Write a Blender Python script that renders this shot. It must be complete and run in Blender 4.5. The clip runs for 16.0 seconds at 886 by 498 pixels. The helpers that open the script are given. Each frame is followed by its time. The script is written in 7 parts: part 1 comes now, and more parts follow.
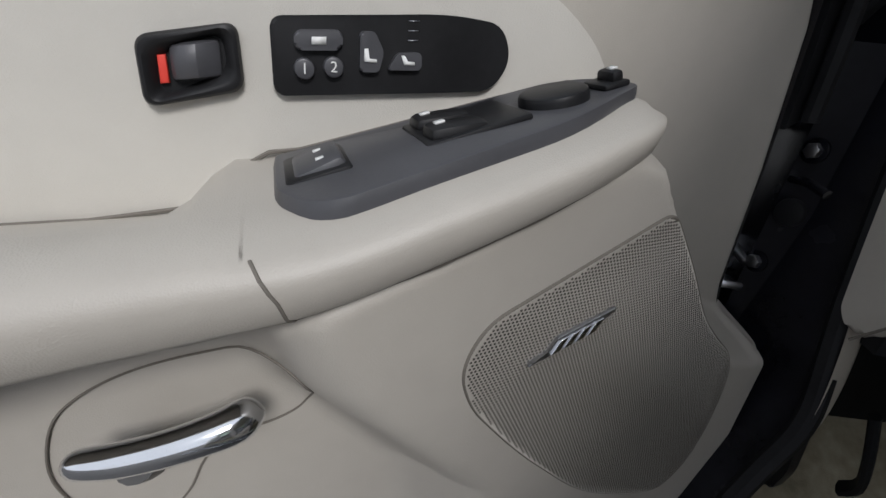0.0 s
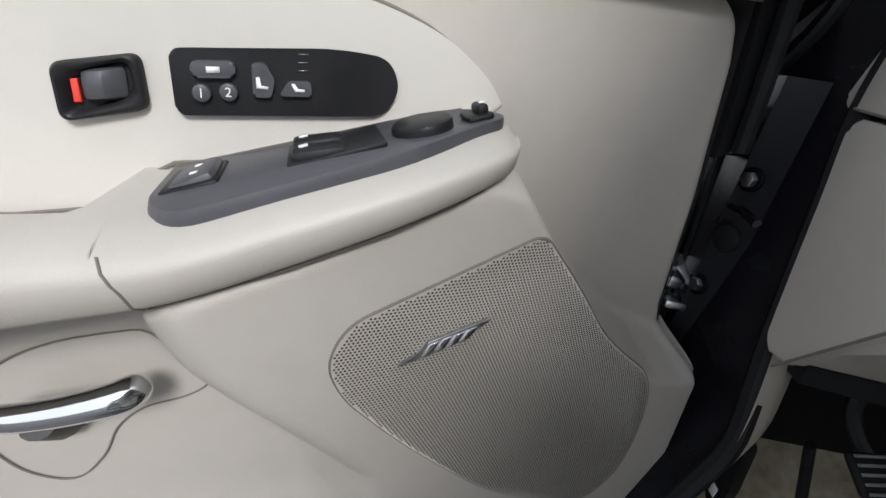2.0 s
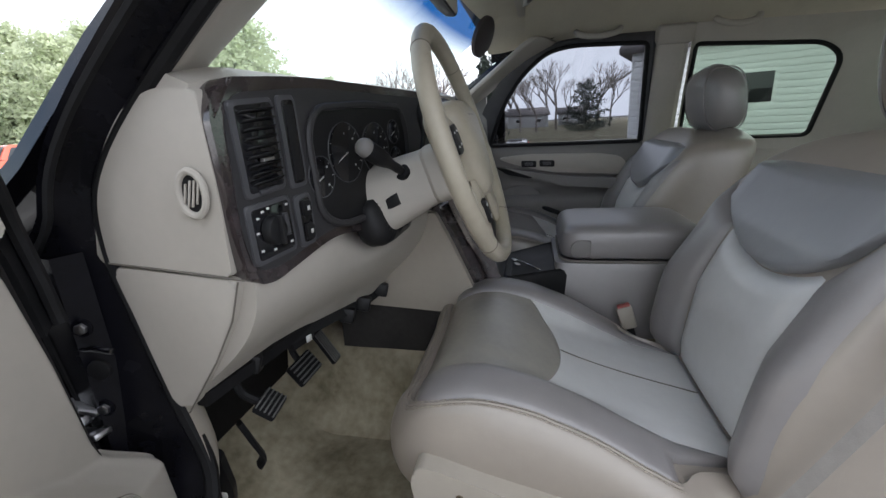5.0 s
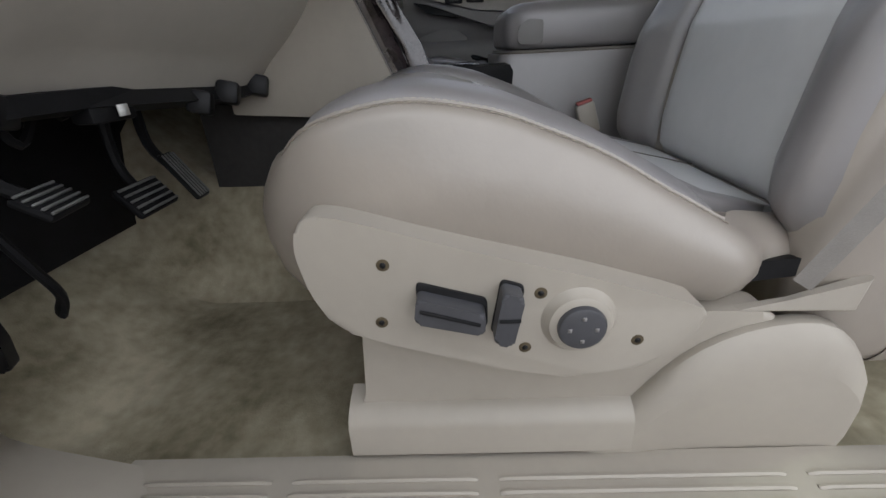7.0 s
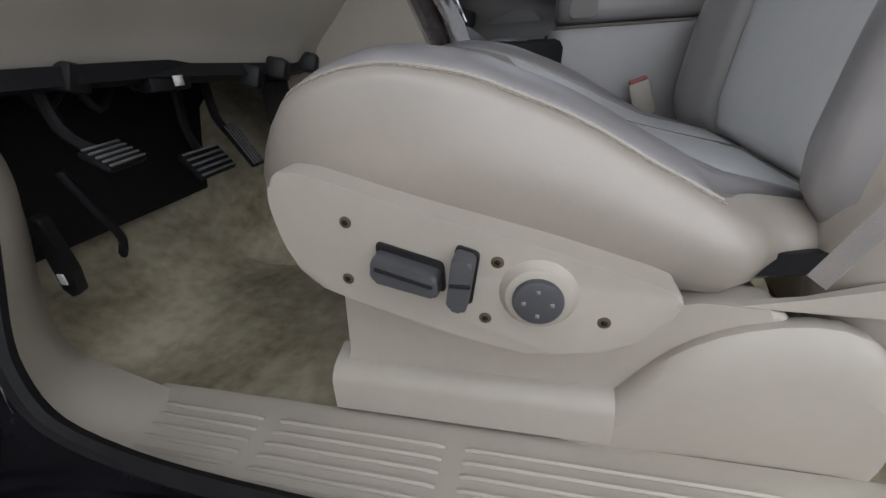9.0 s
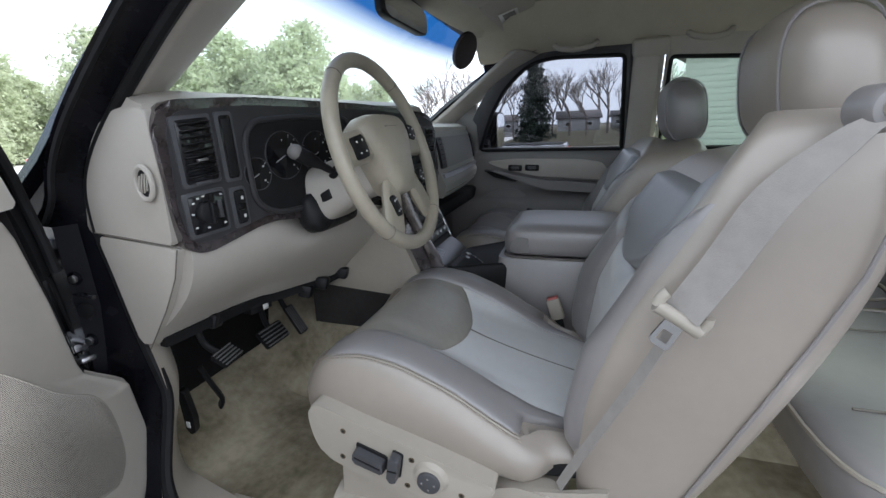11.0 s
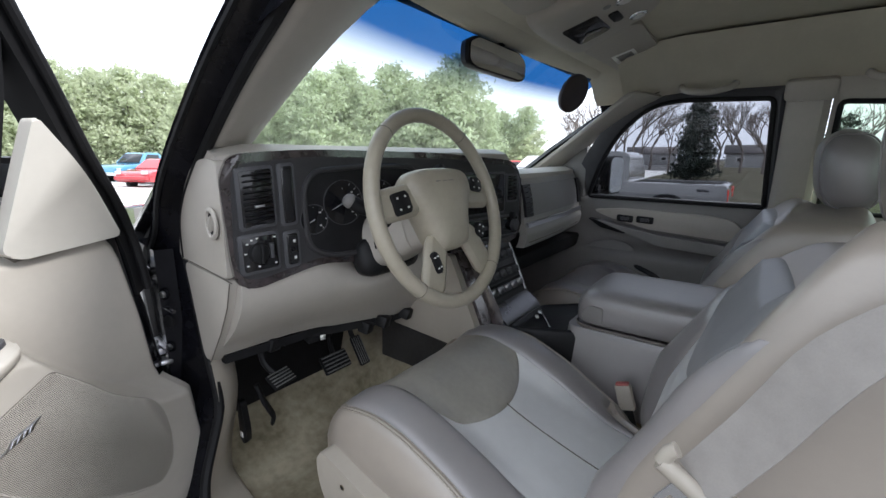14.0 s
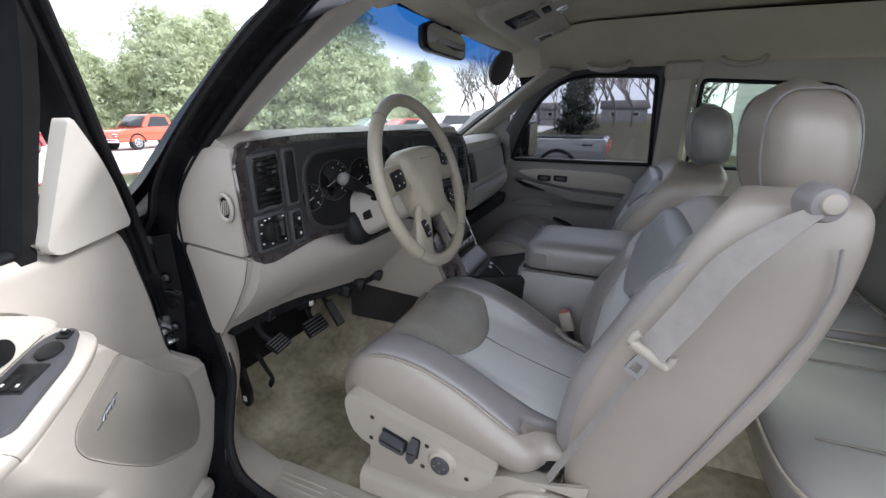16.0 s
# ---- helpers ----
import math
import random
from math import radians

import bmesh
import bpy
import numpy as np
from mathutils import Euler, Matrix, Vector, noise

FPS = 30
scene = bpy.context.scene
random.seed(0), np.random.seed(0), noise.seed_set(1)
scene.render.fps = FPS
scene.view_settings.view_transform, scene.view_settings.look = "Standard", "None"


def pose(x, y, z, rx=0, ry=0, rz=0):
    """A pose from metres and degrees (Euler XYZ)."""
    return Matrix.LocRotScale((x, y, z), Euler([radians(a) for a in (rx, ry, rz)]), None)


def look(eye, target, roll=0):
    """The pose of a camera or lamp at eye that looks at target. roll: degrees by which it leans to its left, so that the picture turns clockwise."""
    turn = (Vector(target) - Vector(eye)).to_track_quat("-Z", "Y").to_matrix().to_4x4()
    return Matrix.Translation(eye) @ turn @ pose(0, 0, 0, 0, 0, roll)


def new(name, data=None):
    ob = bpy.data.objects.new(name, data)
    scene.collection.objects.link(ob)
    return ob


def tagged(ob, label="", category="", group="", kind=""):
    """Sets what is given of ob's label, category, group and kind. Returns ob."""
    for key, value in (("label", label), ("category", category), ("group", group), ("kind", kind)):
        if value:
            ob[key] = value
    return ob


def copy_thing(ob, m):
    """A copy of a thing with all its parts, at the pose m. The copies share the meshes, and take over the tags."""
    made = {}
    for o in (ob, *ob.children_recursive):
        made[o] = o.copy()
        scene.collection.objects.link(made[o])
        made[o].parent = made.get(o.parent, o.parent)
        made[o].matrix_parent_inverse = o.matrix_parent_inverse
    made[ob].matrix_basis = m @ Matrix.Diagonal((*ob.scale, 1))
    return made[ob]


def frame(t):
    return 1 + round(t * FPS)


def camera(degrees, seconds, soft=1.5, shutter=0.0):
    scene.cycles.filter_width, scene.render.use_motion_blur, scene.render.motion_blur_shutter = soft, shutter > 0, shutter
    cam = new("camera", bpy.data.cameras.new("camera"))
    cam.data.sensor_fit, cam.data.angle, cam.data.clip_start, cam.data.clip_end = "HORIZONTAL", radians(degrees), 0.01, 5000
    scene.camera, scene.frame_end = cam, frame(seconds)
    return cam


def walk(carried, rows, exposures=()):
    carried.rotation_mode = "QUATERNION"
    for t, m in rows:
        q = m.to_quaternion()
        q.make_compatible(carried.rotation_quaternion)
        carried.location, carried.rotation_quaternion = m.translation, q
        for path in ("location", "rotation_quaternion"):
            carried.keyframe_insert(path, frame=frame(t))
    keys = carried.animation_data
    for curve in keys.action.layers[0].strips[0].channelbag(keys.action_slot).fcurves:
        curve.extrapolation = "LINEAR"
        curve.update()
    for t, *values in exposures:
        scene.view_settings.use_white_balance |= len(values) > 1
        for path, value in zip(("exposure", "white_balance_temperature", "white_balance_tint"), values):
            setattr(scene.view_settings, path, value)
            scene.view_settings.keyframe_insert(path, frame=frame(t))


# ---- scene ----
cam = camera(93.0, 16.0)
PATH = [
    (0, -1.1387, 0.0950, 1.1277, 64.25, -6.77, 2.26),
    (0.5, -1.0905, 0.1183, 1.0943, 65.93, -6.08, 7.58),
    (1, -1.0799, 0.1261, 1.0793, 65.95, -4.07, 9.25),
    (1.5, -1.0692, 0.1236, 1.0830, 65.23, -3.93, 9.54),
    (2, -1.0705, 0.0817, 1.1499, 64.12, -8.65, 6.12),
    (2.5, -1.1344, 0.0223, 1.1999, 70.15, -10.31, -16.54),
    (3, -1.1280, -0.0775, 1.2500, 74.05, -5.07, -31.86),
    (3.5, -1.1848, -0.0039, 1.3025, 73.50, -5.28, -58.10),
    (4, -1.1712, -0.0400, 1.2951, 76.37, 1.16, -67.54),
    (4.2, -1.1764, -0.0472, 1.2952, 76.87, 1.75, -70.43),
    (6.3, -1.1210, -0.0326, 1.1760, 66.04, 3.11, -88.13),
    (6.5, -1.0760, -0.0345, 1.0924, 65.22, 3.67, -89.01),
    (7, -1.0339, -0.0087, 0.9757, 64.65, 2.73, -89.16),
    (7.5, -1.0223, -0.0217, 0.9385, 65.05, 3.95, -86.94),
    (8, -1.0049, -0.0584, 0.9229, 65.79, 4.51, -83.74),
    (8.5, -1.0103, -0.0863, 0.9226, 65.40, 4.54, -79.43),
    (9, -1.0346, -0.1008, 0.9537, 63.98, 3.56, -77.05),
    (9.5, -1.0579, -0.1463, 1.0422, 62.86, 4.76, -76.39),
    (10, -1.1284, -0.1630, 1.1460, 65.88, 2.62, -78.06),
    (10.2, -1.1945, -0.1949, 1.1958, 71.44, 3.17, -78.28),
    (12.3, -1.2605, -0.3414, 1.3241, 74.32, -1.17, -59.99),
    (12.5, -1.2127, -0.3426, 1.2985, 75.10, -1.87, -57.53),
    (13, -1.1329, -0.3617, 1.3185, 72.95, -1.95, -53.47),
    (13.5, -1.1282, -0.3863, 1.3065, 78.04, -0.59, -52.52),
    (14, -1.1221, -0.4173, 1.3451, 77.63, -0.30, -53.23),
    (14.5, -1.1231, -0.4398, 1.4114, 80.60, -0.52, -55.46),
    (15, -1.1681, -0.4558, 1.3942, 79.78, -0.58, -58.67),
    (15.5, -1.2521, -0.3721, 1.4046, 74.34, 0.71, -64.47),
    (16, -1.3268, -0.3483, 1.3920, 72.20, 0.43, -66.84),
]
walk(cam, [(t, pose(x, y, z, rx, ry, rz)) for t, x, y, z, rx, ry, rz in PATH],
     exposures=[(0.0, -0.78, 6200, 11.5), (0.5, -0.44, 6200, 12), (1.5, -0.14, 6200, 12), (2.0, -0.14, 6150, 11.5), (2.5, -0.22, 6000, 10), (3.0, 0.0, 5950, 9), (3.5, 0.28, 6000, 9.5), (4.2, 0.52, 6150, 11), (6.4, 0.5, 6450, 12), (9.0, 0.52, 6400, 12), (10.2, 0.62, 6050, 10.5), (12.4, 0.5, 6150, 11), (14.5, 0.52, 6200, 12), (16.0, 0.6, 6200, 14)])

# ---- light: bright, thinly overcast day ----
world = bpy.data.worlds.new("sky")
scene.world = world
world.use_nodes = True
wn = world.node_tree
sky = wn.nodes.new("ShaderNodeTexSky")
sky.sky_type, sky.sun_disc = "NISHITA", False
sky.sun_elevation, sky.sun_rotation = radians(40), radians(162)
sky.air_density, sky.dust_density, sky.ozone_density = 1.0, 4.0, 1.0
wn.nodes["Background"].inputs["Strength"].default_value = 0.145
# thin cloud over the blue: mixes the clear sky with a plain white veil
cloud = wn.nodes.new("ShaderNodeTexNoise")
cloud.inputs["Scale"].default_value, cloud.inputs["Detail"].default_value = 2.6, 7.0
ramp = wn.nodes.new("ShaderNodeValToRGB")
ramp.color_ramp.elements[0].position, ramp.color_ramp.elements[1].position = 0.15, 0.42
veil = wn.nodes.new("ShaderNodeMixRGB")
veil.inputs[2].default_value = (9.6, 10.0, 10.6, 1)
wtc = wn.nodes.new("ShaderNodeTexCoord")
wn.links.new(wtc.outputs["Generated"], cloud.inputs["Vector"])
wn.links.new(cloud.outputs["Fac"], ramp.inputs["Fac"])
axes = wn.nodes.new("ShaderNodeSeparateXYZ")
wn.links.new(wtc.outputs["Generated"], axes.inputs[0])
north, west, gap, cover = (wn.nodes.new(k) for k in ("ShaderNodeMapRange", "ShaderNodeMapRange", "ShaderNodeMath", "ShaderNodeMath"))
for node, socket, low, high in ((north, "Y", 0.80, 0.95), (west, "X", 0.20, 0.04)):
    node.interpolation_type = "SMOOTHSTEP"
    node.inputs["From Min"].default_value, node.inputs["From Max"].default_value = low, high
    wn.links.new(axes.outputs[socket], node.inputs["Value"])
gap.operation, cover.operation, cover.inputs[0].default_value = "MULTIPLY", "MULTIPLY_ADD", -0.9
wn.links.new(north.outputs["Result"], gap.inputs[0])
wn.links.new(west.outputs["Result"], gap.inputs[1])
wn.links.new(gap.outputs[0], cover.inputs[1])
wn.links.new(ramp.outputs["Color"], cover.inputs[2])
cover.use_clamp = True
wn.links.new(cover.outputs[0], veil.inputs[0])
wn.links.new(sky.outputs["Color"], veil.inputs[1])
wn.links.new(veil.outputs["Color"], wn.nodes["Background"].inputs["Color"])
sun_data = bpy.data.lights.new("sun", "SUN")
sun_data.energy, sun_data.angle, sun_data.color = 3.7, radians(14), (1.0, 0.97, 0.93)
sun = new("sun", sun_data)
sun.matrix_world = look((3, -9, 8), (0, 0, 0))


# ---- materials ----
def mat(name, color, rough=0.5, metal=0.0, var=0.08, scale=8.0, bump=0.0, bscale=300.0, spec=0.5, coat=0.0, wear=0.0, stain=None, pattern="NOISE", soft=0.0, sscale=22.0):
    m = bpy.data.materials.new(name)
    m.use_nodes = True
    t = m.node_tree
    b = t.nodes["Principled BSDF"]
    b.inputs["Metallic"].default_value, b.inputs["Roughness"].default_value = metal, rough
    b.inputs["Specular IOR Level"].default_value, b.inputs["Coat Weight"].default_value = spec, coat
    b.inputs["Coat Roughness"].default_value = 0.08 if coat > 0.45 else 0.3
    tc = t.nodes.new("ShaderNodeTexCoord")
    n1 = t.nodes.new("ShaderNodeTexNoise")
    n1.inputs["Scale"].default_value, n1.inputs["Detail"].default_value = scale, 6.0
    n2 = t.nodes.new("ShaderNodeTexNoise")
    n2.inputs["Scale"].default_value, n2.inputs["Detail"].default_value = scale * 9, 4.0
    mix = t.nodes.new("ShaderNodeMath")
    mix.operation = "MULTIPLY_ADD"
    mix.inputs[1].default_value = 0.4
    for n in (n1, n2):
        t.links.new(tc.outputs["Object"], n.inputs["Vector"])
    t.links.new(n2.outputs["Fac"], mix.inputs[0])
    t.links.new(n1.outputs["Fac"], mix.inputs[2])
    r = t.nodes.new("ShaderNodeValToRGB")
    c = Vector(color)
    dark = c * (1 - var) if stain is None else Vector(stain)
    light = c * (1 + var)
    r.color_ramp.elements[0].position, r.color_ramp.elements[1].position = 0.45, 0.92
    r.color_ramp.elements[0].color, r.color_ramp.elements[1].color = (*dark, 1), (*light, 1)
    t.links.new(mix.outputs[0], r.inputs["Fac"])
    t.links.new(r.outputs["Color"], b.inputs["Base Color"])
    rr = t.nodes.new("ShaderNodeMapRange")
    rr.inputs["To Min"].default_value, rr.inputs["To Max"].default_value = max(rough - 0.08 - wear, 0.02), min(rough + 0.08 + wear, 1)
    t.links.new(n1.outputs["Fac"], rr.inputs["Value"])
    t.links.new(rr.outputs["Result"], b.inputs["Roughness"])
    if bump:
        bp = t.nodes.new("ShaderNodeBump")
        bp.inputs["Strength"].default_value, bp.inputs["Distance"].default_value = bump, 0.0007
        if pattern == "NOISE":
            g = t.nodes.new("ShaderNodeTexNoise")
            g.inputs["Scale"].default_value, g.inputs["Detail"].default_value = bscale, 3.0
            out = g.outputs["Fac"]
        else:
            g = t.nodes.new("ShaderNodeTexVoronoi")
            g.inputs["Scale"].default_value = bscale
            out = g.outputs["Distance"]
        t.links.new(tc.outputs["Object"], g.inputs["Vector"])
        t.links.new(out, bp.inputs["Height"])
        t.links.new(bp.outputs["Normal"], b.inputs["Normal"])
        if soft:
            g2 = t.nodes.new("ShaderNodeTexNoise")
            g2.inputs["Scale"].default_value, g2.inputs["Detail"].default_value, g2.inputs["Distortion"].default_value = sscale, 3.0, 0.8
            b2 = t.nodes.new("ShaderNodeBump")
            b2.inputs["Strength"].default_value, b2.inputs["Distance"].default_value = soft, 0.006
            t.links.new(tc.outputs["Object"], g2.inputs["Vector"])
            t.links.new(g2.outputs["Fac"], b2.inputs["Height"])
            t.links.new(b2.outputs["Normal"], bp.inputs["Normal"])
    return m


def glass(name, tint, gloss=0.06, band=None):
    """A thin pane: what passes is coloured, a little is mirrored. band: (z low, z high, colour) of a shade strip."""
    m = bpy.data.materials.new(name)
    m.use_nodes = True
    t = m.node_tree
    t.nodes.remove(t.nodes["Principled BSDF"])
    tr = t.nodes.new("ShaderNodeBsdfTransparent")
    tr.inputs["Color"].default_value = (*tint, 1)
    if band:
        tc = t.nodes.new("ShaderNodeTexCoord")
        sx = t.nodes.new("ShaderNodeSeparateXYZ")
        mr = t.nodes.new("ShaderNodeMapRange")
        mr.inputs["From Min"].default_value, mr.inputs["From Max"].default_value = band[0], band[1]
        mx = t.nodes.new("ShaderNodeMixRGB")
        mx.inputs[1].default_value, mx.inputs[2].default_value = (*tint, 1), (*band[2], 1)
        t.links.new(tc.outputs["Object"], sx.inputs[0])
        t.links.new(sx.outputs["Z"], mr.inputs["Value"])
        t.links.new(mr.outputs["Result"], mx.inputs[0])
        t.links.new(mx.outputs["Color"], tr.inputs["Color"])
    gl = t.nodes.new("ShaderNodeBsdfGlossy")
    gl.inputs["Roughness"].default_value = 0.02
    lw = t.nodes.new("ShaderNodeLayerWeight")
    lw.inputs["Blend"].default_value = 0.5
    pw = t.nodes.new("ShaderNodeMath")
    pw.operation, pw.inputs[1].default_value = "POWER", 5.0
    t.links.new(lw.outputs["Facing"], pw.inputs[0])
    fr = t.nodes.new("ShaderNodeMath")
    fr.operation, fr.inputs[1].default_value, fr.inputs[2].default_value = "MULTIPLY_ADD", 0.6, gloss
    t.links.new(pw.outputs[0], fr.inputs[0])
    ms = t.nodes.new("ShaderNodeMixShader")
    t.links.new(fr.outputs[0], ms.inputs[0])
    t.links.new(tr.outputs[0], ms.inputs[1])
    t.links.new(gl.outputs[0], ms.inputs[2])
    t.links.new(ms.outputs[0], t.nodes["Material Output"].inputs["Surface"])
    return m


BEIGE = mat("beige_vinyl", (0.43, 0.40, 0.355), 0.48, var=0.05, bump=0.16, bscale=1500, pattern="VORONOI")
BEIGE_SOFT = mat("cream_padded_vinyl", (0.56, 0.535, 0.485), 0.45, var=0.04, bump=0.16, bscale=1500, pattern="VORONOI")
PLASTIC = mat("beige_plastic", (0.375, 0.34, 0.288), 0.42, var=0.05, bump=0.05, bscale=600)
# taupe, darkened so the passenger side's shade lies in the colour
SHADED_TRIM = mat("shaded_taupe_plastic", (0.20, 0.19, 0.183), 0.5, var=0.06, bump=0.08, bscale=500)
LEATHER = mat("taupe_leather", (0.232, 0.218, 0.216), 0.375, var=0.08, scale=5, spec=0.8, coat=0.3, bump=0.12, bscale=320, soft=0.09)
LEATHER_SIDE = mat("tan_leather_side", (0.305, 0.268, 0.228), 0.375, var=0.07, scale=5, spec=0.9, coat=0.3, bump=0.12, bscale=320, soft=0.1)
LEATHER_PALE = mat("pale_grey_leather", (0.60, 0.60, 0.595), 0.375, var=0.06, scale=6, spec=0.8, coat=0.3, bump=0.12, bscale=320, soft=0.09)
LEATHER_DARK = mat("slate_grey_leather", (0.245, 0.25, 0.26), 0.375, var=0.06, scale=6, spec=0.8, coat=0.3, bump=0.12, bscale=320, soft=0.12)
LEATHER_WORN = mat("worn_olive_leather", (0.27, 0.255, 0.222), 0.375, var=0.16, scale=9, spec=0.8, coat=0.3, bump=0.12, bscale=320, soft=0.1)
STITCH = mat("pale_thread", (0.42, 0.375, 0.31), 0.8, var=0.2, scale=400)
CARPET = mat("worn_tan_carpet", (0.43, 0.385, 0.285), 0.95, var=0.14, scale=6, bump=1.0, bscale=450, spec=0.1, stain=(0.16, 0.138, 0.088))
# grey carpet taken near black: the footwell's shade is in the colour
SHADED_CARPET = mat("shaded_grey_carpet", (0.045, 0.043, 0.042), 0.95, var=0.2, scale=10, bump=1.0, bscale=500, spec=0.1)
BLACK = mat("black_plastic", (0.013, 0.013, 0.014), 0.42, var=0.25, scale=30, bump=0.08, bscale=500, spec=0.22)
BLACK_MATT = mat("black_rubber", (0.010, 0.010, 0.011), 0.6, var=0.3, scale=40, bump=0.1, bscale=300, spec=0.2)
CHARCOAL = mat("charcoal_plastic", (0.062, 0.062, 0.068), 0.42, var=0.1, scale=30, bump=0.1, bscale=700)
DASH_DARK = mat("dark_dash_panel", (0.036, 0.035, 0.037), 0.42, var=0.15, scale=20, bump=0.08, bscale=600, spec=0.3)
WOOD = mat("dark_burl_trim", (0.036, 0.028, 0.029), 0.14, var=0.6, scale=38, coat=0.9)
JAMB = mat("dusty_black_jamb", (0.005, 0.005, 0.007), 0.22, var=0.5, scale=14, bump=0.06, bscale=60, wear=0.1, spec=0.16)
PAINT = mat("black_car_paint", (0.008, 0.008, 0.011), 0.12, var=0.2, scale=20, coat=1.0)
CHROME = mat("chrome", (0.75, 0.76, 0.78), 0.12, metal=1.0, var=0.04)
SILVER = mat("satin_metal", (0.5, 0.5, 0.52), 0.32, metal=1.0, var=0.08)
HEADLINER = mat("beige_headliner", (0.52, 0.485, 0.40), 0.9, var=0.05, scale=12, bump=0.5, bscale=700, spec=0.15)
RED = mat("red_plastic", (0.75, 0.06, 0.04), 0.45, var=0.05)
WHITE = mat("white_print", (0.72, 0.72, 0.7), 0.5, var=0.03)
YELLOW = mat("yellow_print", (0.75, 0.62, 0.08), 0.5, var=0.03)
HOLE = mat("grille_hole", (0.035, 0.03, 0.026), 0.8, var=0.1)
SEAM = mat("dark_gap", (0.15, 0.135, 0.115), 0.8, var=0.1)
WEBBING = mat("taupe_webbing", (0.29, 0.27, 0.25), 0.75, var=0.08, scale=60, bump=0.5, bscale=900)
WHEEL_L = mat("tan_wheel_leather", (0.36, 0.325, 0.255), 0.345, var=0.10, scale=10, bump=0.25, bscale=900, wear=0.06, pattern="VORONOI")
MIRROR = mat("mirror_glass", (0.85, 0.86, 0.88), 0.02, metal=1.0, var=0.0)
DARKSCREEN = mat("dark_display", (0.01, 0.01, 0.012), 0.08, var=0.1)
GLASS_FRONT = glass("windscreen_glass", (0.86, 0.93, 0.9), band=(1.505, 1.565, (0.012, 0.075, 0.22)))
GLASS_BLUE = glass("tinted_door_glass", (0.50, 0.58, 0.62))
GLASS_GREY = glass("smoked_glass", (0.58, 0.59, 0.62))
GLASS_GREEN = glass("green_glass", (0.72, 0.80, 0.72))


# ---- mesh helpers ----
def thing(name, at=(0, 0, 0), label="", category="", group="", kind=""):
    ob = new(name)
    ob.empty_display_size = 0.05
    ob.matrix_basis = Matrix.Translation(at)
    return tagged(ob, label, category, group, kind)


def part(name, bm, material, parent=None, label="", smooth=38, sub=0, category="", kind=""):
    bmesh.ops.recalc_face_normals(bm, faces=bm.faces)
    limit = radians(smooth)
    for e in bm.edges:
        if len(e.link_faces) == 2 and e.calc_face_angle(0) > limit:
            e.smooth = False
    me = bpy.data.meshes.new(name)
    bm.to_mesh(me)
    bm.free()
    me.materials.append(material)
    me.polygons.foreach_set("use_smooth", [True] * len(me.polygons))
    ob = new(name, me)
    if sub:
        s = ob.modifiers.new("round", "SUBSURF")
        s.levels = s.render_levels = sub
    if parent:
        ob.parent = parent
        if parent.type == "EMPTY":
            ob.matrix_parent_inverse = parent.matrix_basis.inverted()
    return tagged(ob, label, category, "", kind)


def settle(ob, move=(0, 0, 0), size=(1, 1, 1), pivot=(0, 0, 0)):
    """Sets a built thing into its place: sized about a pivot, then moved."""
    ob.matrix_basis = Matrix.Translation(Vector(pivot) + Vector(move)) @ Matrix.Diagonal((*size, 1)) @ Matrix.Translation(-Vector(pivot)) @ ob.matrix_basis
    return ob


def passenger_side(ob):
    return settle(ob, (-0.235, -0.064, 0.025), (1, 0.89, 0.845), (0, -0.372, 1.165))


def cab_wide(ob, dy=-0.05, dz=0.02):
    """For what spans the cab: its breadth lies between the two door openings."""
    return settle(ob, (-0.076, dy, dz), (0.90, 1, 1))


def V(*a):
    return Vector(a)


def round_poly(pts, r, n=5):
    """A polygon in 2D with its corners rounded; r: one radius or one per corner."""
    out, k = [], len(pts)
    for i in range(k):
        p, a, b = Vector(pts[i]), Vector(pts[i - 1]), Vector(pts[(i + 1) % k])
        ri = r[i] if isinstance(r, (list, tuple)) else r
        da, db = (a - p), (b - p)
        d = min(ri, da.length * 0.48, db.length * 0.48)
        s, e = p + da.normalized() * d, p + db.normalized() * d
        for j in range(n + 1):
            t = j / n
            out.append(s * (1 - t) ** 2 + p * 2 * t * (1 - t) + e * t * t)
    return out


def spline(pts, n=6, closed=False):
    """Catmull-Rom through the points."""
    P = [Vector(p) for p in pts]
    k = len(P)
    out = []
    for i in range(k if closed else k - 1):
        if closed:
            a, b, c, d = P[i - 1], P[i], P[(i + 1) % k], P[(i + 2) % k]
        else:
            a, b, c, d = P[max(i - 1, 0)], P[i], P[i + 1], P[min(i + 2, k - 1)]
        for j in range(n):
            t = j / n
            out.append(0.5 * ((2 * b) + (c - a) * t + (2 * a - 5 * b + 4 * c - d) * t * t + (3 * b - a - 3 * c + d) * t ** 3))
    if not closed:
        out.append(P[-1])
    return out


def prism(loop, off, bev=0.0, seg=3, bm=None):
    """A plate: a closed loop of 3D points pushed along off, with the edges of the pushed face rounded."""
    bm = bm or bmesh.new()
    off = Vector(off)
    a = [bm.verts.new(p) for p in loop]
    b = [bm.verts.new(Vector(p) + off) for p in loop]
    k = len(loop)
    bm.faces.new(a)
    top = bm.faces.new(b[::-1])
    for i in range(k):
        bm.faces.new((a[i], b[i], b[(i + 1) % k], a[(i + 1) % k]))
    if bev:
        bmesh.ops.bevel(bm, geom=list(top.edges), offset=bev, segments=seg, profile=0.5, affect="EDGES", clamp_overlap=True)
    return bm


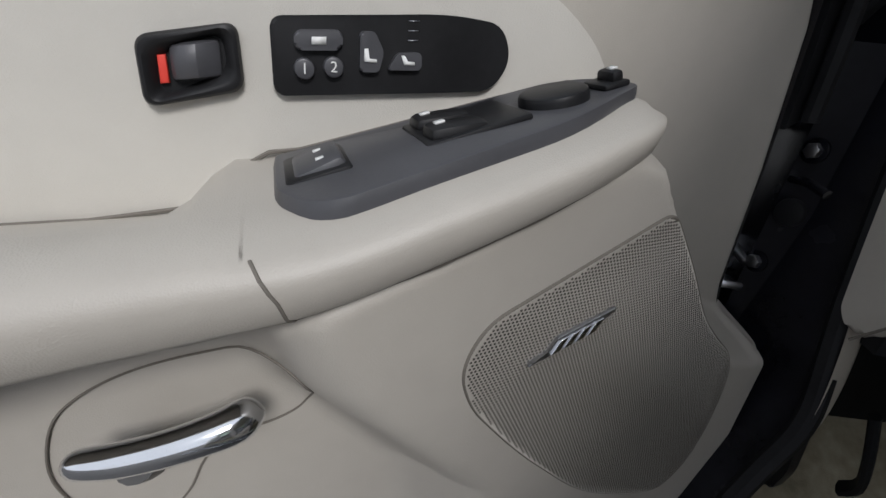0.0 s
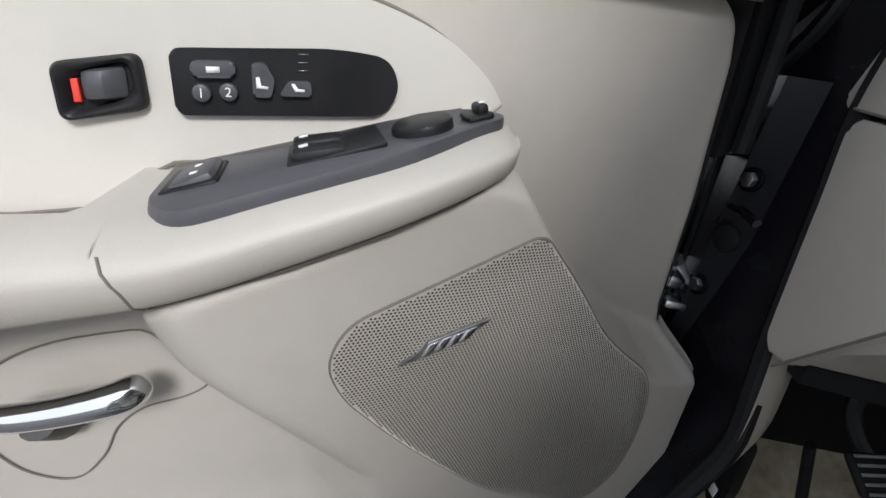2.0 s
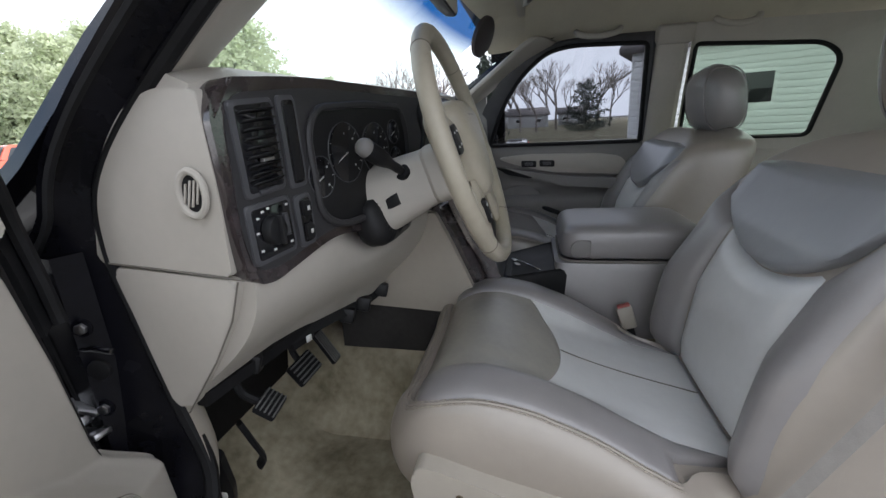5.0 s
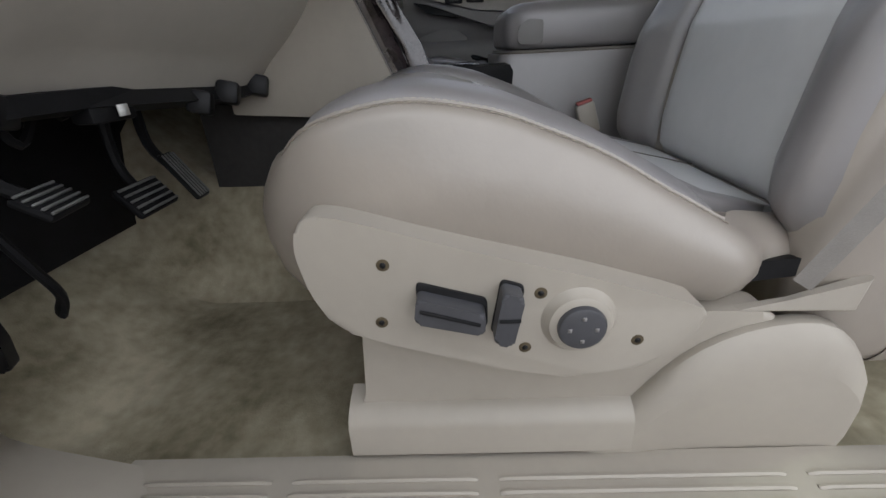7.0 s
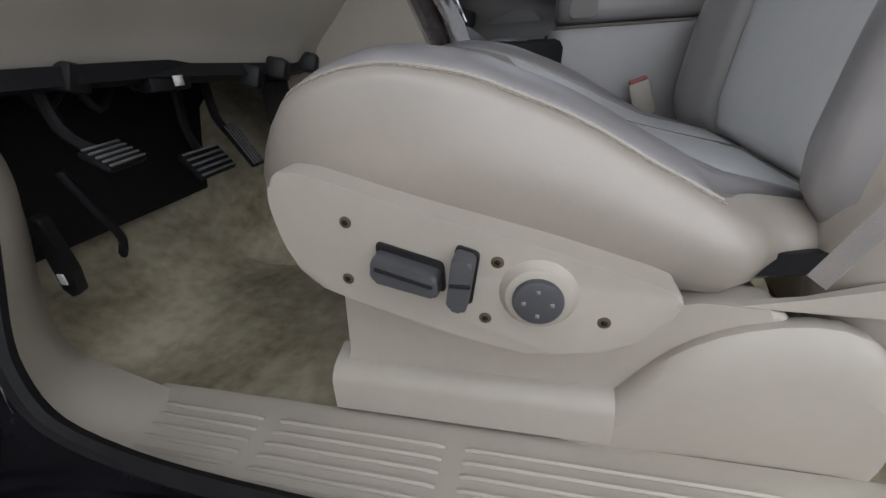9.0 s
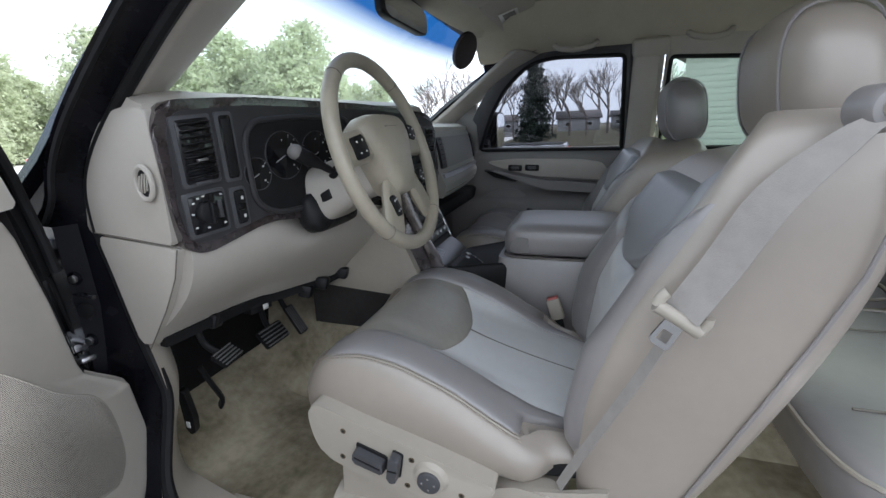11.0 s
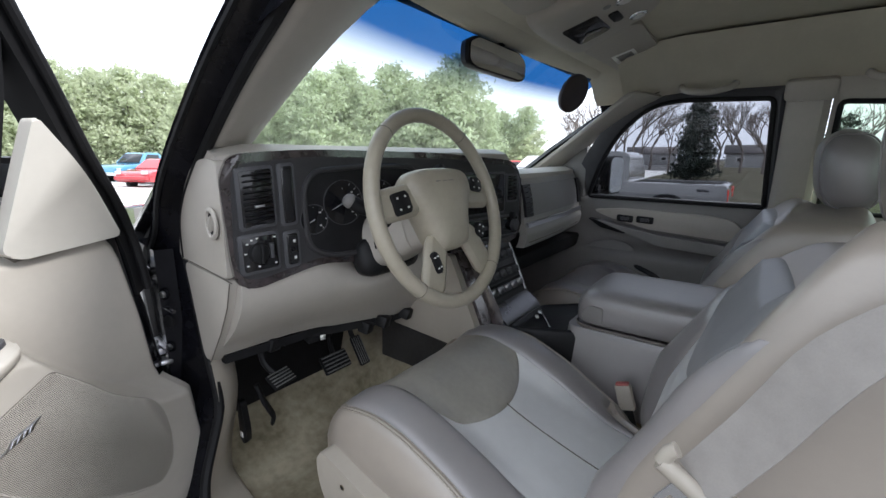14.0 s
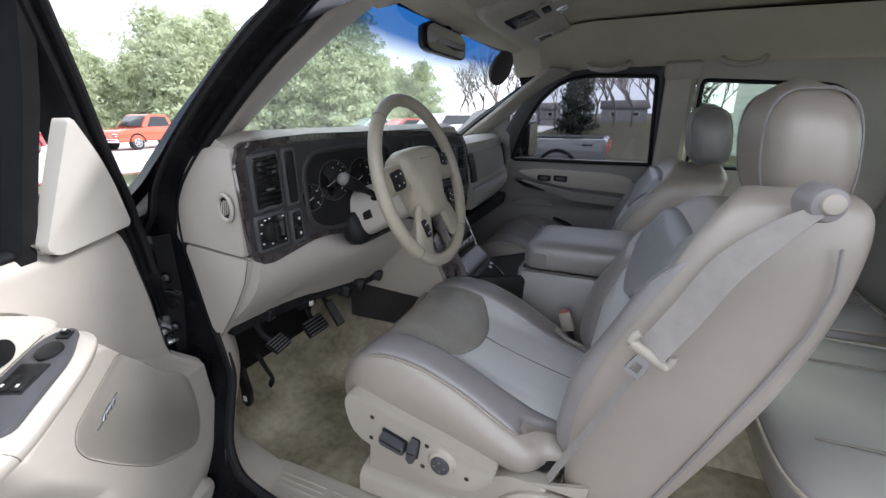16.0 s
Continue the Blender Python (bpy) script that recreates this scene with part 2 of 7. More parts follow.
def rbox(c, size, bev=0.004, rot=None, seg=2, bm=None):
    bm = bm or bmesh.new()
    m = Matrix.Translation(c) @ (rot or Matrix.Identity(4)) @ Matrix.Diagonal((*size, 1))
    g = bmesh.ops.create_cube(bm, size=1.0, matrix=m)
    if bev:
        es = list({e for v in g["verts"] for e in v.link_edges})
        bmesh.ops.bevel(bm, geom=es, offset=min(bev, min(size) * 0.45), segments=seg, profile=0.5, affect="EDGES", clamp_overlap=True)
    return bm


def loft(rings, caps=True, closed=True, bm=None):
    bm = bm or bmesh.new()
    R = [[bm.verts.new(p) for p in r] for r in rings]
    k = len(rings[0])
    for a, b in zip(R, R[1:]):
        for i in range(k if closed else k - 1):
            bm.faces.new((a[i], a[(i + 1) % k], b[(i + 1) % k], b[i]))
    if caps and closed:
        bm.faces.new(R[0])
        bm.faces.new(R[-1][::-1])
    return bm


def tube(path, r, n=8, closed=False, bm=None, flat=1.0):
    """A round rod along a path; r: radius, or one per point; flat squeezes it along its second axis."""
    P = [Vector(p) for p in path]
    k = len(P)
    rings, up = [], None
    for i, p in enumerate(P):
        a = P[i - 1] if (closed or i) else P[i]
        b = P[(i + 1) % k] if (closed or i < k - 1) else P[i]
        t = (b - a).normalized()
        if up is None:
            up = t.orthogonal().normalized()
        up = (up - t * up.dot(t)).normalized()
        s = t.cross(up)
        ri = r[i] if isinstance(r, (list, tuple)) else r
        rings.append([p + (up * math.cos(2 * math.pi * j / n) + s * math.sin(2 * math.pi * j / n) * flat) * ri for j in range(n)])
    if closed:
        rings.append(rings[0])
    bm = loft(rings, caps=not closed, bm=bm)
    if closed:
        bmesh.ops.remove_doubles(bm, verts=bm.verts, dist=1e-6)
    return bm


def disc(c, axis, r, depth, n=24, bev=0.0, r2=None, bm=None):
    """A cylinder or cone stump whose base centre is c."""
    axis = Vector(axis).normalized()
    a = axis.orthogonal().normalized()
    b = axis.cross(a)
    r2 = r if r2 is None else r2
    prof = [(r, 0), (r2, depth)] if not bev else [(r, 0), (r2, depth - bev), (r2 - bev * 0.35, depth - bev * 0.3), (r2 - bev, depth)]
    rings = [[Vector(c) + axis * h + (a * math.cos(2 * math.pi * j / n) + b * math.sin(2 * math.pi * j / n)) * q for j in range(n)] for q, h in prof]
    return loft(rings, bm=bm)


def sheet(fn, nu, nv, thick=0.0, bm=None):
    """A surface fn(s, t), s and t from 0 to 1; thick: moved along thick (a vector) and closed at its rim."""
    bm = bm or bmesh.new()
    G = [[bm.verts.new(fn(i / nu, j / nv)) for j in range(nv + 1)] for i in range(nu + 1)]
    for i in range(nu):
        for j in range(nv):
            bm.faces.new((G[i][j], G[i + 1][j], G[i + 1][j + 1], G[i][j + 1]))
    if thick:
        d = Vector(thick)
        B = [[bm.verts.new(v.co + d) for v in row] for row in G]
        for i in range(nu):
            for j in range(nv):
                bm.faces.new((B[i][j], B[i][j + 1], B[i + 1][j + 1], B[i + 1][j]))
        rim = [(i, 0) for i in range(nu)] + [(nu, j) for j in range(nv)] + [(i, nv) for i in range(nu, 0, -1)] + [(0, j) for j in range(nv, 0, -1)]
        for a, b in zip(rim, rim[1:] + rim[:1]):
            bm.faces.new((G[a[0]][a[1]], B[a[0]][a[1]], B[b[0]][b[1]], G[b[0]][b[1]]))
    return bm


def ribbon(path, side, width, thick, bm=None):
    """A flat strap along a path; side(i) gives its breadth direction."""
    rings = []
    full = width if isinstance(width, (list, tuple)) else [width] * len(path)
    for i, p in enumerate(path):
        p, width = Vector(p), full[i]
        t = (Vector(path[min(i + 1, len(path) - 1)]) - Vector(path[max(i - 1, 0)])).normalized()
        s = Vector(side)
        s = (s - t * s.dot(t)).normalized()
        nrm = t.cross(s)
        rings.append([p + s * width / 2, p + s * width / 2 + nrm * thick, p - s * width / 2 + nrm * thick, p - s * width / 2])
    return loft(rings, bm=bm)


def smooth01(x):
    x = min(max(x, 0.0), 1.0)
    return x * x * (3 - 2 * x)


def interp(x, table):
    """Piecewise-linear value at x; the table's first column rises."""
    if x <= table[0][0]:
        return table[0][1]
    for (a, p), (b, q) in zip(table, table[1:]):
        if x <= b:
            return p + (q - p) * (x - a) / (b - a)
    return table[-1][1]


def text(body, m, size, material, parent, name="lettering"):
    c = bpy.data.curves.new(name, "FONT")
    c.body, c.size, c.extrude, c.align_x, c.align_y = body, size, 0.0002, "CENTER", "CENTER"
    tmp = bpy.data.objects.new(name, c)
    me = bpy.data.meshes.new_from_object(tmp)
    bpy.data.objects.remove(tmp)
    me.transform(m)
    me.materials.append(material)
    ob = new(name, me)
    ob.parent = parent
    if parent.type == "EMPTY":
        ob.matrix_parent_inverse = parent.matrix_basis.inverted()
    return ob


# ---- ground, hood and body of the truck ----
# near ground kept dark so that little light bounces up into the cab
ASPHALT = mat("worn_asphalt", (0.10, 0.098, 0.096), 0.9, var=0.18, scale=1.5, bump=0.6, bscale=60, spec=0.2)
def ground_z(x):
    """The lot falls gently away on the passenger side."""
    return -0.27 * smooth01((x - 1.5) / 8)


GX = [-900, -100, 0] + [1.5 + 0.8 * k for k in range(11)] + [100, 900]
bm = loft([[V(x, y, ground_z(x)) for x in GX] for y in (-900, -100, -10, 0, 10, 100, 900)], caps=False, closed=False)
ground = part("ground", bm, ASPHALT)
tagged(ground, "worn grey asphalt of a car lot", "ground", "", "structure")

LAWN = mat("dry_lawn", (0.19, 0.175, 0.125), 0.95, var=0.3, scale=0.8, bump=0.5, bscale=30, spec=0.1)
# far ground made very pale: the glare of the sun is in its colour
GLARE_CONCRETE = mat("glare_pale_concrete", (0.62, 0.61, 0.59), 0.9, var=0.08, scale=0.6, bump=0.4, bscale=40, spec=0.2)
lot = part("lot", loft([[V(x, y, ground_z(x) + 0.006) for x in [-60] + [0.8 * k for k in range(14)] + [60]] for y in (7, 20, 46)], caps=False, closed=False), GLARE_CONCRETE)
tagged(lot, "concrete of the car lot, paled to carry its sunlit glare", "pavement", "", "structure")
lawn = part("lawn", prism([V(15, -60, -0.268), V(300, -60, -0.268), V(300, 20, -0.268), V(15, 6, -0.268)], (0, 0, 0.03)), LAWN)
tagged(lawn, "dry winter lawn beside the car lot", "lawn", "", "structure")

RING = spline([(-1.22, 1.585), (-0.6, 1.60), (-0.05, 1.565), (0.128, 1.496), (0.32, 1.358), (0.425, 1.255), (0.447, 1.17), (0.432, 1.08), (0.41, 0.97),
               (0.385, 0.87), (0.375, 0.79), (0.35, 0.71), (0.285, 0.650), (0.10, 0.622), (-0.4, 0.613), (-1.22, 0.610)], 6)


def ring_out(d):
    """The door opening's outline, moved outward by d."""
    out = []
    for i, p in enumerate(RING):
        t = (RING[min(i + 1, len(RING) - 1)] - RING[max(i - 1, 0)]).normalized()
        out.append(p + Vector((-t.y, t.x)) * d)
    return out


shell = thing("truck_body", (-0.85, 0.5, 0.0), "glossy black painted pickup body round the open doorway", "car body", kind="structure")


def flare(x, z):
    """The body widens towards the sill."""
    return x - 0.07 * smooth01((0.88 - z) / 0.22)


def ring_grow(k):
    """The outline moved out by a share k of the jamb's breadth: narrow along the pillar and roof, wide at the hinges and sill."""
    wide = [0.034 + 0.10 * smooth01((1.22 - p.y) / 0.10) for p in RING]
    far = {round(w, 5): ring_out(w * k) for w in wide}
    return [far[round(w, 5)][i] for i, w in enumerate(wide)]


R0, R1, R2, R3 = RING, ring_grow(0.35), ring_grow(0.7), ring_grow(1.0)
rows_ = [[V(flare(x, p.y), p.x, p.y) for p in ring] for x, ring in ((-0.775, R0), (-0.80, R1), (-0.822, R2), (-0.828, R3), (-0.80, ring_grow(1.08)))]
part("door_frame", loft(rows_, caps=False, closed=False), JAMB, shell, "black painted door frame with dusty jamb")
part("inner_seal", tube([V(flare(-0.784, p.y), p.x, p.y) for p in ring_out(0.003)], 0.0095, 8), BLACK_MATT, shell, "black rubber door seal")
part("outer_seal", tube([V(flare(-0.823, p.y), p.x, p.y) for p in ring_grow(0.75)], 0.005, 6), BLACK_MATT, shell, "black rubber edge seal")
# rocker below the sill
STEP = round_poly([(-0.795, 0.576), (-0.838, 0.573), (-0.852, 0.556), (-0.858, 0.527), (-0.868, 0.521), (-0.904, 0.517), (-0.918, 0.500), (-0.920, 0.42), (-0.89, 0.33), (-0.795, 0.33)], [0.002, 0.012, 0.008, 0.006, 0.004, 0.008, 0.012, 0.03, 0.02, 0.002])
part("rocker", loft([[V(p.x - 0.07, y, p.y + 0.03) for p in STEP] for y in (0.42, 0.30, 0.1, -0.4, -1.3)]), PAINT, shell, "glossy black rocker step")
for k in range(4):
    part("step_rib", tube([V(-0.938 - 0.009 * k, y, 0.5515 - 0.001 * k) for y in (0.36, 0.0, -0.6, -1.25)], 0.0022, 6), BLACK_MATT, shell)
part("rocker_moulding", tube([V(-0.982, y, 0.543) for y in (0.42, 0.1, -0.5, -1.3)], 0.0075, 8), CHROME, shell, "bright metal rocker strip")
# fender and hood
bm = sheet(lambda s, t: V(-0.80 - 0.16 * math.sin(t * math.pi / 2), 0.68 + 1.5 * s, 1.10 - 0.03 * s - 0.55 * t * t), 10, 8, (0.05, 0, 0))
part("fender", bm, PAINT, shell)
bm = sheet(lambda s, t: V(-0.84 + 1.68 * s, 0.84 + 1.35 * t, 1.125 + 0.045 * math.sin(math.pi * s) - 0.07 * t * t), 16, 10, (0, 0, -0.03))
part("hood", bm, PAINT, shell, "glossy black hood mirroring the sky")
# jamb sheet between the frame and the hinges
bm = sheet(lambda s, t: V(-0.80 + 0.02 * s, 0.47 + 0.16 * s, 0.62 + 0.55 * t), 6, 8, (-0.03, 0.01, 0))
part("hinge_pillar", bm, JAMB, shell)
for k, (y, z) in enumerate(((0.545, 0.960), (0.565, 1.12), (0.53, 0.74))):
    metal = SILVER if k == 0 else PAINT
    hinge = part("hinge", rbox((-0.826, y - 0.030, z), (0.030, 0.030, 0.016), 0.005), metal, shell, "worn metal door hinge")
    part("leaf", rbox((-0.830, y - 0.042, z + 0.017), (0.020, 0.050, 0.007), 0.003, pose(0, 0, 0, 12, 0, 8)), metal, hinge)
    part("leaf", rbox((-0.832, y - 0.046, z - 0.019), (0.022, 0.044, 0.009), 0.003, pose(0, 0, 0, -8, 0, -6)), metal, hinge)
    part("pin", disc((-0.842, y - 0.040, z - 0.026), (0, 0, 1), 0.006, 0.052, 14, 0.002), metal, hinge)
    part("bolt", disc((-0.840, y - 0.028, z), (-1, -0.5, 0), 0.008, 0.008, 12, 0.002), SILVER, hinge)
# bolts, plugs and the check strap on the jamb
for y, z, r in ((0.470, 1.085, 0.007), (0.475, 0.975, 0.007), (0.478, 0.90, 0.006), (0.462, 0.82, 0.008), (0.455, 0.735, 0.007), (0.44, 0.68, 0.006)):
    bolt = part("jamb_bolt", disc((-0.826, y, z), (-1, -0.35, 0), r, 0.006, 6, 0.0012), SILVER, shell, "hexagonal jamb bolt")
    part("washer", disc((-0.824, y + 0.001, z), (-1, -0.35, 0), r * 1.6, 0.003, 18, 0.001), JAMB, bolt)
for y, z, r in ((0.465, 1.03, 0.013), (0.468, 0.78, 0.016), (0.448, 0.65, 0.010)):
    part("grommet", disc((-0.824, y, z), (-1, -0.35, 0), r, 0.005, 22, 0.002), BLACK_MATT, shell, "black rubber grommet")
part("check_strap", tube([V(-0.815, 0.50, 0.875), V(-0.85, 0.485, 0.874), V(-0.89, 0.47, 0.873)], 0.006, 8, flat=0.5), SILVER, shell, "steel check strap")
for z in (1.055, 0.845, 0.705):
    part("crease", tube([V(-0.8235, 0.44, z), V(-0.826, 0.46, z + 0.004), V(-0.826, 0.485, z + 0.002)], 0.004, 8), PAINT, shell)
part("wiring_boot", tube(spline([V(-0.80, 0.50, 0.86), V(-0.845, 0.485, 0.87), V(-0.875, 0.50, 0.865), V(-0.90, 0.49, 0.86)], 5), [0.017 if i % 2 else 0.013 for i in range(16)], 12), BLACK_MATT, shell, "ribbed black rubber wiring boot")

# ---- floor, sill, kick panel, pillars, roof ----
def floor_z(x, y):
    z = 0.548 + 0.24 * smooth01((y - 0.52) / 0.34)
    z += 0.20 * smooth01((x + 0.40) / 0.12) * smooth01((0.30 - x) / 0.12)
    z += 0.05 * smooth01((-0.36 - y) / 0.14)
    return z + 0.004 * noise.noise(V(x * 9, y * 9, 0))


carpet = part("floor", sheet(lambda s, t: V(-0.725 + 1.55 * s, -1.2 + 2.08 * t, floor_z(-0.725 + 1.55 * s, -1.2 + 2.08 * t)), 62, 84, (0, 0, -0.05)), CARPET)
settle(carpet, (0, -0.11, 0.035))
tagged(carpet, "stained tan carpet on the cab floor", "carpet", "", "structure")

sill = thing("sill_plate", (-0.76, 0.0, 0.58), "ribbed beige plastic sill plate along the doorway", "sill plate", kind="structure")
prof = [(-0.856, 0.585), (-0.855, 0.604), (-0.848, 0.611), (-0.752, 0.612), (-0.741, 0.610), (-0.735, 0.602), (-0.735, 0.55), (-0.856, 0.55)]
def sill_ring(y, lift=0.0, push=0.0):
    return [V(x, y - push * (z - 0.54), z + lift) for x, z in prof]
part("plate", loft([sill_ring(y) for y in (0.33, 0.30, 0.1, -0.4, -1.2)]), PLASTIC, sill)
for i in range(6):
    x = -0.838 + i * 0.0135
    for y0, y1 in ((0.30, 0.175), (0.155, -0.02), (-0.04, -0.30), (-0.32, -0.6)):
        part("rib", tube([V(x, y0, 0.6105), V(x, y0 - 0.008, 0.6124), V(x, y1 + 0.008, 0.6124), V(x, y1, 0.6105)], 0.0026, 6), PLASTIC, sill)

kick = thing("kick_panel", (-0.74, 0.45, 0.6), "beige plastic kick panel curving up beside the footwell", "trim panel", kind="structure")
curve = spline([(0.28, 0.563), (0.32, 0.570), (0.365, 0.607), (0.390, 0.67), (0.396, 0.77), (0.402, 0.84), (0.42, 0.92), (0.45, 1.0)], 5)
def kick_ring(p):
    k = smooth01((p.y - 0.565) / 0.06)
    f = flare(0, p.y + 0.05)
    return [V(-0.788 + f, p.x, p.y - 0.03 * (k < 0.4)), V(-0.768 + f, p.x + 0.008 * k, p.y + 0.004), V(-0.742 + f, p.x + 0.03 * k, p.y + 0.004), V(-0.722 + 0.9 * f, p.x + 0.055 * k, p.y + 0.002), V(-0.708 + 0.6 * f, p.x + 0.085 * k, p.y - 0.008), V(-0.695, max(p.x, 0.4) + 0.30, p.y - 0.02)]
rings = [kick_ring(p) for p in curve]
part("panel", loft(rings, caps=False, closed=False), PLASTIC, kick)
bracket = part("release_lever", prism([V(-0.705, y + 0.026, z) for y, z in round_poly([(0.436, 0.765), (0.425, 0.70), (0.43, 0.665), (0.452, 0.665), (0.455, 0.765)], 0.008)], (-0.016, -0.006, 0), 0.004), BLACK, kick, "black hood release lever")
part("symbol", rbox((-0.724, 0.460, 0.69), (0.002, 0.010, 0.014), 0.0008), WHITE, bracket)
settle(kick, (0.0, -0.02, 0.045))

# windscreen pillar trim
apil = thing("windscreen_pillar", (-0.74, 0.4, 1.2), "beige plastic windscreen pillar trim", "pillar trim", kind="structure")
def pillar_rings(sx):
    rings = []
    for y, z, xo, xi, yi, zi in ((0.53, 1.19, 0.782, 0.70, 0.60, 1.24), (0.445, 1.232, 0.782, 0.692, 0.52, 1.275), (0.32, 1.354, 0.780, 0.672, 0.37, 1.375), (0.128, 1.492, 0.778, 0.645, 0.20, 1.505), (0.0, 1.548, 0.776, 0.615, 0.105, 1.575), (-0.09, 1.578, 0.772, 0.58, 0.06, 1.605)):
        rings.append([V(sx * xo, y, z), V(sx * (xo - 0.02), y + 0.004, z + 0.012), V(sx * (xo * 0.45 + xi * 0.55), (y + yi) / 2 - 0.012, (z + zi) / 2 - 0.008), V(sx * xi, yi - 0.008, zi - 0.004), V(sx * xi, yi + 0.01, zi + 0.006), V(sx * xo, yi + 0.01, zi + 0.02)])
    return rings
part("trim", loft(pillar_rings(-1)), BEIGE, apil, sub=1)
apil2 = thing("windscreen_pillar", (0.74, 0.4, 1.2), "beige plastic windscreen pillar trim on the passenger side", "pillar trim", kind="structure")
part("trim", loft(pillar_rings(1.03)), BEIGE, apil2, sub=1)
part("fastener", disc((0.70, 0.40, 1.30), (-0.8, -0.5, 0.2), 0.011, 0.003, 16, 0.001), SHADED_TRIM, apil2)
passenger_side(apil2)

# outer black windscreen pillars
for sx in (-1, 1):
    op = thing("outer_pillar", (sx * 0.80, 0.5, 1.15), "black painted outer windscreen pillar", "pillar", kind="structure")
    path = [(0.66, 1.16), (0.50, 1.262), (0.36, 1.372), (0.17, 1.503), (0.03, 1.565), (-0.08, 1.598), (-0.30, 1.63)]
    part("skin", loft([[V(sx * 0.79, y, z), V(sx * 0.81, y + 0.008, z + 0.006), V(sx * 0.80, y + 0.026, z + 0.022), V(sx * 0.72, y + 0.045, z + 0.025), V(sx * 0.70, y + 0.03, z + 0.012)] for y, z in path]), JAMB, op)
    if sx > 0:
        passenger_side(op)

# roof lining and roof
def lining(s, t):
    x, y = -0.76 + 1.52 * s, -1.22 + 1.40 * t
    edge = min(s, 1 - s) * 1.52
    z = 1.692 - 0.092 * (1 - smooth01(edge / 0.20)) ** 2 - 0.06 * smooth01((y + 0.15) / 0.3)
    return V(x, y, z)
roof_in = part("ceiling", sheet(lining, 36, 30, (0, 0, 0.02)), HEADLINER)
cab_wide(roof_in, -0.05, 0.0)
tagged(roof_in, "beige cloth headliner with a soft dip round its rim", "ceiling", "", "structure")
roof_out = part("roof", sheet(lambda s, t: V(-0.80 + 1.60 * s, -1.28 + 1.45 * t, 1.80 - 0.17 * (abs(2 * s - 1)) ** 6 - 0.12 * t ** 3), 20, 16, (0, 0, -0.02)), PAINT)
cab_wide(roof_out)
tagged(roof_out, "black painted cab roof", "roof", "", "structure")
header = part("header_rail", loft([[V(x, 0.215, 1.606), V(x, 0.15, 1.602), V(x, 0.115, 1.618), V(x, 0.08, 1.645), V(x, 0.215, 1.65)] for x in (-0.70, -0.3, 0, 0.3, 0.72)]), HEADLINER)
cab_wide(header)
tagged(header, "beige trim above the windscreen", "trim", "", "structure")
rail_r = part("roof_rail", loft([[V(0.79, y, z + 0.03), V(0.755, y, z + 0.022), V(0.722, y, z + 0.012), V(0.68, y, z + 0.03), V(0.62, y, z + 0.062), V(0.55, y, z + 0.10), V(0.75, y, z + 0.11)] for y, z in ((0.10, 1.552), (0.02, 1.584), (-0.1, 1.590), (-0.5, 1.590), (-1.2, 1.58))]), HEADLINER)
passenger_side(rail_r)
settle(rail_r, (0, 0, -0.016), (1, 1, 1.8), (0, 0, 1.552))
tagged(rail_r, "beige trim along the passenger roof edge", "trim", "", "structure")
rail_l = part("roof_rail", tube([V(-0.755, y, z) for y, z in ((0.0, 1.56), (-0.2, 1.588), (-0.6, 1.602), (-1.2, 1.59))], 0.028, 10), BEIGE)
tagged(rail_l, "beige trim along the roof edge", "trim", "", "structure")

# windscreen
def screen(s, t):
    x = (-0.66 - 0.06 * (1 - t)) + (1.36 + 0.12 * (1 - t)) * s
    b = 0.06 * (2 * s - 1) ** 2
    return V(x, 0.90 - 0.69 * t - b, 1.155 + 0.455 * t)
ws = part("windscreen", sheet(screen, 20, 16), GLASS_FRONT)
ws.visible_shadow = False
cab_wide(ws)
tagged(ws, "curved windscreen with a blue shade band along its top", "windscreen", "", "structure")
cowl = part("cowl", sheet(lambda s, t: V(-0.78 + 1.56 * s, 0.78 + 0.12 * t, 1.15 - 0.03 * t), 8, 2, (0, 0, -0.03)), BLACK)
cab_wide(cowl)
tagged(cowl, "black plastic cowl below the windscreen", "cowl", "", "structure")

# passenger footwell: firewall and side, with the shade put into their colours
fw = part("firewall", rbox((0.30, 0.80, 0.88), (1.05, 0.03, 0.70), 0.01), SHADED_CARPET)
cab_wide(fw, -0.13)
# black slab added to stand in for the shade under the dash
shade_slab = part("footwell_shade", rbox((0.27, 0.33, 1.02), (0.62, 0.36, 0.05), 0.01), BLACK_MATT)
tagged(shade_slab, "black slab added under the dash to shade the passenger footwell", "panel", "", "structure")
pmat = part("floor_mat", sheet(lambda s, t: V(0.06 + 0.52 * s, -0.10 + 0.62 * t, 0.600 + 0.20 * smooth01((t - 0.7) / 0.4)), 8, 10, (0, 0, 0.012)), SHADED_CARPET)
tagged(pmat, "grey carpet mat in the passenger footwell, darkened for shade", "floor mat")
tagged(fw, "carpeted firewall of the passenger footwell, darkened for shade", "wall", "", "structure")
fs2 = part("footwell_side", rbox((0.80, 0.60, 0.88), (0.03, 0.46, 0.66), 0.01), SHADED_TRIM)
passenger_side(fs2)
tagged(fs2, "taupe side panel of the passenger footwell, darkened for shade", "wall", "", "structure")
# ---- passenger side wall ----
PW = round_poly([(0.262, 1.172), (0.215, 1.31), (0.13, 1.455), (0.02, 1.548), (-0.08, 1.565), (-0.352, 1.552), (-0.372, 1.165)], [0.02, 0.2, 0.2, 0.1, 0.05, 0.02, 0.012])
def pw_x(z):
    return 0.835 - 0.10 * smooth01((z - 1.1) / 0.5)
pdoor = thing("passenger_door", (0.80, 0.0, 0.62), "closed passenger door in taupe and grey vinyl darkened for shade, with smoked glass", "car door")
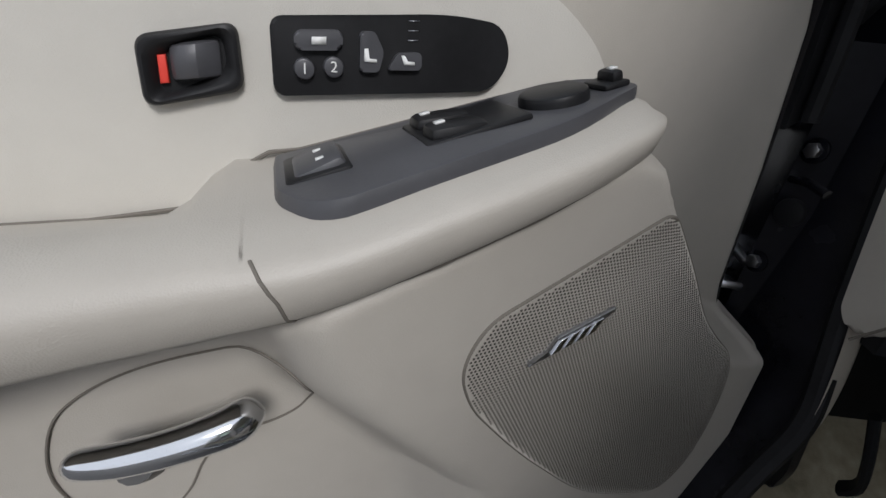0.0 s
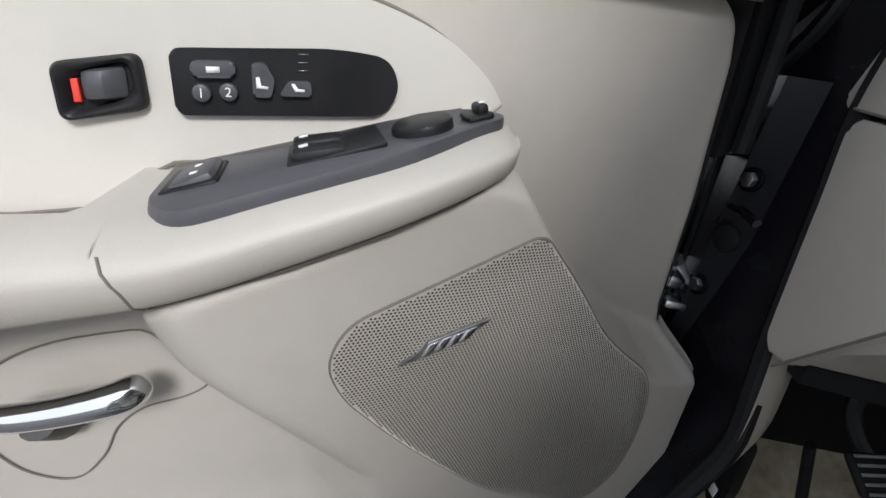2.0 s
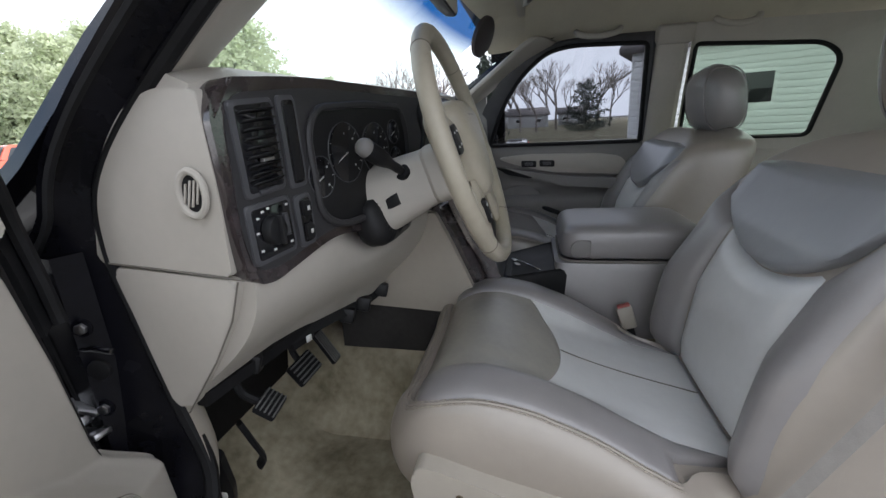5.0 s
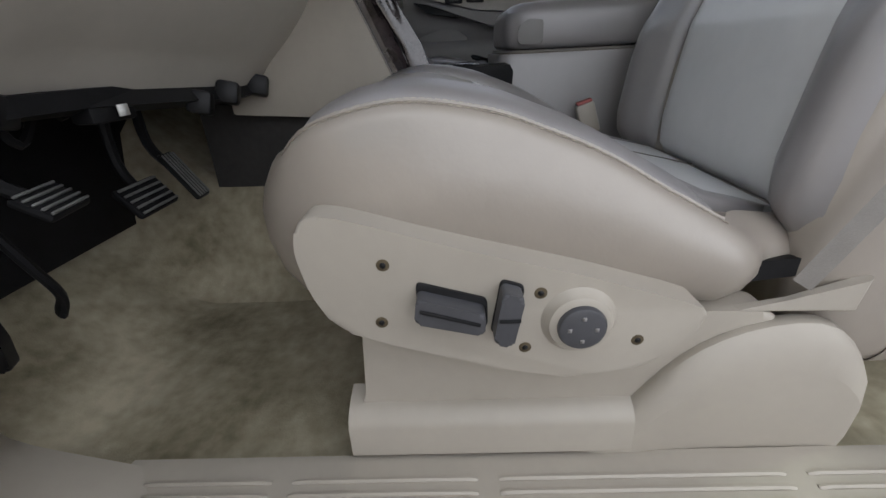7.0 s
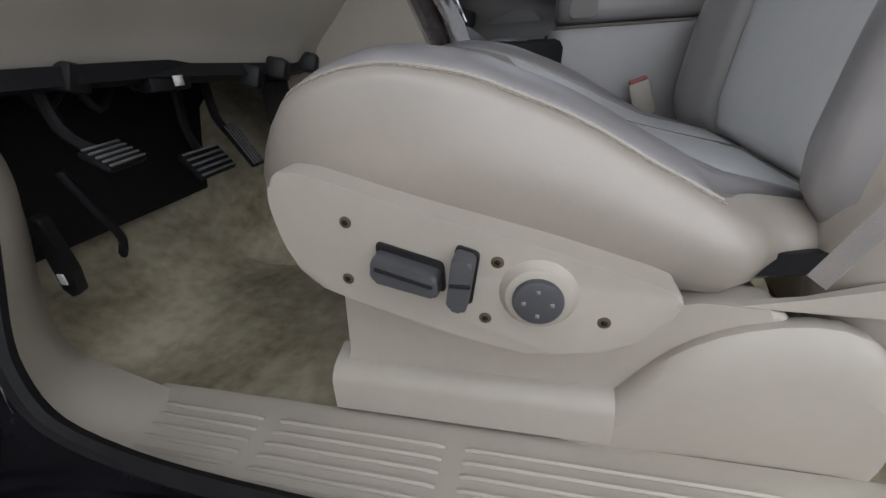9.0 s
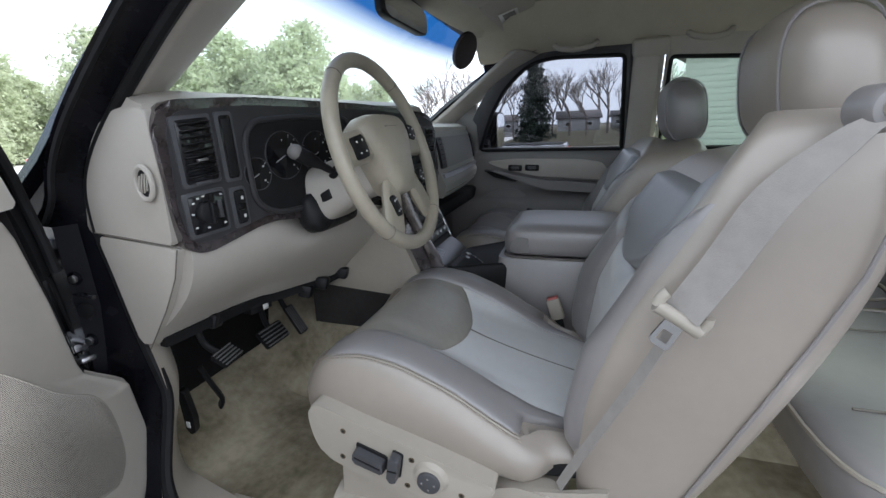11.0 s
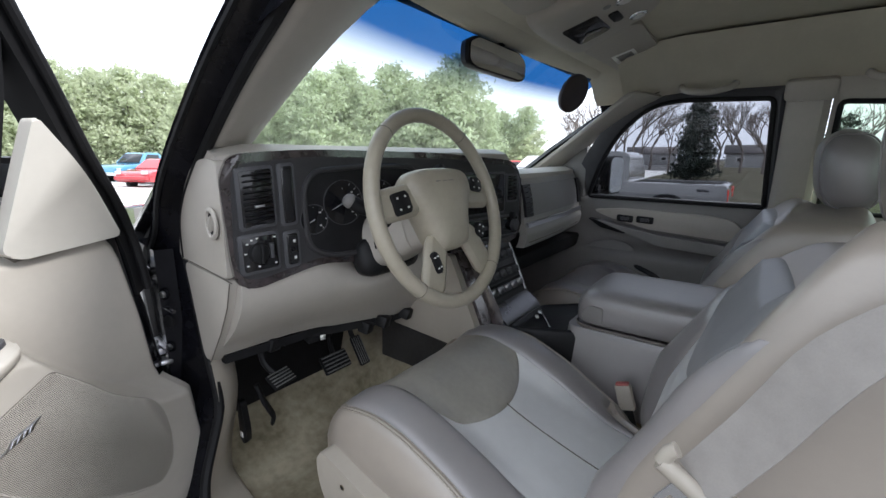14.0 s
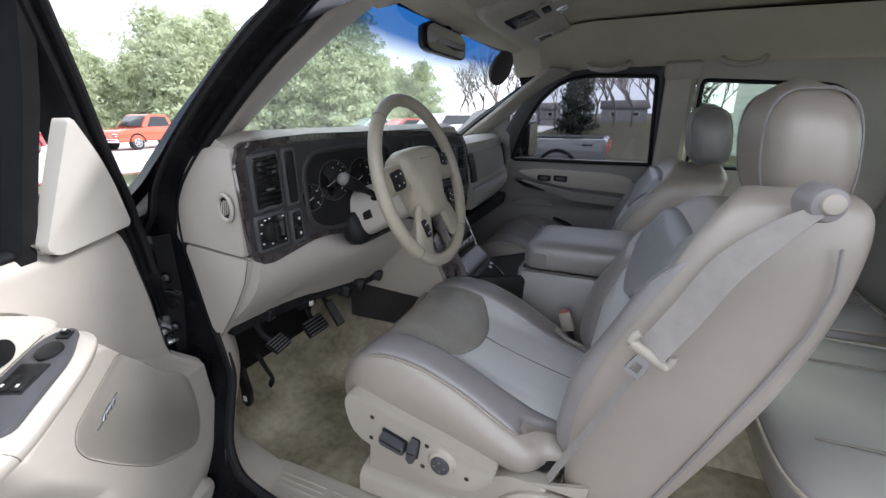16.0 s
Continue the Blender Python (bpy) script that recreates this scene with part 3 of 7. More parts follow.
part("window_frame", tube([V(pw_x(p.y) - 0.012, p.x, p.y) for p in PW], 0.009, 8, closed=True), BLACK_MATT, pdoor, "black rubber window frame")
gl = part("window_glass", prism([V(pw_x(p.y) + 0.008, p.x, p.y) for p in PW], (0.004, 0, 0)), GLASS_GREY, pdoor, "smoked grey glass")
# door skin above the belt, round the glass
OUT = [(0.33, 1.172), (0.30, 1.31), (0.20, 1.47), (0.06, 1.592), (-0.08, 1.605), (-0.385, 1.60), (-0.40, 1.165)]
OUT = round_poly(OUT, [0.01, 0.2, 0.2, 0.1, 0.05, 0.01, 0.01])
part("frame_trim", loft([[V(pw_x(p.y) - 0.01, p.x, p.y), V(pw_x(p.y) - 0.022, (p.x + q.x) / 2, (p.y + q.y) / 2), V(pw_x(q.y) - 0.012, q.x, q.y)] for p, q in zip(PW + PW[:1], OUT + OUT[:1])], caps=False, closed=False), CHARCOAL, pdoor)
def pd_surf(s, t):
    y, z = -0.40 + 0.80 * s, 0.54 + 0.635 * t
    w = 0.045 * smooth01((0.98 - z) / 0.06) + 0.02 * smooth01((1.175 - z) / 0.03)
    return V(0.828 - w, y, z)
# panel and armrest take the trim colour that includes the shade
part("inner_panel", sheet(pd_surf, 24, 36, (0.03, 0, 0)), SHADED_TRIM, pdoor)
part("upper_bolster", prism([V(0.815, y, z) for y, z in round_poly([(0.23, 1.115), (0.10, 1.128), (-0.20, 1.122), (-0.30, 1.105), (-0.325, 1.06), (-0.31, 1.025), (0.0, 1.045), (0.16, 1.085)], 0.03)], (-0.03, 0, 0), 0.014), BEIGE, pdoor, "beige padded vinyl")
part("armrest", prism([V(0.80, y, z) for y, z in round_poly([(0.20, 1.075), (0.10, 1.055), (-0.05, 1.03), (-0.32, 1.01), (-0.33, 0.965), (-0.05, 0.985), (0.05, 1.02)], 0.02)], (-0.055, 0, 0), 0.018), SHADED_TRIM, pdoor)
part("pull_recess", prism([V(0.79, y, z) for y, z in round_poly([(0.235, 1.078), (0.14, 1.06), (0.06, 1.035), (0.08, 1.02), (0.18, 1.04)], 0.008)], (-0.033, 0, 0), 0.003), BLACK, pdoor, "dark recess of the pull handle")
for y in (0.088, 0.01):
    b = part("switch_bezel", prism([V(0.79, y + p.x, 1.085 + p.y) for p in round_poly([(0.032, 0.016), (-0.032, 0.013), (-0.032, -0.016), (0.032, -0.013)], 0.006)], (-0.014, 0, 0), 0.003), BLACK, pdoor, "black window switch surround")
    part("switch", rbox((0.775, y, 1.085), (0.008, 0.035, 0.014), 0.003), CHARCOAL, b)
h = part("door_handle", tube(spline([V(0.775, 0.03, 0.884), V(0.762, 0.0, 0.872), V(0.758, -0.045, 0.855), V(0.762, -0.075, 0.832)], 5), 0.011, 8), BLACK, pdoor, "black inside door handle")
sg = [(0.25, 0.95), (0.12, 0.99), (0.03, 0.96), (0.05, 0.80), (0.20, 0.72), (0.30, 0.78)]
part("speaker_grille", prism([V(0.785, y, z) for y, z in round_poly(sg, 0.04)], (-0.008, 0, 0), 0.006), SHADED_TRIM, pdoor, "dark perforated speaker grille")
part("sail_panel", prism([V(0.812, y, z) for y, z in round_poly([(0.27, 1.168), (0.56, 1.168), (0.50, 1.235), (0.36, 1.345), (0.27, 1.40)], 0.01)], (-0.03, 0, 0), 0.008), SHADED_TRIM, pdoor, "taupe triangular sail panel")
passenger_side(pdoor)

pillar_b = part("door_pillar", loft([[V(x, y, z) for x, y in ((0.86, -0.375), (xi, -0.385), (xi - 0.012, -0.40), (xi - 0.012, -0.475), (xi + 0.005, -0.495), (0.86, -0.50))] for z, xi in ((0.6, 0.80), (1.15, 0.805), (1.35, 0.765), (1.60, 0.70))]), BEIGE)
passenger_side(pillar_b)
tagged(pillar_b, "beige plastic pillar between the passenger windows", "pillar", "", "structure")
cover = part("pillar_cover", rbox((0.715, -0.44, 1.575), (0.07, 0.13, 0.07), 0.015, pose(0, 0, 0, 0, -20, 0)), BEIGE)
passenger_side(cover)
tagged(cover, "beige cap over the pillar top", "trim", "", "structure")

# rear quarter with its window, and the back wall with the back window
RQ = [(-0.515, 1.53), (-0.93, 1.50), (-1.0, 1.45), (-0.98, 1.16), (-0.515, 1.165)]
RQ = round_poly(RQ, [0.02, 0.04, 0.06, 0.03, 0.02])
quarter = thing("rear_quarter", (0.80, -0.8, 0.62), "beige rear side wall with a greenish quarter window", "wall", kind="structure")
OQ = round_poly([(-0.495, 1.60), (-1.18, 1.58), (-1.22, 1.45), (-1.22, 1.10), (-0.495, 1.12)], [0.005, 0.03, 0.02, 0.005, 0.005])
part("window_surround", loft([[V(pw_x(p.y) - 0.03, p.x, p.y), V(pw_x(q.y) - 0.05, q.x, q.y)] for p, q in zip(RQ + RQ[:1], OQ + OQ[:1])], caps=False, closed=False), BEIGE, quarter)
part("lower_panel", sheet(lambda s, t: V(0.80 - 0.02 * math.sin(3.14 * t), -1.22 + 0.73 * s, 0.54 + 0.59 * t), 6, 6, (0.03, 0, 0)), BEIGE, quarter)
part("seal", tube([V(pw_x(p.y) - 0.028, p.x, p.y) for p in RQ], 0.009, 8, closed=True), BLACK_MATT, quarter)
part("window_glass", prism([V(pw_x(p.y) - 0.01, p.x, p.y) for p in RQ], (0.004, 0, 0)), GLASS_GREEN, quarter)
passenger_side(quarter)

backwall = thing("back_wall", (0, -1.22, 0.6), "beige back wall of the cab with a wide rear window", "wall", kind="structure")
BO = [(-0.80, 0.55), (0.80, 0.55), (0.80, 1.40), (0.70, 1.66), (-0.70, 1.66), (-0.80, 1.40)]
BI = round_poly([(-0.62, 1.20), (0.62, 1.20), (0.60, 1.52), (-0.60, 1.52)], 0.06)
bmw = bmesh.new()
ov = [bmw.verts.new(V(x, -1.22, z)) for x, z in BO]
iv = [bmw.verts.new(V(p.x, -1.22, p.y)) for p in BI]
es = [bmw.edges.new((ov[i], ov[(i + 1) % len(ov)])) for i in range(len(ov))] + [bmw.edges.new((iv[i], iv[(i + 1) % len(iv)])) for i in range(len(iv))]
bmesh.ops.triangle_fill(bmw, use_beauty=True, edges=es)
bmesh.ops.solidify(bmw, geom=bmw.faces[:], thickness=0.04)
part("panel", bmw, BEIGE, backwall, smooth=20)
part("seal", tube([V(p.x, -1.195, p.y) for p in BI], 0.012, 8, closed=True), BLACK_MATT, backwall)
part("window_glass", prism([V(p.x, -1.22, p.y) for p in BI], (0, 0.004, 0)), GLASS_GREEN, backwall)
cab_wide(backwall)

# ---- open driver door ----
DO, DU, DN = V(-0.802, 0.481, 0.012), V(-0.924, -0.383, 0), V(0.383, -0.924, 0)
DROT = Matrix(((DU.x, DN.x, 0, 0), (DU.y, DN.y, 0, 0), (0, 0, 1, 0), (0, 0, 0, 1)))


def D(u, w, z):
    return DO + DU * u * 1.02 + DN * (w + 0.27 * max(z - 1.20, 0)) + V(0, 0, z)


def dbox(u, w, z, size, bev=0.003, tilt=(0, 0, 0), bm=None):
    return rbox(D(u, w, z), size, bev, DROT @ pose(0, 0, 0, *tilt), bm=bm)


def dplate(poly, w0, w1, bev, r=0.0, seg=3):
    p = round_poly(poly, r, 9) if r else [Vector(q) for q in poly]
    return prism([D(q.x, w0, q.y) for q in p], DN * (w1 - w0), bev, seg)


door = thing("driver_door", D(0.05, 0, 0.6), "driver door standing open, beige vinyl inside and black outside", "car door")
UMIN = ((0.58, 0.03), (0.66, 0.012), (0.773, 0.012), (0.886, 0.028), (0.943, 0.047), (1.053, 0.06), (1.158, 0.08), (1.21, 0.10))
ZLOW = ((0.0, 0.905), (0.07, 0.913), (0.11, 0.927), (0.14, 0.946), (0.175, 0.970), (0.205, 0.998), (0.235, 1.032), (0.262, 1.066), (0.288, 1.096), (0.31, 1.102), (0.36, 1.083), (0.40, 1.066), (0.45, 1.048), (0.48, 1.015), (1.0, 1.0))
URIDGE = ((0.60, 0.42), (0.70, 0.36), (0.80, 0.335), (0.895, 0.356), (0.945, 0.395), (0.973, 0.418), (0.992, 0.430), (1.008, 0.437), (1.024, 0.443), (1.2, 0.45))


def grille_w(u):
    """The lower half of the door stands further out towards the armrest's seam."""
    return 0.071 + 0.145 * (u - 0.15)



ARM = tuple(tuple(r) for r in spline([Vector(r) for r in ((0.90, 1.045, 0.995, 0.112), (0.62, 1.052, 1.003, 0.118), (0.52, 1.056, 1.022, 0.12), (0.475, 1.060, 1.029, 0.12), (0.44, 1.064, 1.036, 0.121), (0.40, 1.077, 1.049, 0.118), (0.36, 1.090, 1.064, 0.114), (0.33, 1.100, 1.076, 0.108), (0.31, 1.105, 1.084, 0.100), (0.298, 1.106, 1.088, 0.088), (0.290, 1.106, 1.094, 0.068))], 4))


def door_w(u, z):
    ridge = interp(z, URIDGE)
    wl = grille_w(min(u, ridge))
    wl += (0.060 - wl) * smooth01((u - ridge + 0.008) / 0.055) * smooth01((z - 0.70) / 0.16)
    w = wl * smooth01((interp(u, ZLOW) + 0.012 - z) / 0.034)
    zb = interp(-u, [(-r[0], r[2]) for r in ARM])
    w += max(0.0, interp(-u, [(-r[0], r[3]) for r in ARM]) - 0.014 - wl) * smooth01((z - (zb - 0.08)) / 0.075) * smooth01((zb + 0.022 - z) / 0.018) * smooth01((u - 0.25) / 0.06) * smooth01((0.462 - 0.25 * max(1.03 - z, 0) - u) / 0.02)
    w -= 0.03 * smooth01((0.72 - z) / 0.14)
    w -= 0.022 * (max(z - 1.178, 0) / 0.027) ** 2
    w -= 0.018 * (1 - smooth01((u - interp(z, UMIN)) / 0.022))
    return w


def door_panel(s, t):
    z = 0.585 + 0.62 * t
    a = interp(z, UMIN)
    u = a + (0.97 - a) * (s ** 1.25)
    return D(u, door_w(u, z), z)


part("inner_panel", sheet(door_panel, 190, 170, DN * -0.03), BEIGE, door, "beige grained vinyl door panel", smooth=60)
topline = [(0.86, 1.11), (0.70, 1.128), (0.52, 1.140), (0.47, 1.149), (0.41, 1.155), (0.368, 1.153), (0.327, 1.143), (0.298, 1.126), (0.284, 1.110)]
low = [(0.30, 1.098), (0.36, 1.086), (0.44, 1.050), (0.47, 1.025), (0.60, 1.015), (0.86, 1.0)]
part("bolster", dplate([p.to_2d() if hasattr(p, "to_2d") else p for p in spline(topline, 4)] + low, -0.01, 0.030, 0.02, seg=5), BEIGE_SOFT, door, "cream padded vinyl bolster")
part("bolster_lower_seam", tube([D(u, w, z) for u, w, z in ((0.86, 0.033, 1.026), (0.62, 0.033, 1.031), (0.52, 0.033, 1.036), (0.478, 0.033, 1.042), (0.465, 0.033, 1.058), (0.452, 0.033, 1.066), (0.44, 0.033, 1.0675), (0.40, 0.033, 1.080), (0.35, 0.033, 1.096), (0.31, 0.032, 1.107))], 0.0010, 6), SEAM, door)
part("bolster_seam", tube([D(p.x, door_w(p.x, p.y) + 0.001, p.y + 0.003) for p in spline(topline, 4)], 0.0016, 6), SEAM, door)



def arm_rings(a, b):
    us = [r for r in ARM if a < r[0] < b]
    us = [tuple(interp(-e, [(-r[0], r[i]) for r in ARM]) if i else e for i in range(4)) for e in (b, a) if 0.292 < e < 0.89][:1] * (b < 0.5) + us + [tuple(interp(-a, [(-r[0], r[i]) for r in ARM]) if i else a for i in range(4))] * (a > 0.3)
    return [[D(u, 0.0, zt - 0.024 * smooth01((u - 0.464) / 0.03)), D(u, 0.03, zt + 0.001 - 0.022 * smooth01((u - 0.464) / 0.03)), D(u, wf - 0.026, zt), D(u, wf - 0.014, zt - 0.0015), D(u, wf - 0.006, zt - 0.005), D(u, wf - 0.001, zt - min(0.012, 0.3 * (zt - zb))), D(u, wf, zt - min(0.018, 0.45 * (zt - zb))), D(u, wf - 0.0005, 0.4 * zt + 0.6 * zb), D(u, wf - 0.002, zb + min(0.005, 0.15 * (zt - zb))), D(u, wf - 0.005, zb + 0.0015), D(u, wf - 0.010, zb), D(u, wf - 0.03, zb), D(u, 0.0, zb)] for u, zt, zb, wf in us]


part("armrest", loft(arm_rings(0.28, 0.4605)), BEIGE, door, "padded armrest carrying the switches", smooth=70)
part("grab_rest", loft(arm_rings(0.4595, 0.95)), BEIGE, door, "lower padded pull grip", smooth=70)
def arm_at(k):
    """Ring of the armrest where the seam's k-th corner lies, so that the seam runs on its surface."""
    u = 0.4600 - 0.0022 * max(k - 3, 0)
    return arm_rings(u, 0.462)[-1][k]


part("armrest_gap", tube([arm_at(k) for k in range(4, 11)], 0.0006, 6), SEAM, door)
part("underarm_gap", tube([D(u, w, z) for u, w, z in ((0.447, 0.111, 1.0335), (0.40, 0.109, 1.048), (0.36, 0.105, 1.063), (0.33, 0.099, 1.075), (0.31, 0.090, 1.083), (0.297, 0.076, 1.087))], 0.0014, 6), SEAM, door)


def arm_top(u):
    return interp(-u, [(-r[0], r[1]) for r in ARM])


# switch panel, lying on the armrest
PL = round_poly([(0.449, 0.040), (0.449, 0.088), (0.436, 0.104), (0.345, 0.096), (0.304, 0.074), (0.297, 0.058), (0.322, 0.040)], [0.008, 0.014, 0.012, 0.02, 0.02, 0.012, 0.02])
PL2 = [Vector((0.378 + (p.x - 0.378) * 1.025, 0.07 + (p.y - 0.07) * 1.09)) for p in PL]
bm = loft([[D(p.x, p.y, arm_top(p.x) + h) for p in P] for P, h in ((PL2, -0.006), (PL2, 0.001), ([a * 0.6 + b * 0.4 for a, b in zip(PL2, PL)], 0.0045), (PL, 0.005))])
panel = part("switch_panel", bm, CHARCOAL, door, "charcoal plastic switch panel")
TILT_U = -19
def on_arm(u, w, size, lift, name, parent, material, bev=0.002, extra=(0, 0, 0)):
    return part(name, dbox(u, w, arm_top(u) + lift, size, bev, (extra[0], -TILT_U + extra[1], extra[2])), material, parent)
on_arm(0.436, 0.068, (0.024, 0.032, 0.004), 0.005, "lock_recess", panel, BLACK)
lk = on_arm(0.4355, 0.068, (0.019, 0.027, 0.006), 0.0062, "lock_switch", panel, CHARCOAL, 0.003, (0, 8, 0))
for dw in (-0.005, 0.006):
    on_arm(0.4355, 0.068 + dw, (0.003, 0.0025, 0.0008), 0.0095, "mark", lk, WHITE, 0)
on_arm(0.379, 0.066, (0.044, 0.036, 0.003), 0.005, "window_recess", panel, BLACK)
for dw in (-0.009, 0.009):
    sw = on_arm(0.386, 0.066 + dw, (0.024, 0.014, 0.007), 0.0060, "window_switch", panel, BLACK, 0.003, (0, -7, 0))
    on_arm(0.393, 0.066 + dw, (0.004, 0.0032, 0.0008), 0.0108, "mark", sw, WHITE, 0)
bm = disc(D(0.339, 0.066, arm_top(0.339) + 0.002), DU * 0.33 + V(0, 0, 1), 0.0150, 0.006, 24, 0.002)
part("mirror_knob", bm, BLACK, panel, "round black mirror control")
on_arm(0.313, 0.064, (0.013, 0.017, 0.003), 0.005, "recess", panel, BLACK)
ms = on_arm(0.312, 0.064, (0.006, 0.012, 0.006), 0.008, "mirror_switch", panel, BLACK, 0.002)
on_arm(0.312, 0.064, (0.003, 0.004, 0.0008), 0.0114, "mark", ms, WHITE, 0)

# lock release
def bezel_loop(k, w):
    p = round_poly([(0.494 - k, 1.1065 - 1.2 * k), (0.4605 + k, 1.115 - 0.8 * k), (0.4595 + k, 1.0905 + 1.2 * k), (0.494 - k, 1.0815 + 0.8 * k)], 0.0055, 8)
    return [D(q.x, w, q.y) for q in p]


bz = part("release_bezel", loft([bezel_loop(k, w) for k, w in ((0.0, 0.027), (0.0, 0.0335), (0.0008, 0.0352), (0.0020, 0.0356), (0.0034, 0.0348), (0.0050, 0.0312), (0.0056, 0.0304))]), BLACK, door, "black recessed inside-lock surround")
part("red_flag", dplate([(0.4878, 1.1005), (0.4850, 1.1010), (0.4850, 1.0910), (0.4880, 1.0905)], 0.0300, 0.0325, 0.0005), RED, bz, "red unlocked flag")
part("lever", loft([[D(u, 0.0300, 1.1058 + 0.22 * (0.484 - u)), D(u, w, 1.1045 + 0.22 * (0.484 - u)), D(u, w + 0.0008, 1.0980 + 0.2 * (0.484 - u)), D(u, w, 1.0915 + 0.18 * (0.484 - u)), D(u, 0.0300, 1.0905 + 0.18 * (0.484 - u))] for u, w in ((0.4842, 0.0310), (0.4825, 0.0345), (0.4785, 0.0365), (0.4745, 0.0368), (0.4715, 0.0345), (0.4685, 0.0325), (0.4668, 0.0310))]), CHARCOAL, bz, "dark finger lever", sub=1)
# memory and heater panel
mp = part("memory_panel", dplate([(0.4495, 1.1185), (0.377, 1.1285), (0.352, 1.1278), (0.3450, 1.1130), (0.353, 1.0990), (0.375, 1.0965), (0.4490, 1.0893)], 0.02, 0.0335, 0.0015, [0.005, 0.02, 0.014, 0.016, 0.014, 0.02, 0.005]), BLACK, door, "black seat memory and heater panel")


for (u, z, n) in ((0.4373, 1.1009, "1"), (0.4260, 1.1026, "2")):
    b = part("memory_button", disc(D(u, 0.0325, z), DN, 0.0041, 0.004, 24, 0.001), CHARCOAL, mp)
    text(n, Matrix.Translation(D(u, 0.0367, z)) @ Matrix(((-DU.x, 0, DN.x, 0), (-DU.y, 0, DN.y, 0), (0, 1, 0, 0), (0, 0, 0, 1))), 0.006, WHITE, b)


def soft_button(poly, name, r, mark):
    b = part(name, dplate(poly, 0.032, 0.0362, 0.0012, r), CHARCOAL, mp)
    part("mark", dplate(mark, 0.0358, 0.0365, 0), WHITE, b)


soft_button([(0.4410, 1.1148), (0.4226, 1.1170), (0.4226, 1.1093), (0.4410, 1.1073)], "exit_button", 0.0036, [(0.4345, 1.1130), (0.4290, 1.1136), (0.4290, 1.1108), (0.4345, 1.1102)])
soft_button([(0.4158, 1.1172), (0.4100, 1.1180), (0.4058, 1.1105), (0.4076, 1.1024), (0.4155, 1.1018)], "seat_heater_button", 0.002, [(0.4140, 1.1110), (0.4125, 1.1112), (0.4118, 1.1075), (0.4088, 1.1074), (0.4088, 1.1060), (0.4140, 1.1060)])
soft_button([(0.4040, 1.1036), (0.4002, 1.1108), (0.3898, 1.1122), (0.3890, 1.1050)], "seat_button", 0.002, [(0.3985, 1.1100), (0.3970, 1.1101), (0.3955, 1.1080), (0.3925, 1.1080), (0.3925, 1.1066), (0.3970, 1.1064)])
for k in range(3):
    part("mark", dplate([(0.3955, 1.1160 + k * 0.0037), (0.3910, 1.1165 + k * 0.0037), (0.3910, 1.1168 + k * 0.0037), (0.3955, 1.1163 + k * 0.0037)], 0.0330, 0.0338, 0), SILVER, mp)

# speaker grille with its holes
GP = [(0.273, 1.0565), (0.233, 1.0157), (0.200, 0.977), (0.166, 0.950), (0.132, 0.926), (0.114, 0.895), (0.103, 0.84), (0.108, 0.790), (0.135, 0.768), (0.18, 0.786), (0.26, 0.838), (0.335, 0.919), (0.3725, 0.967), (0.3820, 0.992), (0.373, 1.014)]
GR = [0.009, 0.03, 0.03, 0.03, 0.02, 0.03, 0.03, 0.03, 0.03, 0.03, 0.04, 0.04, 0.02, 0.012, 0.016]
gpoly = round_poly(GP, GR, 7)
LIP = 0.002
gr = part("speaker_grille", prism([D(p.x, grille_w(p.x) - 0.02, p.y) for p in gpoly], DN * 0.0212, LIP, 4), BEIGE, door, "perforated beige speaker grille", smooth=60)
part("grille_gap", tube([D(p.x, grille_w(p.x) + 0.0001, p.y) for p in gpoly], 0.0012, 6, closed=True), SEAM, gr)


def edge_distance(p, poly):
    """Distance from the outline, or -1 outside it."""
    x, y = p
    ok, near = False, 9.0
    for i in range(len(poly)):
        a, b = poly[i - 1], poly[i]
        if (a.y > y) != (b.y > y) and x < (b.x - a.x) * (y - a.y) / (b.y - a.y) + a.x:
            ok = not ok
        d = b - a
        t = max(0, min(1, ((Vector(p) - a).dot(d)) / max(d.length_squared, 1e-12)))
        near = min(near, (a + d * t - Vector(p)).length)
    return near if ok else -1.0


vs, fs = [], []
pitch = 0.0021
for j in range(162):
    for i in range(140):
        u, z = 0.098 + (i + 0.5 * (j % 2)) * pitch, 0.762 + j * pitch * 0.88
        e = edge_distance((u, z), gpoly)
        if e < 0.0010:
            continue
        drop = LIP - math.sqrt(max(LIP ** 2 - max(LIP - e, 0) ** 2, 0))
        n0 = len(vs)
        for k in range(6):
            a = k * math.pi / 3
            du = 0.0007 * math.cos(a)
            vs.append(D(u + du, grille_w(u + du) + 0.0016 - drop, z + 0.0007 * math.sin(a)))
        fs.append(tuple(range(n0, n0 + 6)))
me = bpy.data.meshes.new("perforation")
me.from_pydata(vs, [], fs)
me.materials.append(HOLE)
holes = new("perforation", me)
holes.parent = gr
tagged(holes, kind="stuff")
# maker's badge as a plain metal bar
def badge_at(a, b, d):
    """Along the badge, across it, and out of the grille."""
    u, z = 0.3458 - 0.0455 * a - 0.004 * b, 0.9850 + 0.0125 * a + 0.0105 * b
    return D(u, grille_w(u) + 0.0012 + d, z)


bd = part("badge", prism([badge_at(a, b, 0) for a, b in ((0, 0), (0.82, 0), (0.84, 0.55), (1.0, 0.8), (1.0, 1.0), (0.22, 1.0), (0.18, 0.35), (0, 0.2))], DN * 0.0022, 0.0006), SILVER, gr, "slanted grey metal badge")
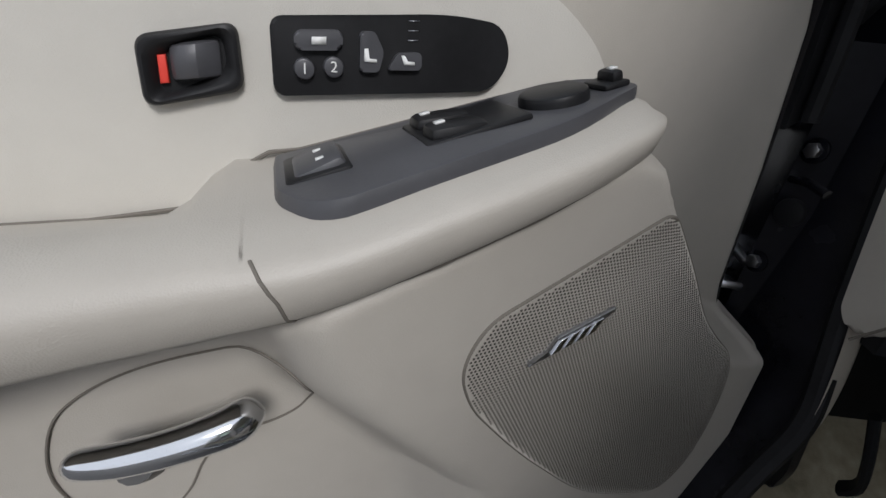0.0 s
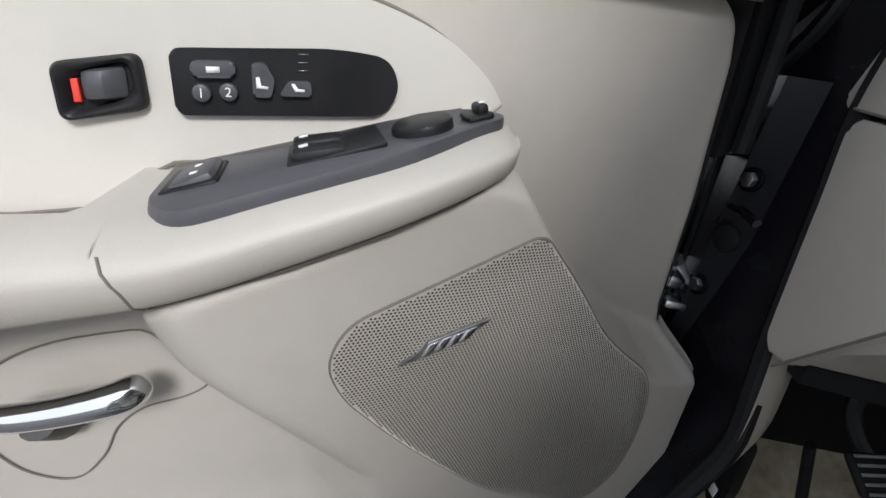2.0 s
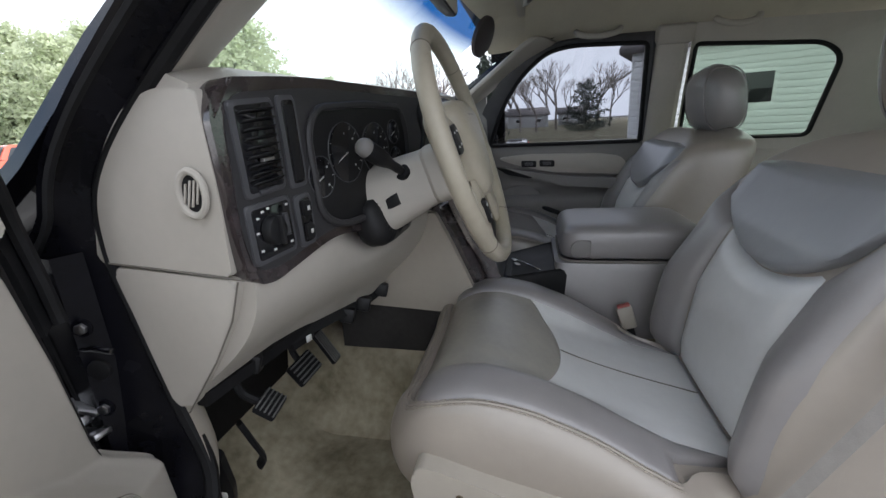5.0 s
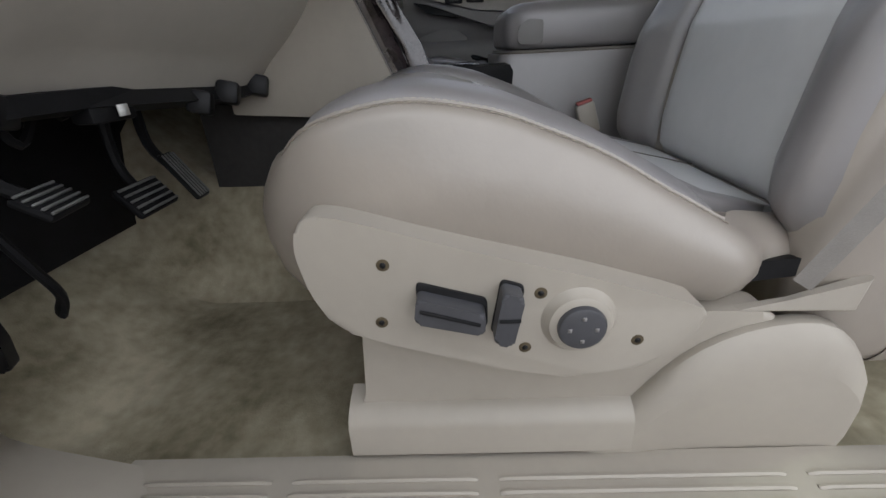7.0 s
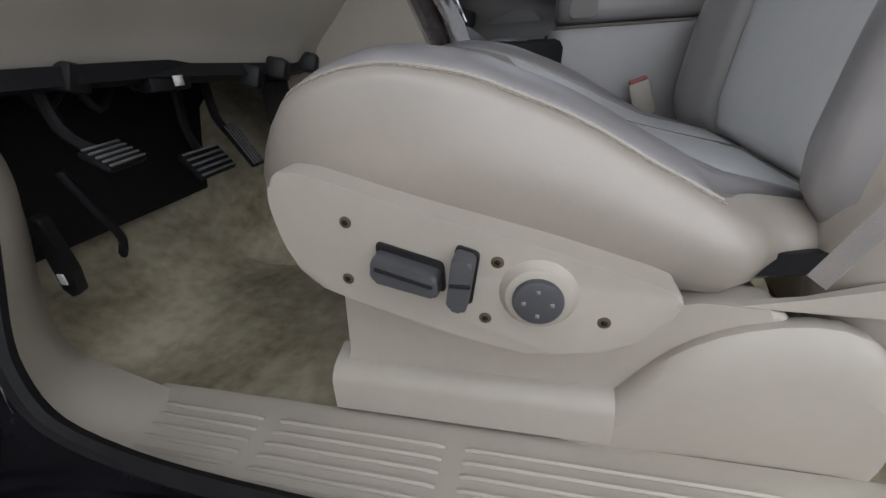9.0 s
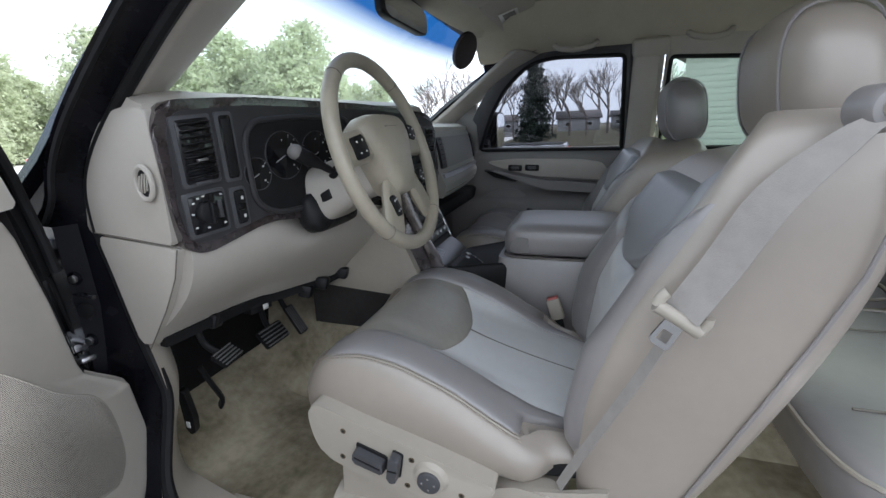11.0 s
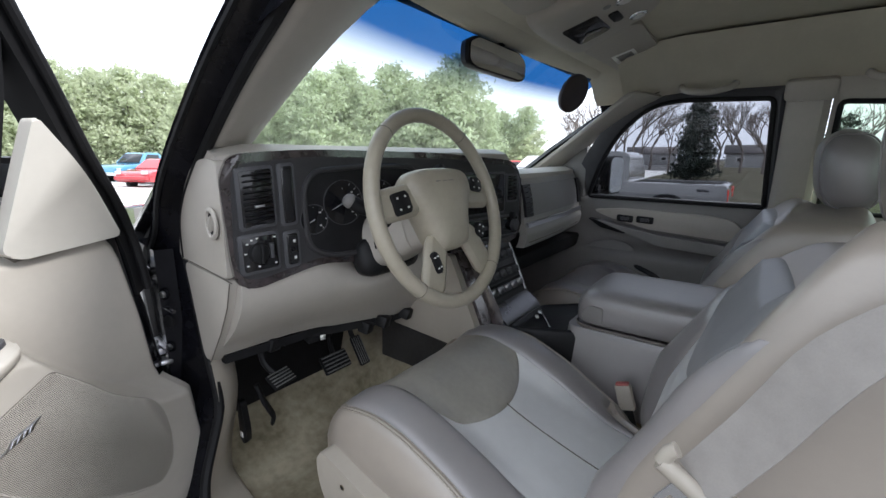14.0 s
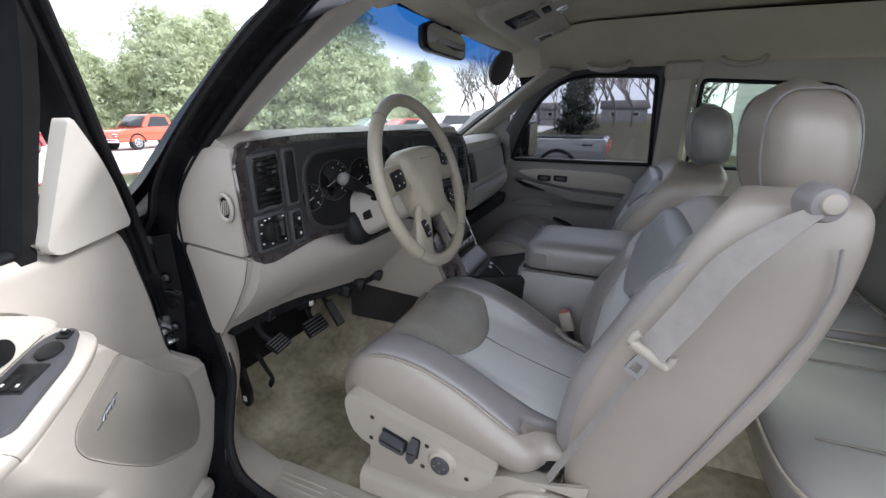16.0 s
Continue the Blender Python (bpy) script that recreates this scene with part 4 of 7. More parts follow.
for k in range(4):
    a = 0.24 + 0.155 * k
    part("bar", prism([badge_at(p, q, 0.0022) for p, q in ((a, 0.16), (a + 0.11, 0.16), (a + 0.13, 0.84), (a + 0.02, 0.84))], DN * 0.0009, 0.0003), CHROME, bd)

# door pull in its dish
part("pull_dish", tube([D(p.x, door_w(p.x, p.y) + 0.001, p.y) for p in spline([(0.456, 0.986), (0.4441, 0.977), (0.439, 0.960), (0.4425, 0.946), (0.4545, 0.938), (0.475, 0.932), (0.489, 0.919), (0.4985, 0.898), (0.515, 0.882), (0.536, 0.895), (0.5464, 0.924), (0.5407, 0.9547), (0.5272, 0.9706), (0.5061, 0.9806), (0.4787, 0.9853)], 5, True)], 0.0006, 6, closed=True), SEAM, door)
pull = part("pull_handle", tube(spline([D(0.461, 0.090, 0.9630), D(0.465, 0.095, 0.9624), D(0.474, 0.101, 0.9610), D(0.497, 0.104, 0.9578), D(0.520, 0.103, 0.9545), D(0.537, 0.099, 0.9520), D(0.543, 0.096, 0.9510)], 4), [0.0017, 0.0042, 0.0071, 0.0088, 0.0097, 0.0102, 0.0106, 0.0107, 0.0105, 0.0102, 0.0098, 0.0095, 0.0092, 0.009, 0.0088, 0.0087, 0.0086, 0.0084, 0.0081, 0.0078, 0.0074, 0.0067, 0.0057, 0.0042, 0.0017], 18), CHROME, door, "chrome door pull")
part("pull_stem", tube([D(0.522, 0.045, 0.905), D(0.522, 0.070, 0.914), D(0.518, 0.096, 0.940)], [0.014, 0.012, 0.009], 12), BLACK, pull, "black stem of the pull")
settle(pull, DU * 0.001 + V(0, 0, 0.009), (0.77, 0.77, 0.77), D(0.461, 0.06, 0.963))

# map pocket at the foot of the door
part("map_pocket", loft([[D(u, 0.035, 0.70 + h), D(u, 0.055, 0.705 + h), D(u, 0.082, 0.69 + h * 0.9), D(u, 0.070, 0.60), D(u, 0.03, 0.59)] for u, h in ((0.10, -0.04), (0.16, -0.015), (0.25, 0.0), (0.45, 0.01), (0.7, 0.01), (0.93, 0.0))]), BEIGE, door, sub=1)

# mirror sail, frame, glass, skin
part("sail_panel", dplate([(0.222, 1.385), (0.258, 1.205), (0.238, 1.192), (0.098, 1.202), (0.158, 1.31)], -0.006, 0.016, 0.010, [0.014, 0.012, 0.022, 0.010, 0.1], 6), BEIGE_SOFT, door, "beige triangular sail panel")
part("sail_gap", tube([D(0.262, 0.0, 1.215), D(0.239, 0.003, 1.1905), D(0.095, 0.0, 1.20)], 0.002, 6), SEAM, door)
FR = spline([(0.045, 1.10), (0.066, 1.215), (0.138, 1.345), (0.205, 1.47), (0.265, 1.56), (0.36, 1.60), (0.60, 1.63), (0.92, 1.62), (0.95, 1.55), (0.97, 1.20)], 4)
part("window_frame", loft([[D(p.x, -0.06, p.y), D(p.x + 0.004, -0.005, p.y - 0.002), D(p.x + 0.030, 0.0, p.y - 0.012), D(p.x + 0.034, -0.055, p.y - 0.015)] for p in FR]), BLACK, door, "black door window frame")
part("frame_seal", tube([D(p.x + 0.012, 0.004, p.y - 0.004) for p in FR], 0.007, 8), BLACK_MATT, door)
part("division_bar", loft([[D(u, -0.05, z), D(u, -0.004, z), D(u + 0.022, -0.004, z), D(u + 0.022, -0.05, z)] for u, z in ((0.255, 1.19), (0.246, 1.30), (0.24, 1.40), (0.245, 1.56))]), BLACK_MATT, door)
GZ = [(0.245, 1.18), (0.235, 1.50), (0.26, 1.555), (0.36, 1.595), (0.60, 1.62), (0.92, 1.61), (0.96, 1.18)]
gd = part("window_glass", prism([D(u, -0.035, z) for u, z in GZ], DN * -0.004), GLASS_BLUE, door, "dark blue tinted glass")
gd.visible_shadow = False
part("belt_seal", tube([D(u, -0.018, z) for u, z in ((0.25, 1.203), (0.40, 1.204), (0.97, 1.19))], 0.008, 8), BLACK_MATT, door)
bm = sheet(lambda s, t: D(0.02 + 0.96 * s, -0.085 - 0.035 * math.sin(math.pi * t), 0.50 + 0.70 * t), 10, 12, DN * 0.02)
part("outer_skin", bm, PAINT, door, "glossy black outer skin")
part("front_edge", loft([[D(u, -0.10, z), D(u - 0.004, -0.02, z), D(u + 0.02, 0.0, z), D(u + 0.03, -0.09, z)] for z, u in ((0.52, 0.035), (0.66, 0.012), (0.78, 0.012), (0.89, 0.03), (0.95, 0.045), (1.06, 0.058), (1.20, 0.08))]), PAINT, door)
part("bottom_edge", dbox(0.50, -0.04, 0.555, (0.94, 0.12, 0.06), 0.02), PAINT, door)
part("edge_seal", tube([D(interp(z, UMIN) - 0.012, -0.035, z) for z in (1.19, 1.05, 0.95, 0.88, 0.77, 0.66, 0.58)], 0.009, 8), BLACK_MATT, door)
mir = part("side_mirror", loft([[D(0.225 + 0.75 * a * sx, w, 1.27 + 0.8 * b * sx) for a, b in [(p.x, p.y) for p in round_poly([(0.13, 0.085), (-0.13, 0.085), (-0.13, -0.085), (0.13, -0.085)], 0.045)]] for w, sx in ((-0.13, 1.0), (-0.15, 1.03), (-0.21, 0.95), (-0.26, 0.7), (-0.275, 0.35))]), BLACK, door, "black door mirror housing")
part("mirror_glass", prism([D(0.225 + 0.75 * p.x, -0.132, 1.27 + 0.8 * p.y) for p in round_poly([(0.115, 0.072), (-0.115, 0.072), (-0.115, -0.072), (0.115, -0.072)], 0.035)], DN * 0.004, 0.001), MIRROR, mir)
part("mirror_arm", dbox(0.15, -0.14, 1.235, (0.10, 0.06, 0.06), 0.02), BLACK, mir)


settle(mir, DU * -0.012, (0.88, 0.88, 0.92), D(0.19, -0.13, 1.22))

# ---- dashboard ----
def fy(x):
    return 0.292 - 0.21 * (x + 0.77)


def F(x, d, z):
    """A point on the dash face, d metres proud of it towards the seats."""
    return V(x, fy(x) - d + 0.10 * (1.21 - z) * -0.25, z)


def fplate(poly, d0, d1, bev, r=0.0, seg=3):
    p = round_poly(poly, r) if r else [Vector(q) for q in poly]
    return prism([F(q.x, d0, q.y) for q in p], V(-0.21, -1, 0).normalized() * (d1 - d0), bev, seg)


dash = thing("dashboard", (0, 0.4, 0.9), "beige and dark dashboard with burl trim round the gauges", "dashboard")
# top pad
def dash_top(s, t):
    x = -0.785 + 1.525 * s
    front = fy(x) + 0.02 if x < 0.088 else 0.132 + 0.05 * ((x - 0.088) / 0.66) ** 2
    zf = 1.353 - 0.062 * smooth01((x - 0.04) / 0.05)
    if x < -0.72:
        zf -= 0.20 * (-0.72 - x)
    y = front + (0.80 - front) * t
    z = zf + 0.006 * math.sin(math.pi * min(t * 2, 1)) - (zf - 1.205) * smooth01(t)
    if t == 0:
        z -= 0.012
    return V(x, y, z)
part("top_pad", sheet(dash_top, 54, 16, (0, 0.0, -0.03)), BEIGE, dash, "beige padded dash top")
# end panel by the door, with its round vent
EP = [(0.302, 1.322), (0.299, 1.20), (0.304, 1.105), (0.45, 1.118), (0.52, 1.122), (0.50, 1.19), (0.47, 1.25), (0.42, 1.305), (0.36, 1.328)]
part("end_panel", prism([V(-0.770, y, z) for y, z in round_poly(EP, [0.012, 0.1, 0.006, 0.004, 0.01, 0.03, 0.03, 0.03, 0.03])], (-0.022, 0, 0), 0.007), BEIGE, dash)
EP2 = [(0.298, 1.100), (0.450, 1.112), (0.50, 1.115), (0.475, 1.0), (0.455, 0.915), (0.43, 0.900), (0.36, 0.985), (0.32, 1.045)]
part("fuse_cover", prism([V(-0.77, y, z) for y, z in round_poly(EP2, 0.014)], (-0.022, 0, 0), 0.006), BEIGE, dash, "beige fuse panel cover")
part("cover_gap", tube([V(-0.793, y, z) for y, z in ((0.285, 1.101), (0.40, 1.113), (0.50, 1.121))], 0.0013, 6), SEAM, dash)
part("cover_gap", tube([V(-0.792, y, z) for y, z in ((0.297, 1.098), (0.318, 1.045), (0.36, 0.983), (0.43, 0.898))], 0.0013, 6), SEAM, dash)
vr = part("vent_ring", tube([V(-0.799, 0.330 + 0.019 * math.cos(a), 1.209 + 0.026 * math.sin(a)) for a in [k * math.pi / 14 for k in range(28)]], 0.0045, 8, closed=True), BEIGE, dash)
part("vent_back", prism([V(-0.797, 0.330 + 0.0155 * math.cos(k * math.pi / 14), 1.209 + 0.0215 * math.sin(k * math.pi / 14)) for k in range(28)], (-0.0015, 0, 0)), BLACK, vr)
for k in range(4):
    part("slat", rbox((-0.8005, 0.3205 + 0.0062 * k, 1.209), (0.003, 0.0026, 0.036 - 0.007 * abs(k - 1.5)), 0.001, pose(0, 0, 0, 18, 0, 0)), BEIGE, vr)
# dark face with its burl surround
FACE = [(-0.786, 1.300), (-0.762, 1.334), (-0.62, 1.345), (-0.45, 1.343), (-0.25, 1.341), (0.03, 1.322), (0.08, 1.295), (0.09, 1.10), (0.03, 1.075), (-0.22, 1.075), (-0.30, 1.095), (-0.36, 1.10), (-0.52, 1.10), (-0.60, 1.112), (-0.74, 1.082), (-0.776, 1.092), (-0.783, 1.15)]
FRAD = [0.035, 0.03, 0.1, 0.1, 0.1, 0.04, 0.03, 0.03, 0.02, 0.02, 0.03, 0.03, 0.04, 0.04, 0.02, 0.03, 0.05]
part("burl_surround", fplate(FACE, -0.03, 0.010, 0.009, FRAD, 4), WOOD, dash, "glossy dark burl surround")
INN = [(-0.774, 1.292), (-0.754, 1.318), (-0.62, 1.330), (-0.45, 1.329), (-0.25, 1.327), (0.02, 1.308), (0.062, 1.285), (0.068, 1.11), (0.02, 1.093), (-0.22, 1.092), (-0.32, 1.11), (-0.56, 1.118), (-0.61, 1.125), (-0.74, 1.100), (-0.775, 1.108), (-0.782, 1.16)]
part("face_panel", fplate(INN, 0.0, 0.0125, 0.003, 0.02), DASH_DARK, dash, "dark grey inner panel")


def frame_box(x0, x1, z0, z1, name, tilt=0.0):
    b = part(name, fplate([(x0, z1), (x1, z1 + tilt), (x1, z0 + tilt), (x0, z0)], 0.006, 0.0165, 0.003, 0.007), CHARCOAL, dash, "charcoal surround")
    part("recess", fplate([(x0 + 0.006, z1 - 0.006), (x1 - 0.006, z1 - 0.006 + tilt), (x1 - 0.006, z0 + 0.006 + tilt), (x0 + 0.006, z0 + 0.006)], 0.014, 0.0172, 0.001, 0.005), DARKSCREEN, b)
    return b


v1 = frame_box(-0.7700, -0.6990, 1.1950, 1.3090, "air_vent", 0.006)
for k in range(9):
    z = 1.2090 + k * 0.0105
    part("slat", prism([F(-0.7600, 0.017, z), F(-0.7080, 0.017, z + 0.005), F(-0.7080, 0.024, z + 0.0085), F(-0.7600, 0.024, z + 0.0035)], (0, 0, 0.0016)), BLACK, v1)
part("thumb_tab", fplate([(-0.7430, 1.2420), (-0.7250, 1.2435), (-0.7250, 1.2395), (-0.7430, 1.2380)], 0.02, 0.028, 0.001), SILVER, v1)
part("vent_wheel", fplate([(-0.7510, 1.2045), (-0.7210, 1.2070), (-0.7210, 1.2020), (-0.7510, 1.1995)], 0.017, 0.021, 0.001), CHARCOAL, v1)
v2 = frame_box(-0.6920, -0.6570, 1.1970, 1.3170, "slot_panel", 0.002)
part("slot", fplate([(-0.6830, 1.3050), (-0.6670, 1.3060), (-0.6670, 1.2080), (-0.6830, 1.2070)], 0.017, 0.0185, 0.0005, 0.003), BLACK, v2)
hl = frame_box(-0.7760, -0.6990, 1.1120, 1.1880, "headlight_switch", 0.004)
kb = part("knob", disc(F(-0.7430, 0.017, 1.1530), (-0.10, -1, 0), 0.019, 0.014, 28, 0.004), BLACK, hl, "black rotary light knob")
part("grip", prism([F(-0.7455, 0.030, 1.1710), F(-0.7405, 0.030, 1.1710), F(-0.7405, 0.030, 1.1350), F(-0.7455, 0.030, 1.1350)], V(-0.1, -1, 0) * 0.008, 0.0015), BLACK, kb)
for x, z in ((-0.7660, 1.1530), (-0.7620, 1.1710), (-0.7530, 1.1780), (-0.7430, 1.1805), (-0.7640, 1.1300), (-0.7430, 1.1270), (-0.7100, 1.1800), (-0.7110, 1.1300)):
    part("mark", fplate([(x - 0.0024, z + 0.0014), (x + 0.0024, z + 0.0014), (x + 0.0024, z - 0.0014), (x - 0.0024, z - 0.0014)], 0.017, 0.0178, 0), WHITE, hl)
part("dimmer", fplate([(-0.7210, 1.1700), (-0.7130, 1.1700), (-0.7130, 1.1400), (-0.7210, 1.1400)], 0.017, 0.022, 0.002), CHARCOAL, hl)
sp = frame_box(-0.6910, -0.6570, 1.1140, 1.1870, "toggle_panel", 0.002)
for z in (1.1680, 1.1350):
    s_ = part("switch", fplate([(-0.6820, z + 0.011), (-0.6660, z + 0.011), (-0.6660, z - 0.011), (-0.6820, z - 0.011)], 0.017, 0.022, 0.002, 0.003), BLACK, sp)
    part("mark", fplate([(-0.6760, z + 0.003), (-0.6710, z + 0.003), (-0.6710, z - 0.003), (-0.6760, z - 0.003)], 0.0222, 0.0228, 0), WHITE, s_)
# instrument cluster, sunk under a hood
CL = [(-0.6430, 1.27), (-0.6160, 1.303), (-0.4910, 1.311), (-0.3610, 1.308), (-0.3410, 1.27), (-0.3410, 1.14), (-0.3710, 1.122), (-0.5910, 1.124), (-0.6410, 1.15)]
cl = part("instrument_panel", fplate(CL, 0.012, 0.0136, 0.0005, 0.03), BLACK, dash, "black instrument cluster with white dials")
part("hood_lip", tube([F(p.x, 0.016, p.y) for p in round_poly(CL, 0.03)], 0.006, 8, closed=True), DASH_DARK, cl)
for x, z, r in ((-0.6230, 1.205, 0.030), (-0.5530, 1.235, 0.047), (-0.4610, 1.235, 0.045), (-0.3910, 1.21, 0.024), (-0.3910, 1.262, 0.022)):
    dl = part("dial", disc(F(x, 0.0136, z), (-0.1, -1, 0), r, 0.0008, 32), DARKSCREEN, cl)
    part("dial_rim", tube([F(x + r * math.cos(a), 0.0145, z + r * math.sin(a)) for a in [k * math.pi / 16 for k in range(32)]], 0.0009, 5, closed=True), CHARCOAL, dl)
    n = 13 if r > 0.03 else 7
    bmt = bmesh.new()
    for k in range(n):
        a = radians(225 - 270 * k / (n - 1))
        c0, c1 = r * 0.93, r * 0.80
        t_ = V(math.sin(a), 0, -math.cos(a)) * 0.0006
        p0, p1 = F(x + c0 * math.cos(a), 0.0150, z + c0 * math.sin(a)), F(x + c1 * math.cos(a), 0.0150, z + c1 * math.sin(a))
        vv = [bmt.verts.new(q) for q in (p0 + t_, p0 - t_, p1 - t_, p1 + t_)]
        bmt.faces.new(vv)
        if k % 2 == 0:
            q = F(x + r * 0.63 * math.cos(a), 0.0150, z + r * 0.63 * math.sin(a))
            vv = [bmt.verts.new(q + V(dx, 0, dz)) for dx, dz in ((-0.003, -0.0016), (0.003, -0.0016), (0.003, 0.0016), (-0.003, 0.0016))]
            bmt.faces.new(vv)
    part("scale_marks", bmt, WHITE, dl, "white scale marks")
    a = radians(205)
    part("needle", prism([F(x, 0.0165, z + 0.001), F(x, 0.0165, z - 0.001), F(x + r * 0.8 * math.cos(a), 0.0165, z + r * 0.8 * math.sin(a))], (0, -0.0008, 0)), WHITE, dl)
# centre stack: radio, vents, climate, cup tray
rv = frame_box(-0.005, 0.052, 1.20, 1.283, "centre_vent")
for k in range(6):
    z = 1.213 + k * 0.011
    part("slat", prism([F(0.004, 0.017, z), F(0.043, 0.017, z), F(0.043, 0.024, z + 0.003), F(0.004, 0.024, z + 0.003)], (0, 0, 0.0016)), BLACK, rv)
rd = frame_box(-0.20, -0.01, 1.17, 1.29, "radio")
part("display", fplate([(-0.185, 1.283), (-0.03, 1.280), (-0.03, 1.225), (-0.185, 1.225)], 0.0172, 0.019, 0.0005, 0.003), DARKSCREEN, rd)
for k in range(6):
    part("radio_button", fplate([(-0.183 + k * 0.026, 1.213), (-0.161 + k * 0.026, 1.213), (-0.161 + k * 0.026, 1.20), (-0.183 + k * 0.026, 1.20)], 0.0172, 0.021, 0.001), CHARCOAL, rd)
part("radio_knob", disc(F(0.02, 0.0165, 1.16), (-0.1, -1, 0), 0.011, 0.014, 20, 0.002), BLACK, rd)
hv = frame_box(-0.20, 0.055, 1.10, 1.162, "climate_panel")
for x in (-0.17, -0.06, 0.03):
    part("climate_knob", disc(F(x, 0.0165, 1.131), (-0.1, -1, 0), 0.018, 0.014, 24, 0.003), CHARCOAL, hv)
for k in range(4):
    part("climate_button", fplate([(-0.14 + k * 0.016, 1.137), (-0.127 + k * 0.016, 1.137), (-0.127 + k * 0.016, 1.125), (-0.14 + k * 0.016, 1.125)], 0.0172, 0.021, 0.001), CHARCOAL, hv)
# knee bolster below the face
def knee(s, t):
    x = -0.775 + 0.60 * s
    zb = interp(x, [(-0.775, 0.893), (-0.55, 0.895), (-0.30, 0.875), (-0.17, 0.87)])
    yb = interp(x, [(-0.775, 0.448), (-0.6, 0.43), (-0.30, 0.34), (-0.17, 0.33)])
    z = 1.108 + (zb - 1.108) * t
    y0 = fy(x) - 0.004
    y = y0 + (yb - y0) * t ** 1.5 - 0.022 * math.sin(math.pi * min(t * 1.25, 1))
    y += 0.05 * math.exp(-((x + 0.47) / 0.075) ** 2) * smooth01((0.35 - t) / 0.3)
    return V(x, y, z)
part("knee_bolster", sheet(knee, 48, 24, (0.0, 0.03, 0.0)), BEIGE, dash, "beige vinyl knee bolster", smooth=60)
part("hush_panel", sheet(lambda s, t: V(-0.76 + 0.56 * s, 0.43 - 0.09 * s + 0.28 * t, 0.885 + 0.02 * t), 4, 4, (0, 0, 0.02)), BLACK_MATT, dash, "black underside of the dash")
# passenger half of the dash
FASCIA = mat("grey_beige_fascia", (0.29, 0.275, 0.255), 0.5, var=0.05, bump=0.16, bscale=1500, pattern="VORONOI")
def pface(s, t):
    x = 0.088 + 0.66 * s
    z = 1.282 - 0.235 * t
    y = interp(z, [(0.86, 0.40), (0.95, 0.285), (1.06, 0.215), (1.09, 0.208), (1.12, 0.222), (1.20, 0.235), (1.245, 0.248), (1.265, 0.262), (1.276, 0.278), (1.282, 0.30)]) - 0.13 + 0.05 * s * s
    return V(x, y, z)
part("passenger_fascia", sheet(pface, 20, 36, (0, 0.03, 0)), FASCIA, dash, smooth=60)
part("upper_insert", sheet(lambda s, t: pface(0.10 + 0.80 * s, 0.15 + 0.43 * t) + V(0, -0.006, 0), 12, 6, (0, 0.01, 0)), SHADED_TRIM, dash, "taupe fascia insert")
part("trim_strip", sheet(lambda s, t: pface(0.02 + 0.97 * s, 0.66 + 0.06 * t) + V(0, -0.008, 0), 12, 2, (0, 0.01, 0)), SILVER, dash, "brushed metal strip")
part("glove_gap", tube([pface(s, 0.93) + V(0, -0.001, 0) for s in (0.04, 0.4, 0.9)], 0.002, 6), SEAM, dash)
for s0 in (0.035, 0.955):
    pv = part("passenger_vent", sheet(lambda s, t: pface(s0 - 0.03 + 0.07 * s, 0.15 + 0.43 * t) + V(0, -0.010, 0), 3, 4, (0, 0.01, 0)), BLACK, dash, "black louvred vent")
    for k in range(6):
        part("slat", prism([pface(s0 - 0.025, 0.19 + 0.068 * k) + V(0, -0.012, 0), pface(s0 + 0.035, 0.19 + 0.068 * k) + V(0, -0.012, 0), pface(s0 + 0.035, 0.19 + 0.068 * k) + V(0, -0.019, 0.004), pface(s0 - 0.025, 0.19 + 0.068 * k) + V(0, -0.019, 0.004)], (0, 0, 0.0015)), CHARCOAL, pv)

settle(dash, (0, -0.019, 0.015), (0.87, 0.83, 0.91), (-0.792, 0.298, 1.32))
# sloping lower stack down to the console
stack = thing("centre_stack", (-0.08, 0.18, 0.75), "dark burl and satin metal centre stack", "console")
SL = ((0.205, 1.085), (0.17, 1.01), (0.135, 0.93), (0.115, 0.885), (0.10, 0.80), (0.11, 0.60))
part("body", loft([[V(-0.235 + d, y, z) for d, y, z in ((0, fyy + 0.02, zz), (0.02, fyy, zz), (0.285, fyy, zz), (0.305, fyy + 0.02, zz), (0.305, 0.40, zz), (0, 0.40, zz))] for fyy, zz in SL]), WOOD, stack)
def stk(x, t, d=0.0):
    return V(x, 0.205 - 0.07 * t - d, 1.085 - 0.155 * t)
part("face", sheet(lambda s, t: stk(-0.205 + 0.245 * s, 0.04 + 0.94 * t, 0.004), 2, 6, (0, 0.004, 0.002)), DASH_DARK, stack)
for k, t in enumerate((0.12, 0.40, 0.62)):
    bz2 = part("control_strip", sheet(lambda s, q: stk(-0.195 + 0.225 * s, t + 0.17 * q, 0.008), 2, 2, (0, 0.006, 0.002)), BLACK, stack)
    for j in range(5):
        part("push_button", sheet(lambda s, q: stk(-0.185 + 0.043 * j + 0.034 * s, t + 0.03 + 0.09 * q, 0.012), 1, 1, (0, 0.005, 0.002)), SILVER if k == 2 else CHARCOAL, bz2)
settle(stack, (-0.066, -0.07, 0.035), (0.80, 1, 1), (-0.205, 0, 0))
DULL = mat("dull_metal", (0.16, 0.16, 0.165), 0.3, metal=1.0, var=0.1)
part("metal_bar", loft([[V(x, 0.072, 0.985), V(x, 0.058, 0.979), V(x, 0.040, 0.966), V(x, 0.026, 0.954), V(x, 0.022, 0.946), V(x, 0.060, 0.946)] for x in (-0.270, -0.262, -0.09, -0.082)]), DULL, stack, "satin metal bar across the foot of the stack")
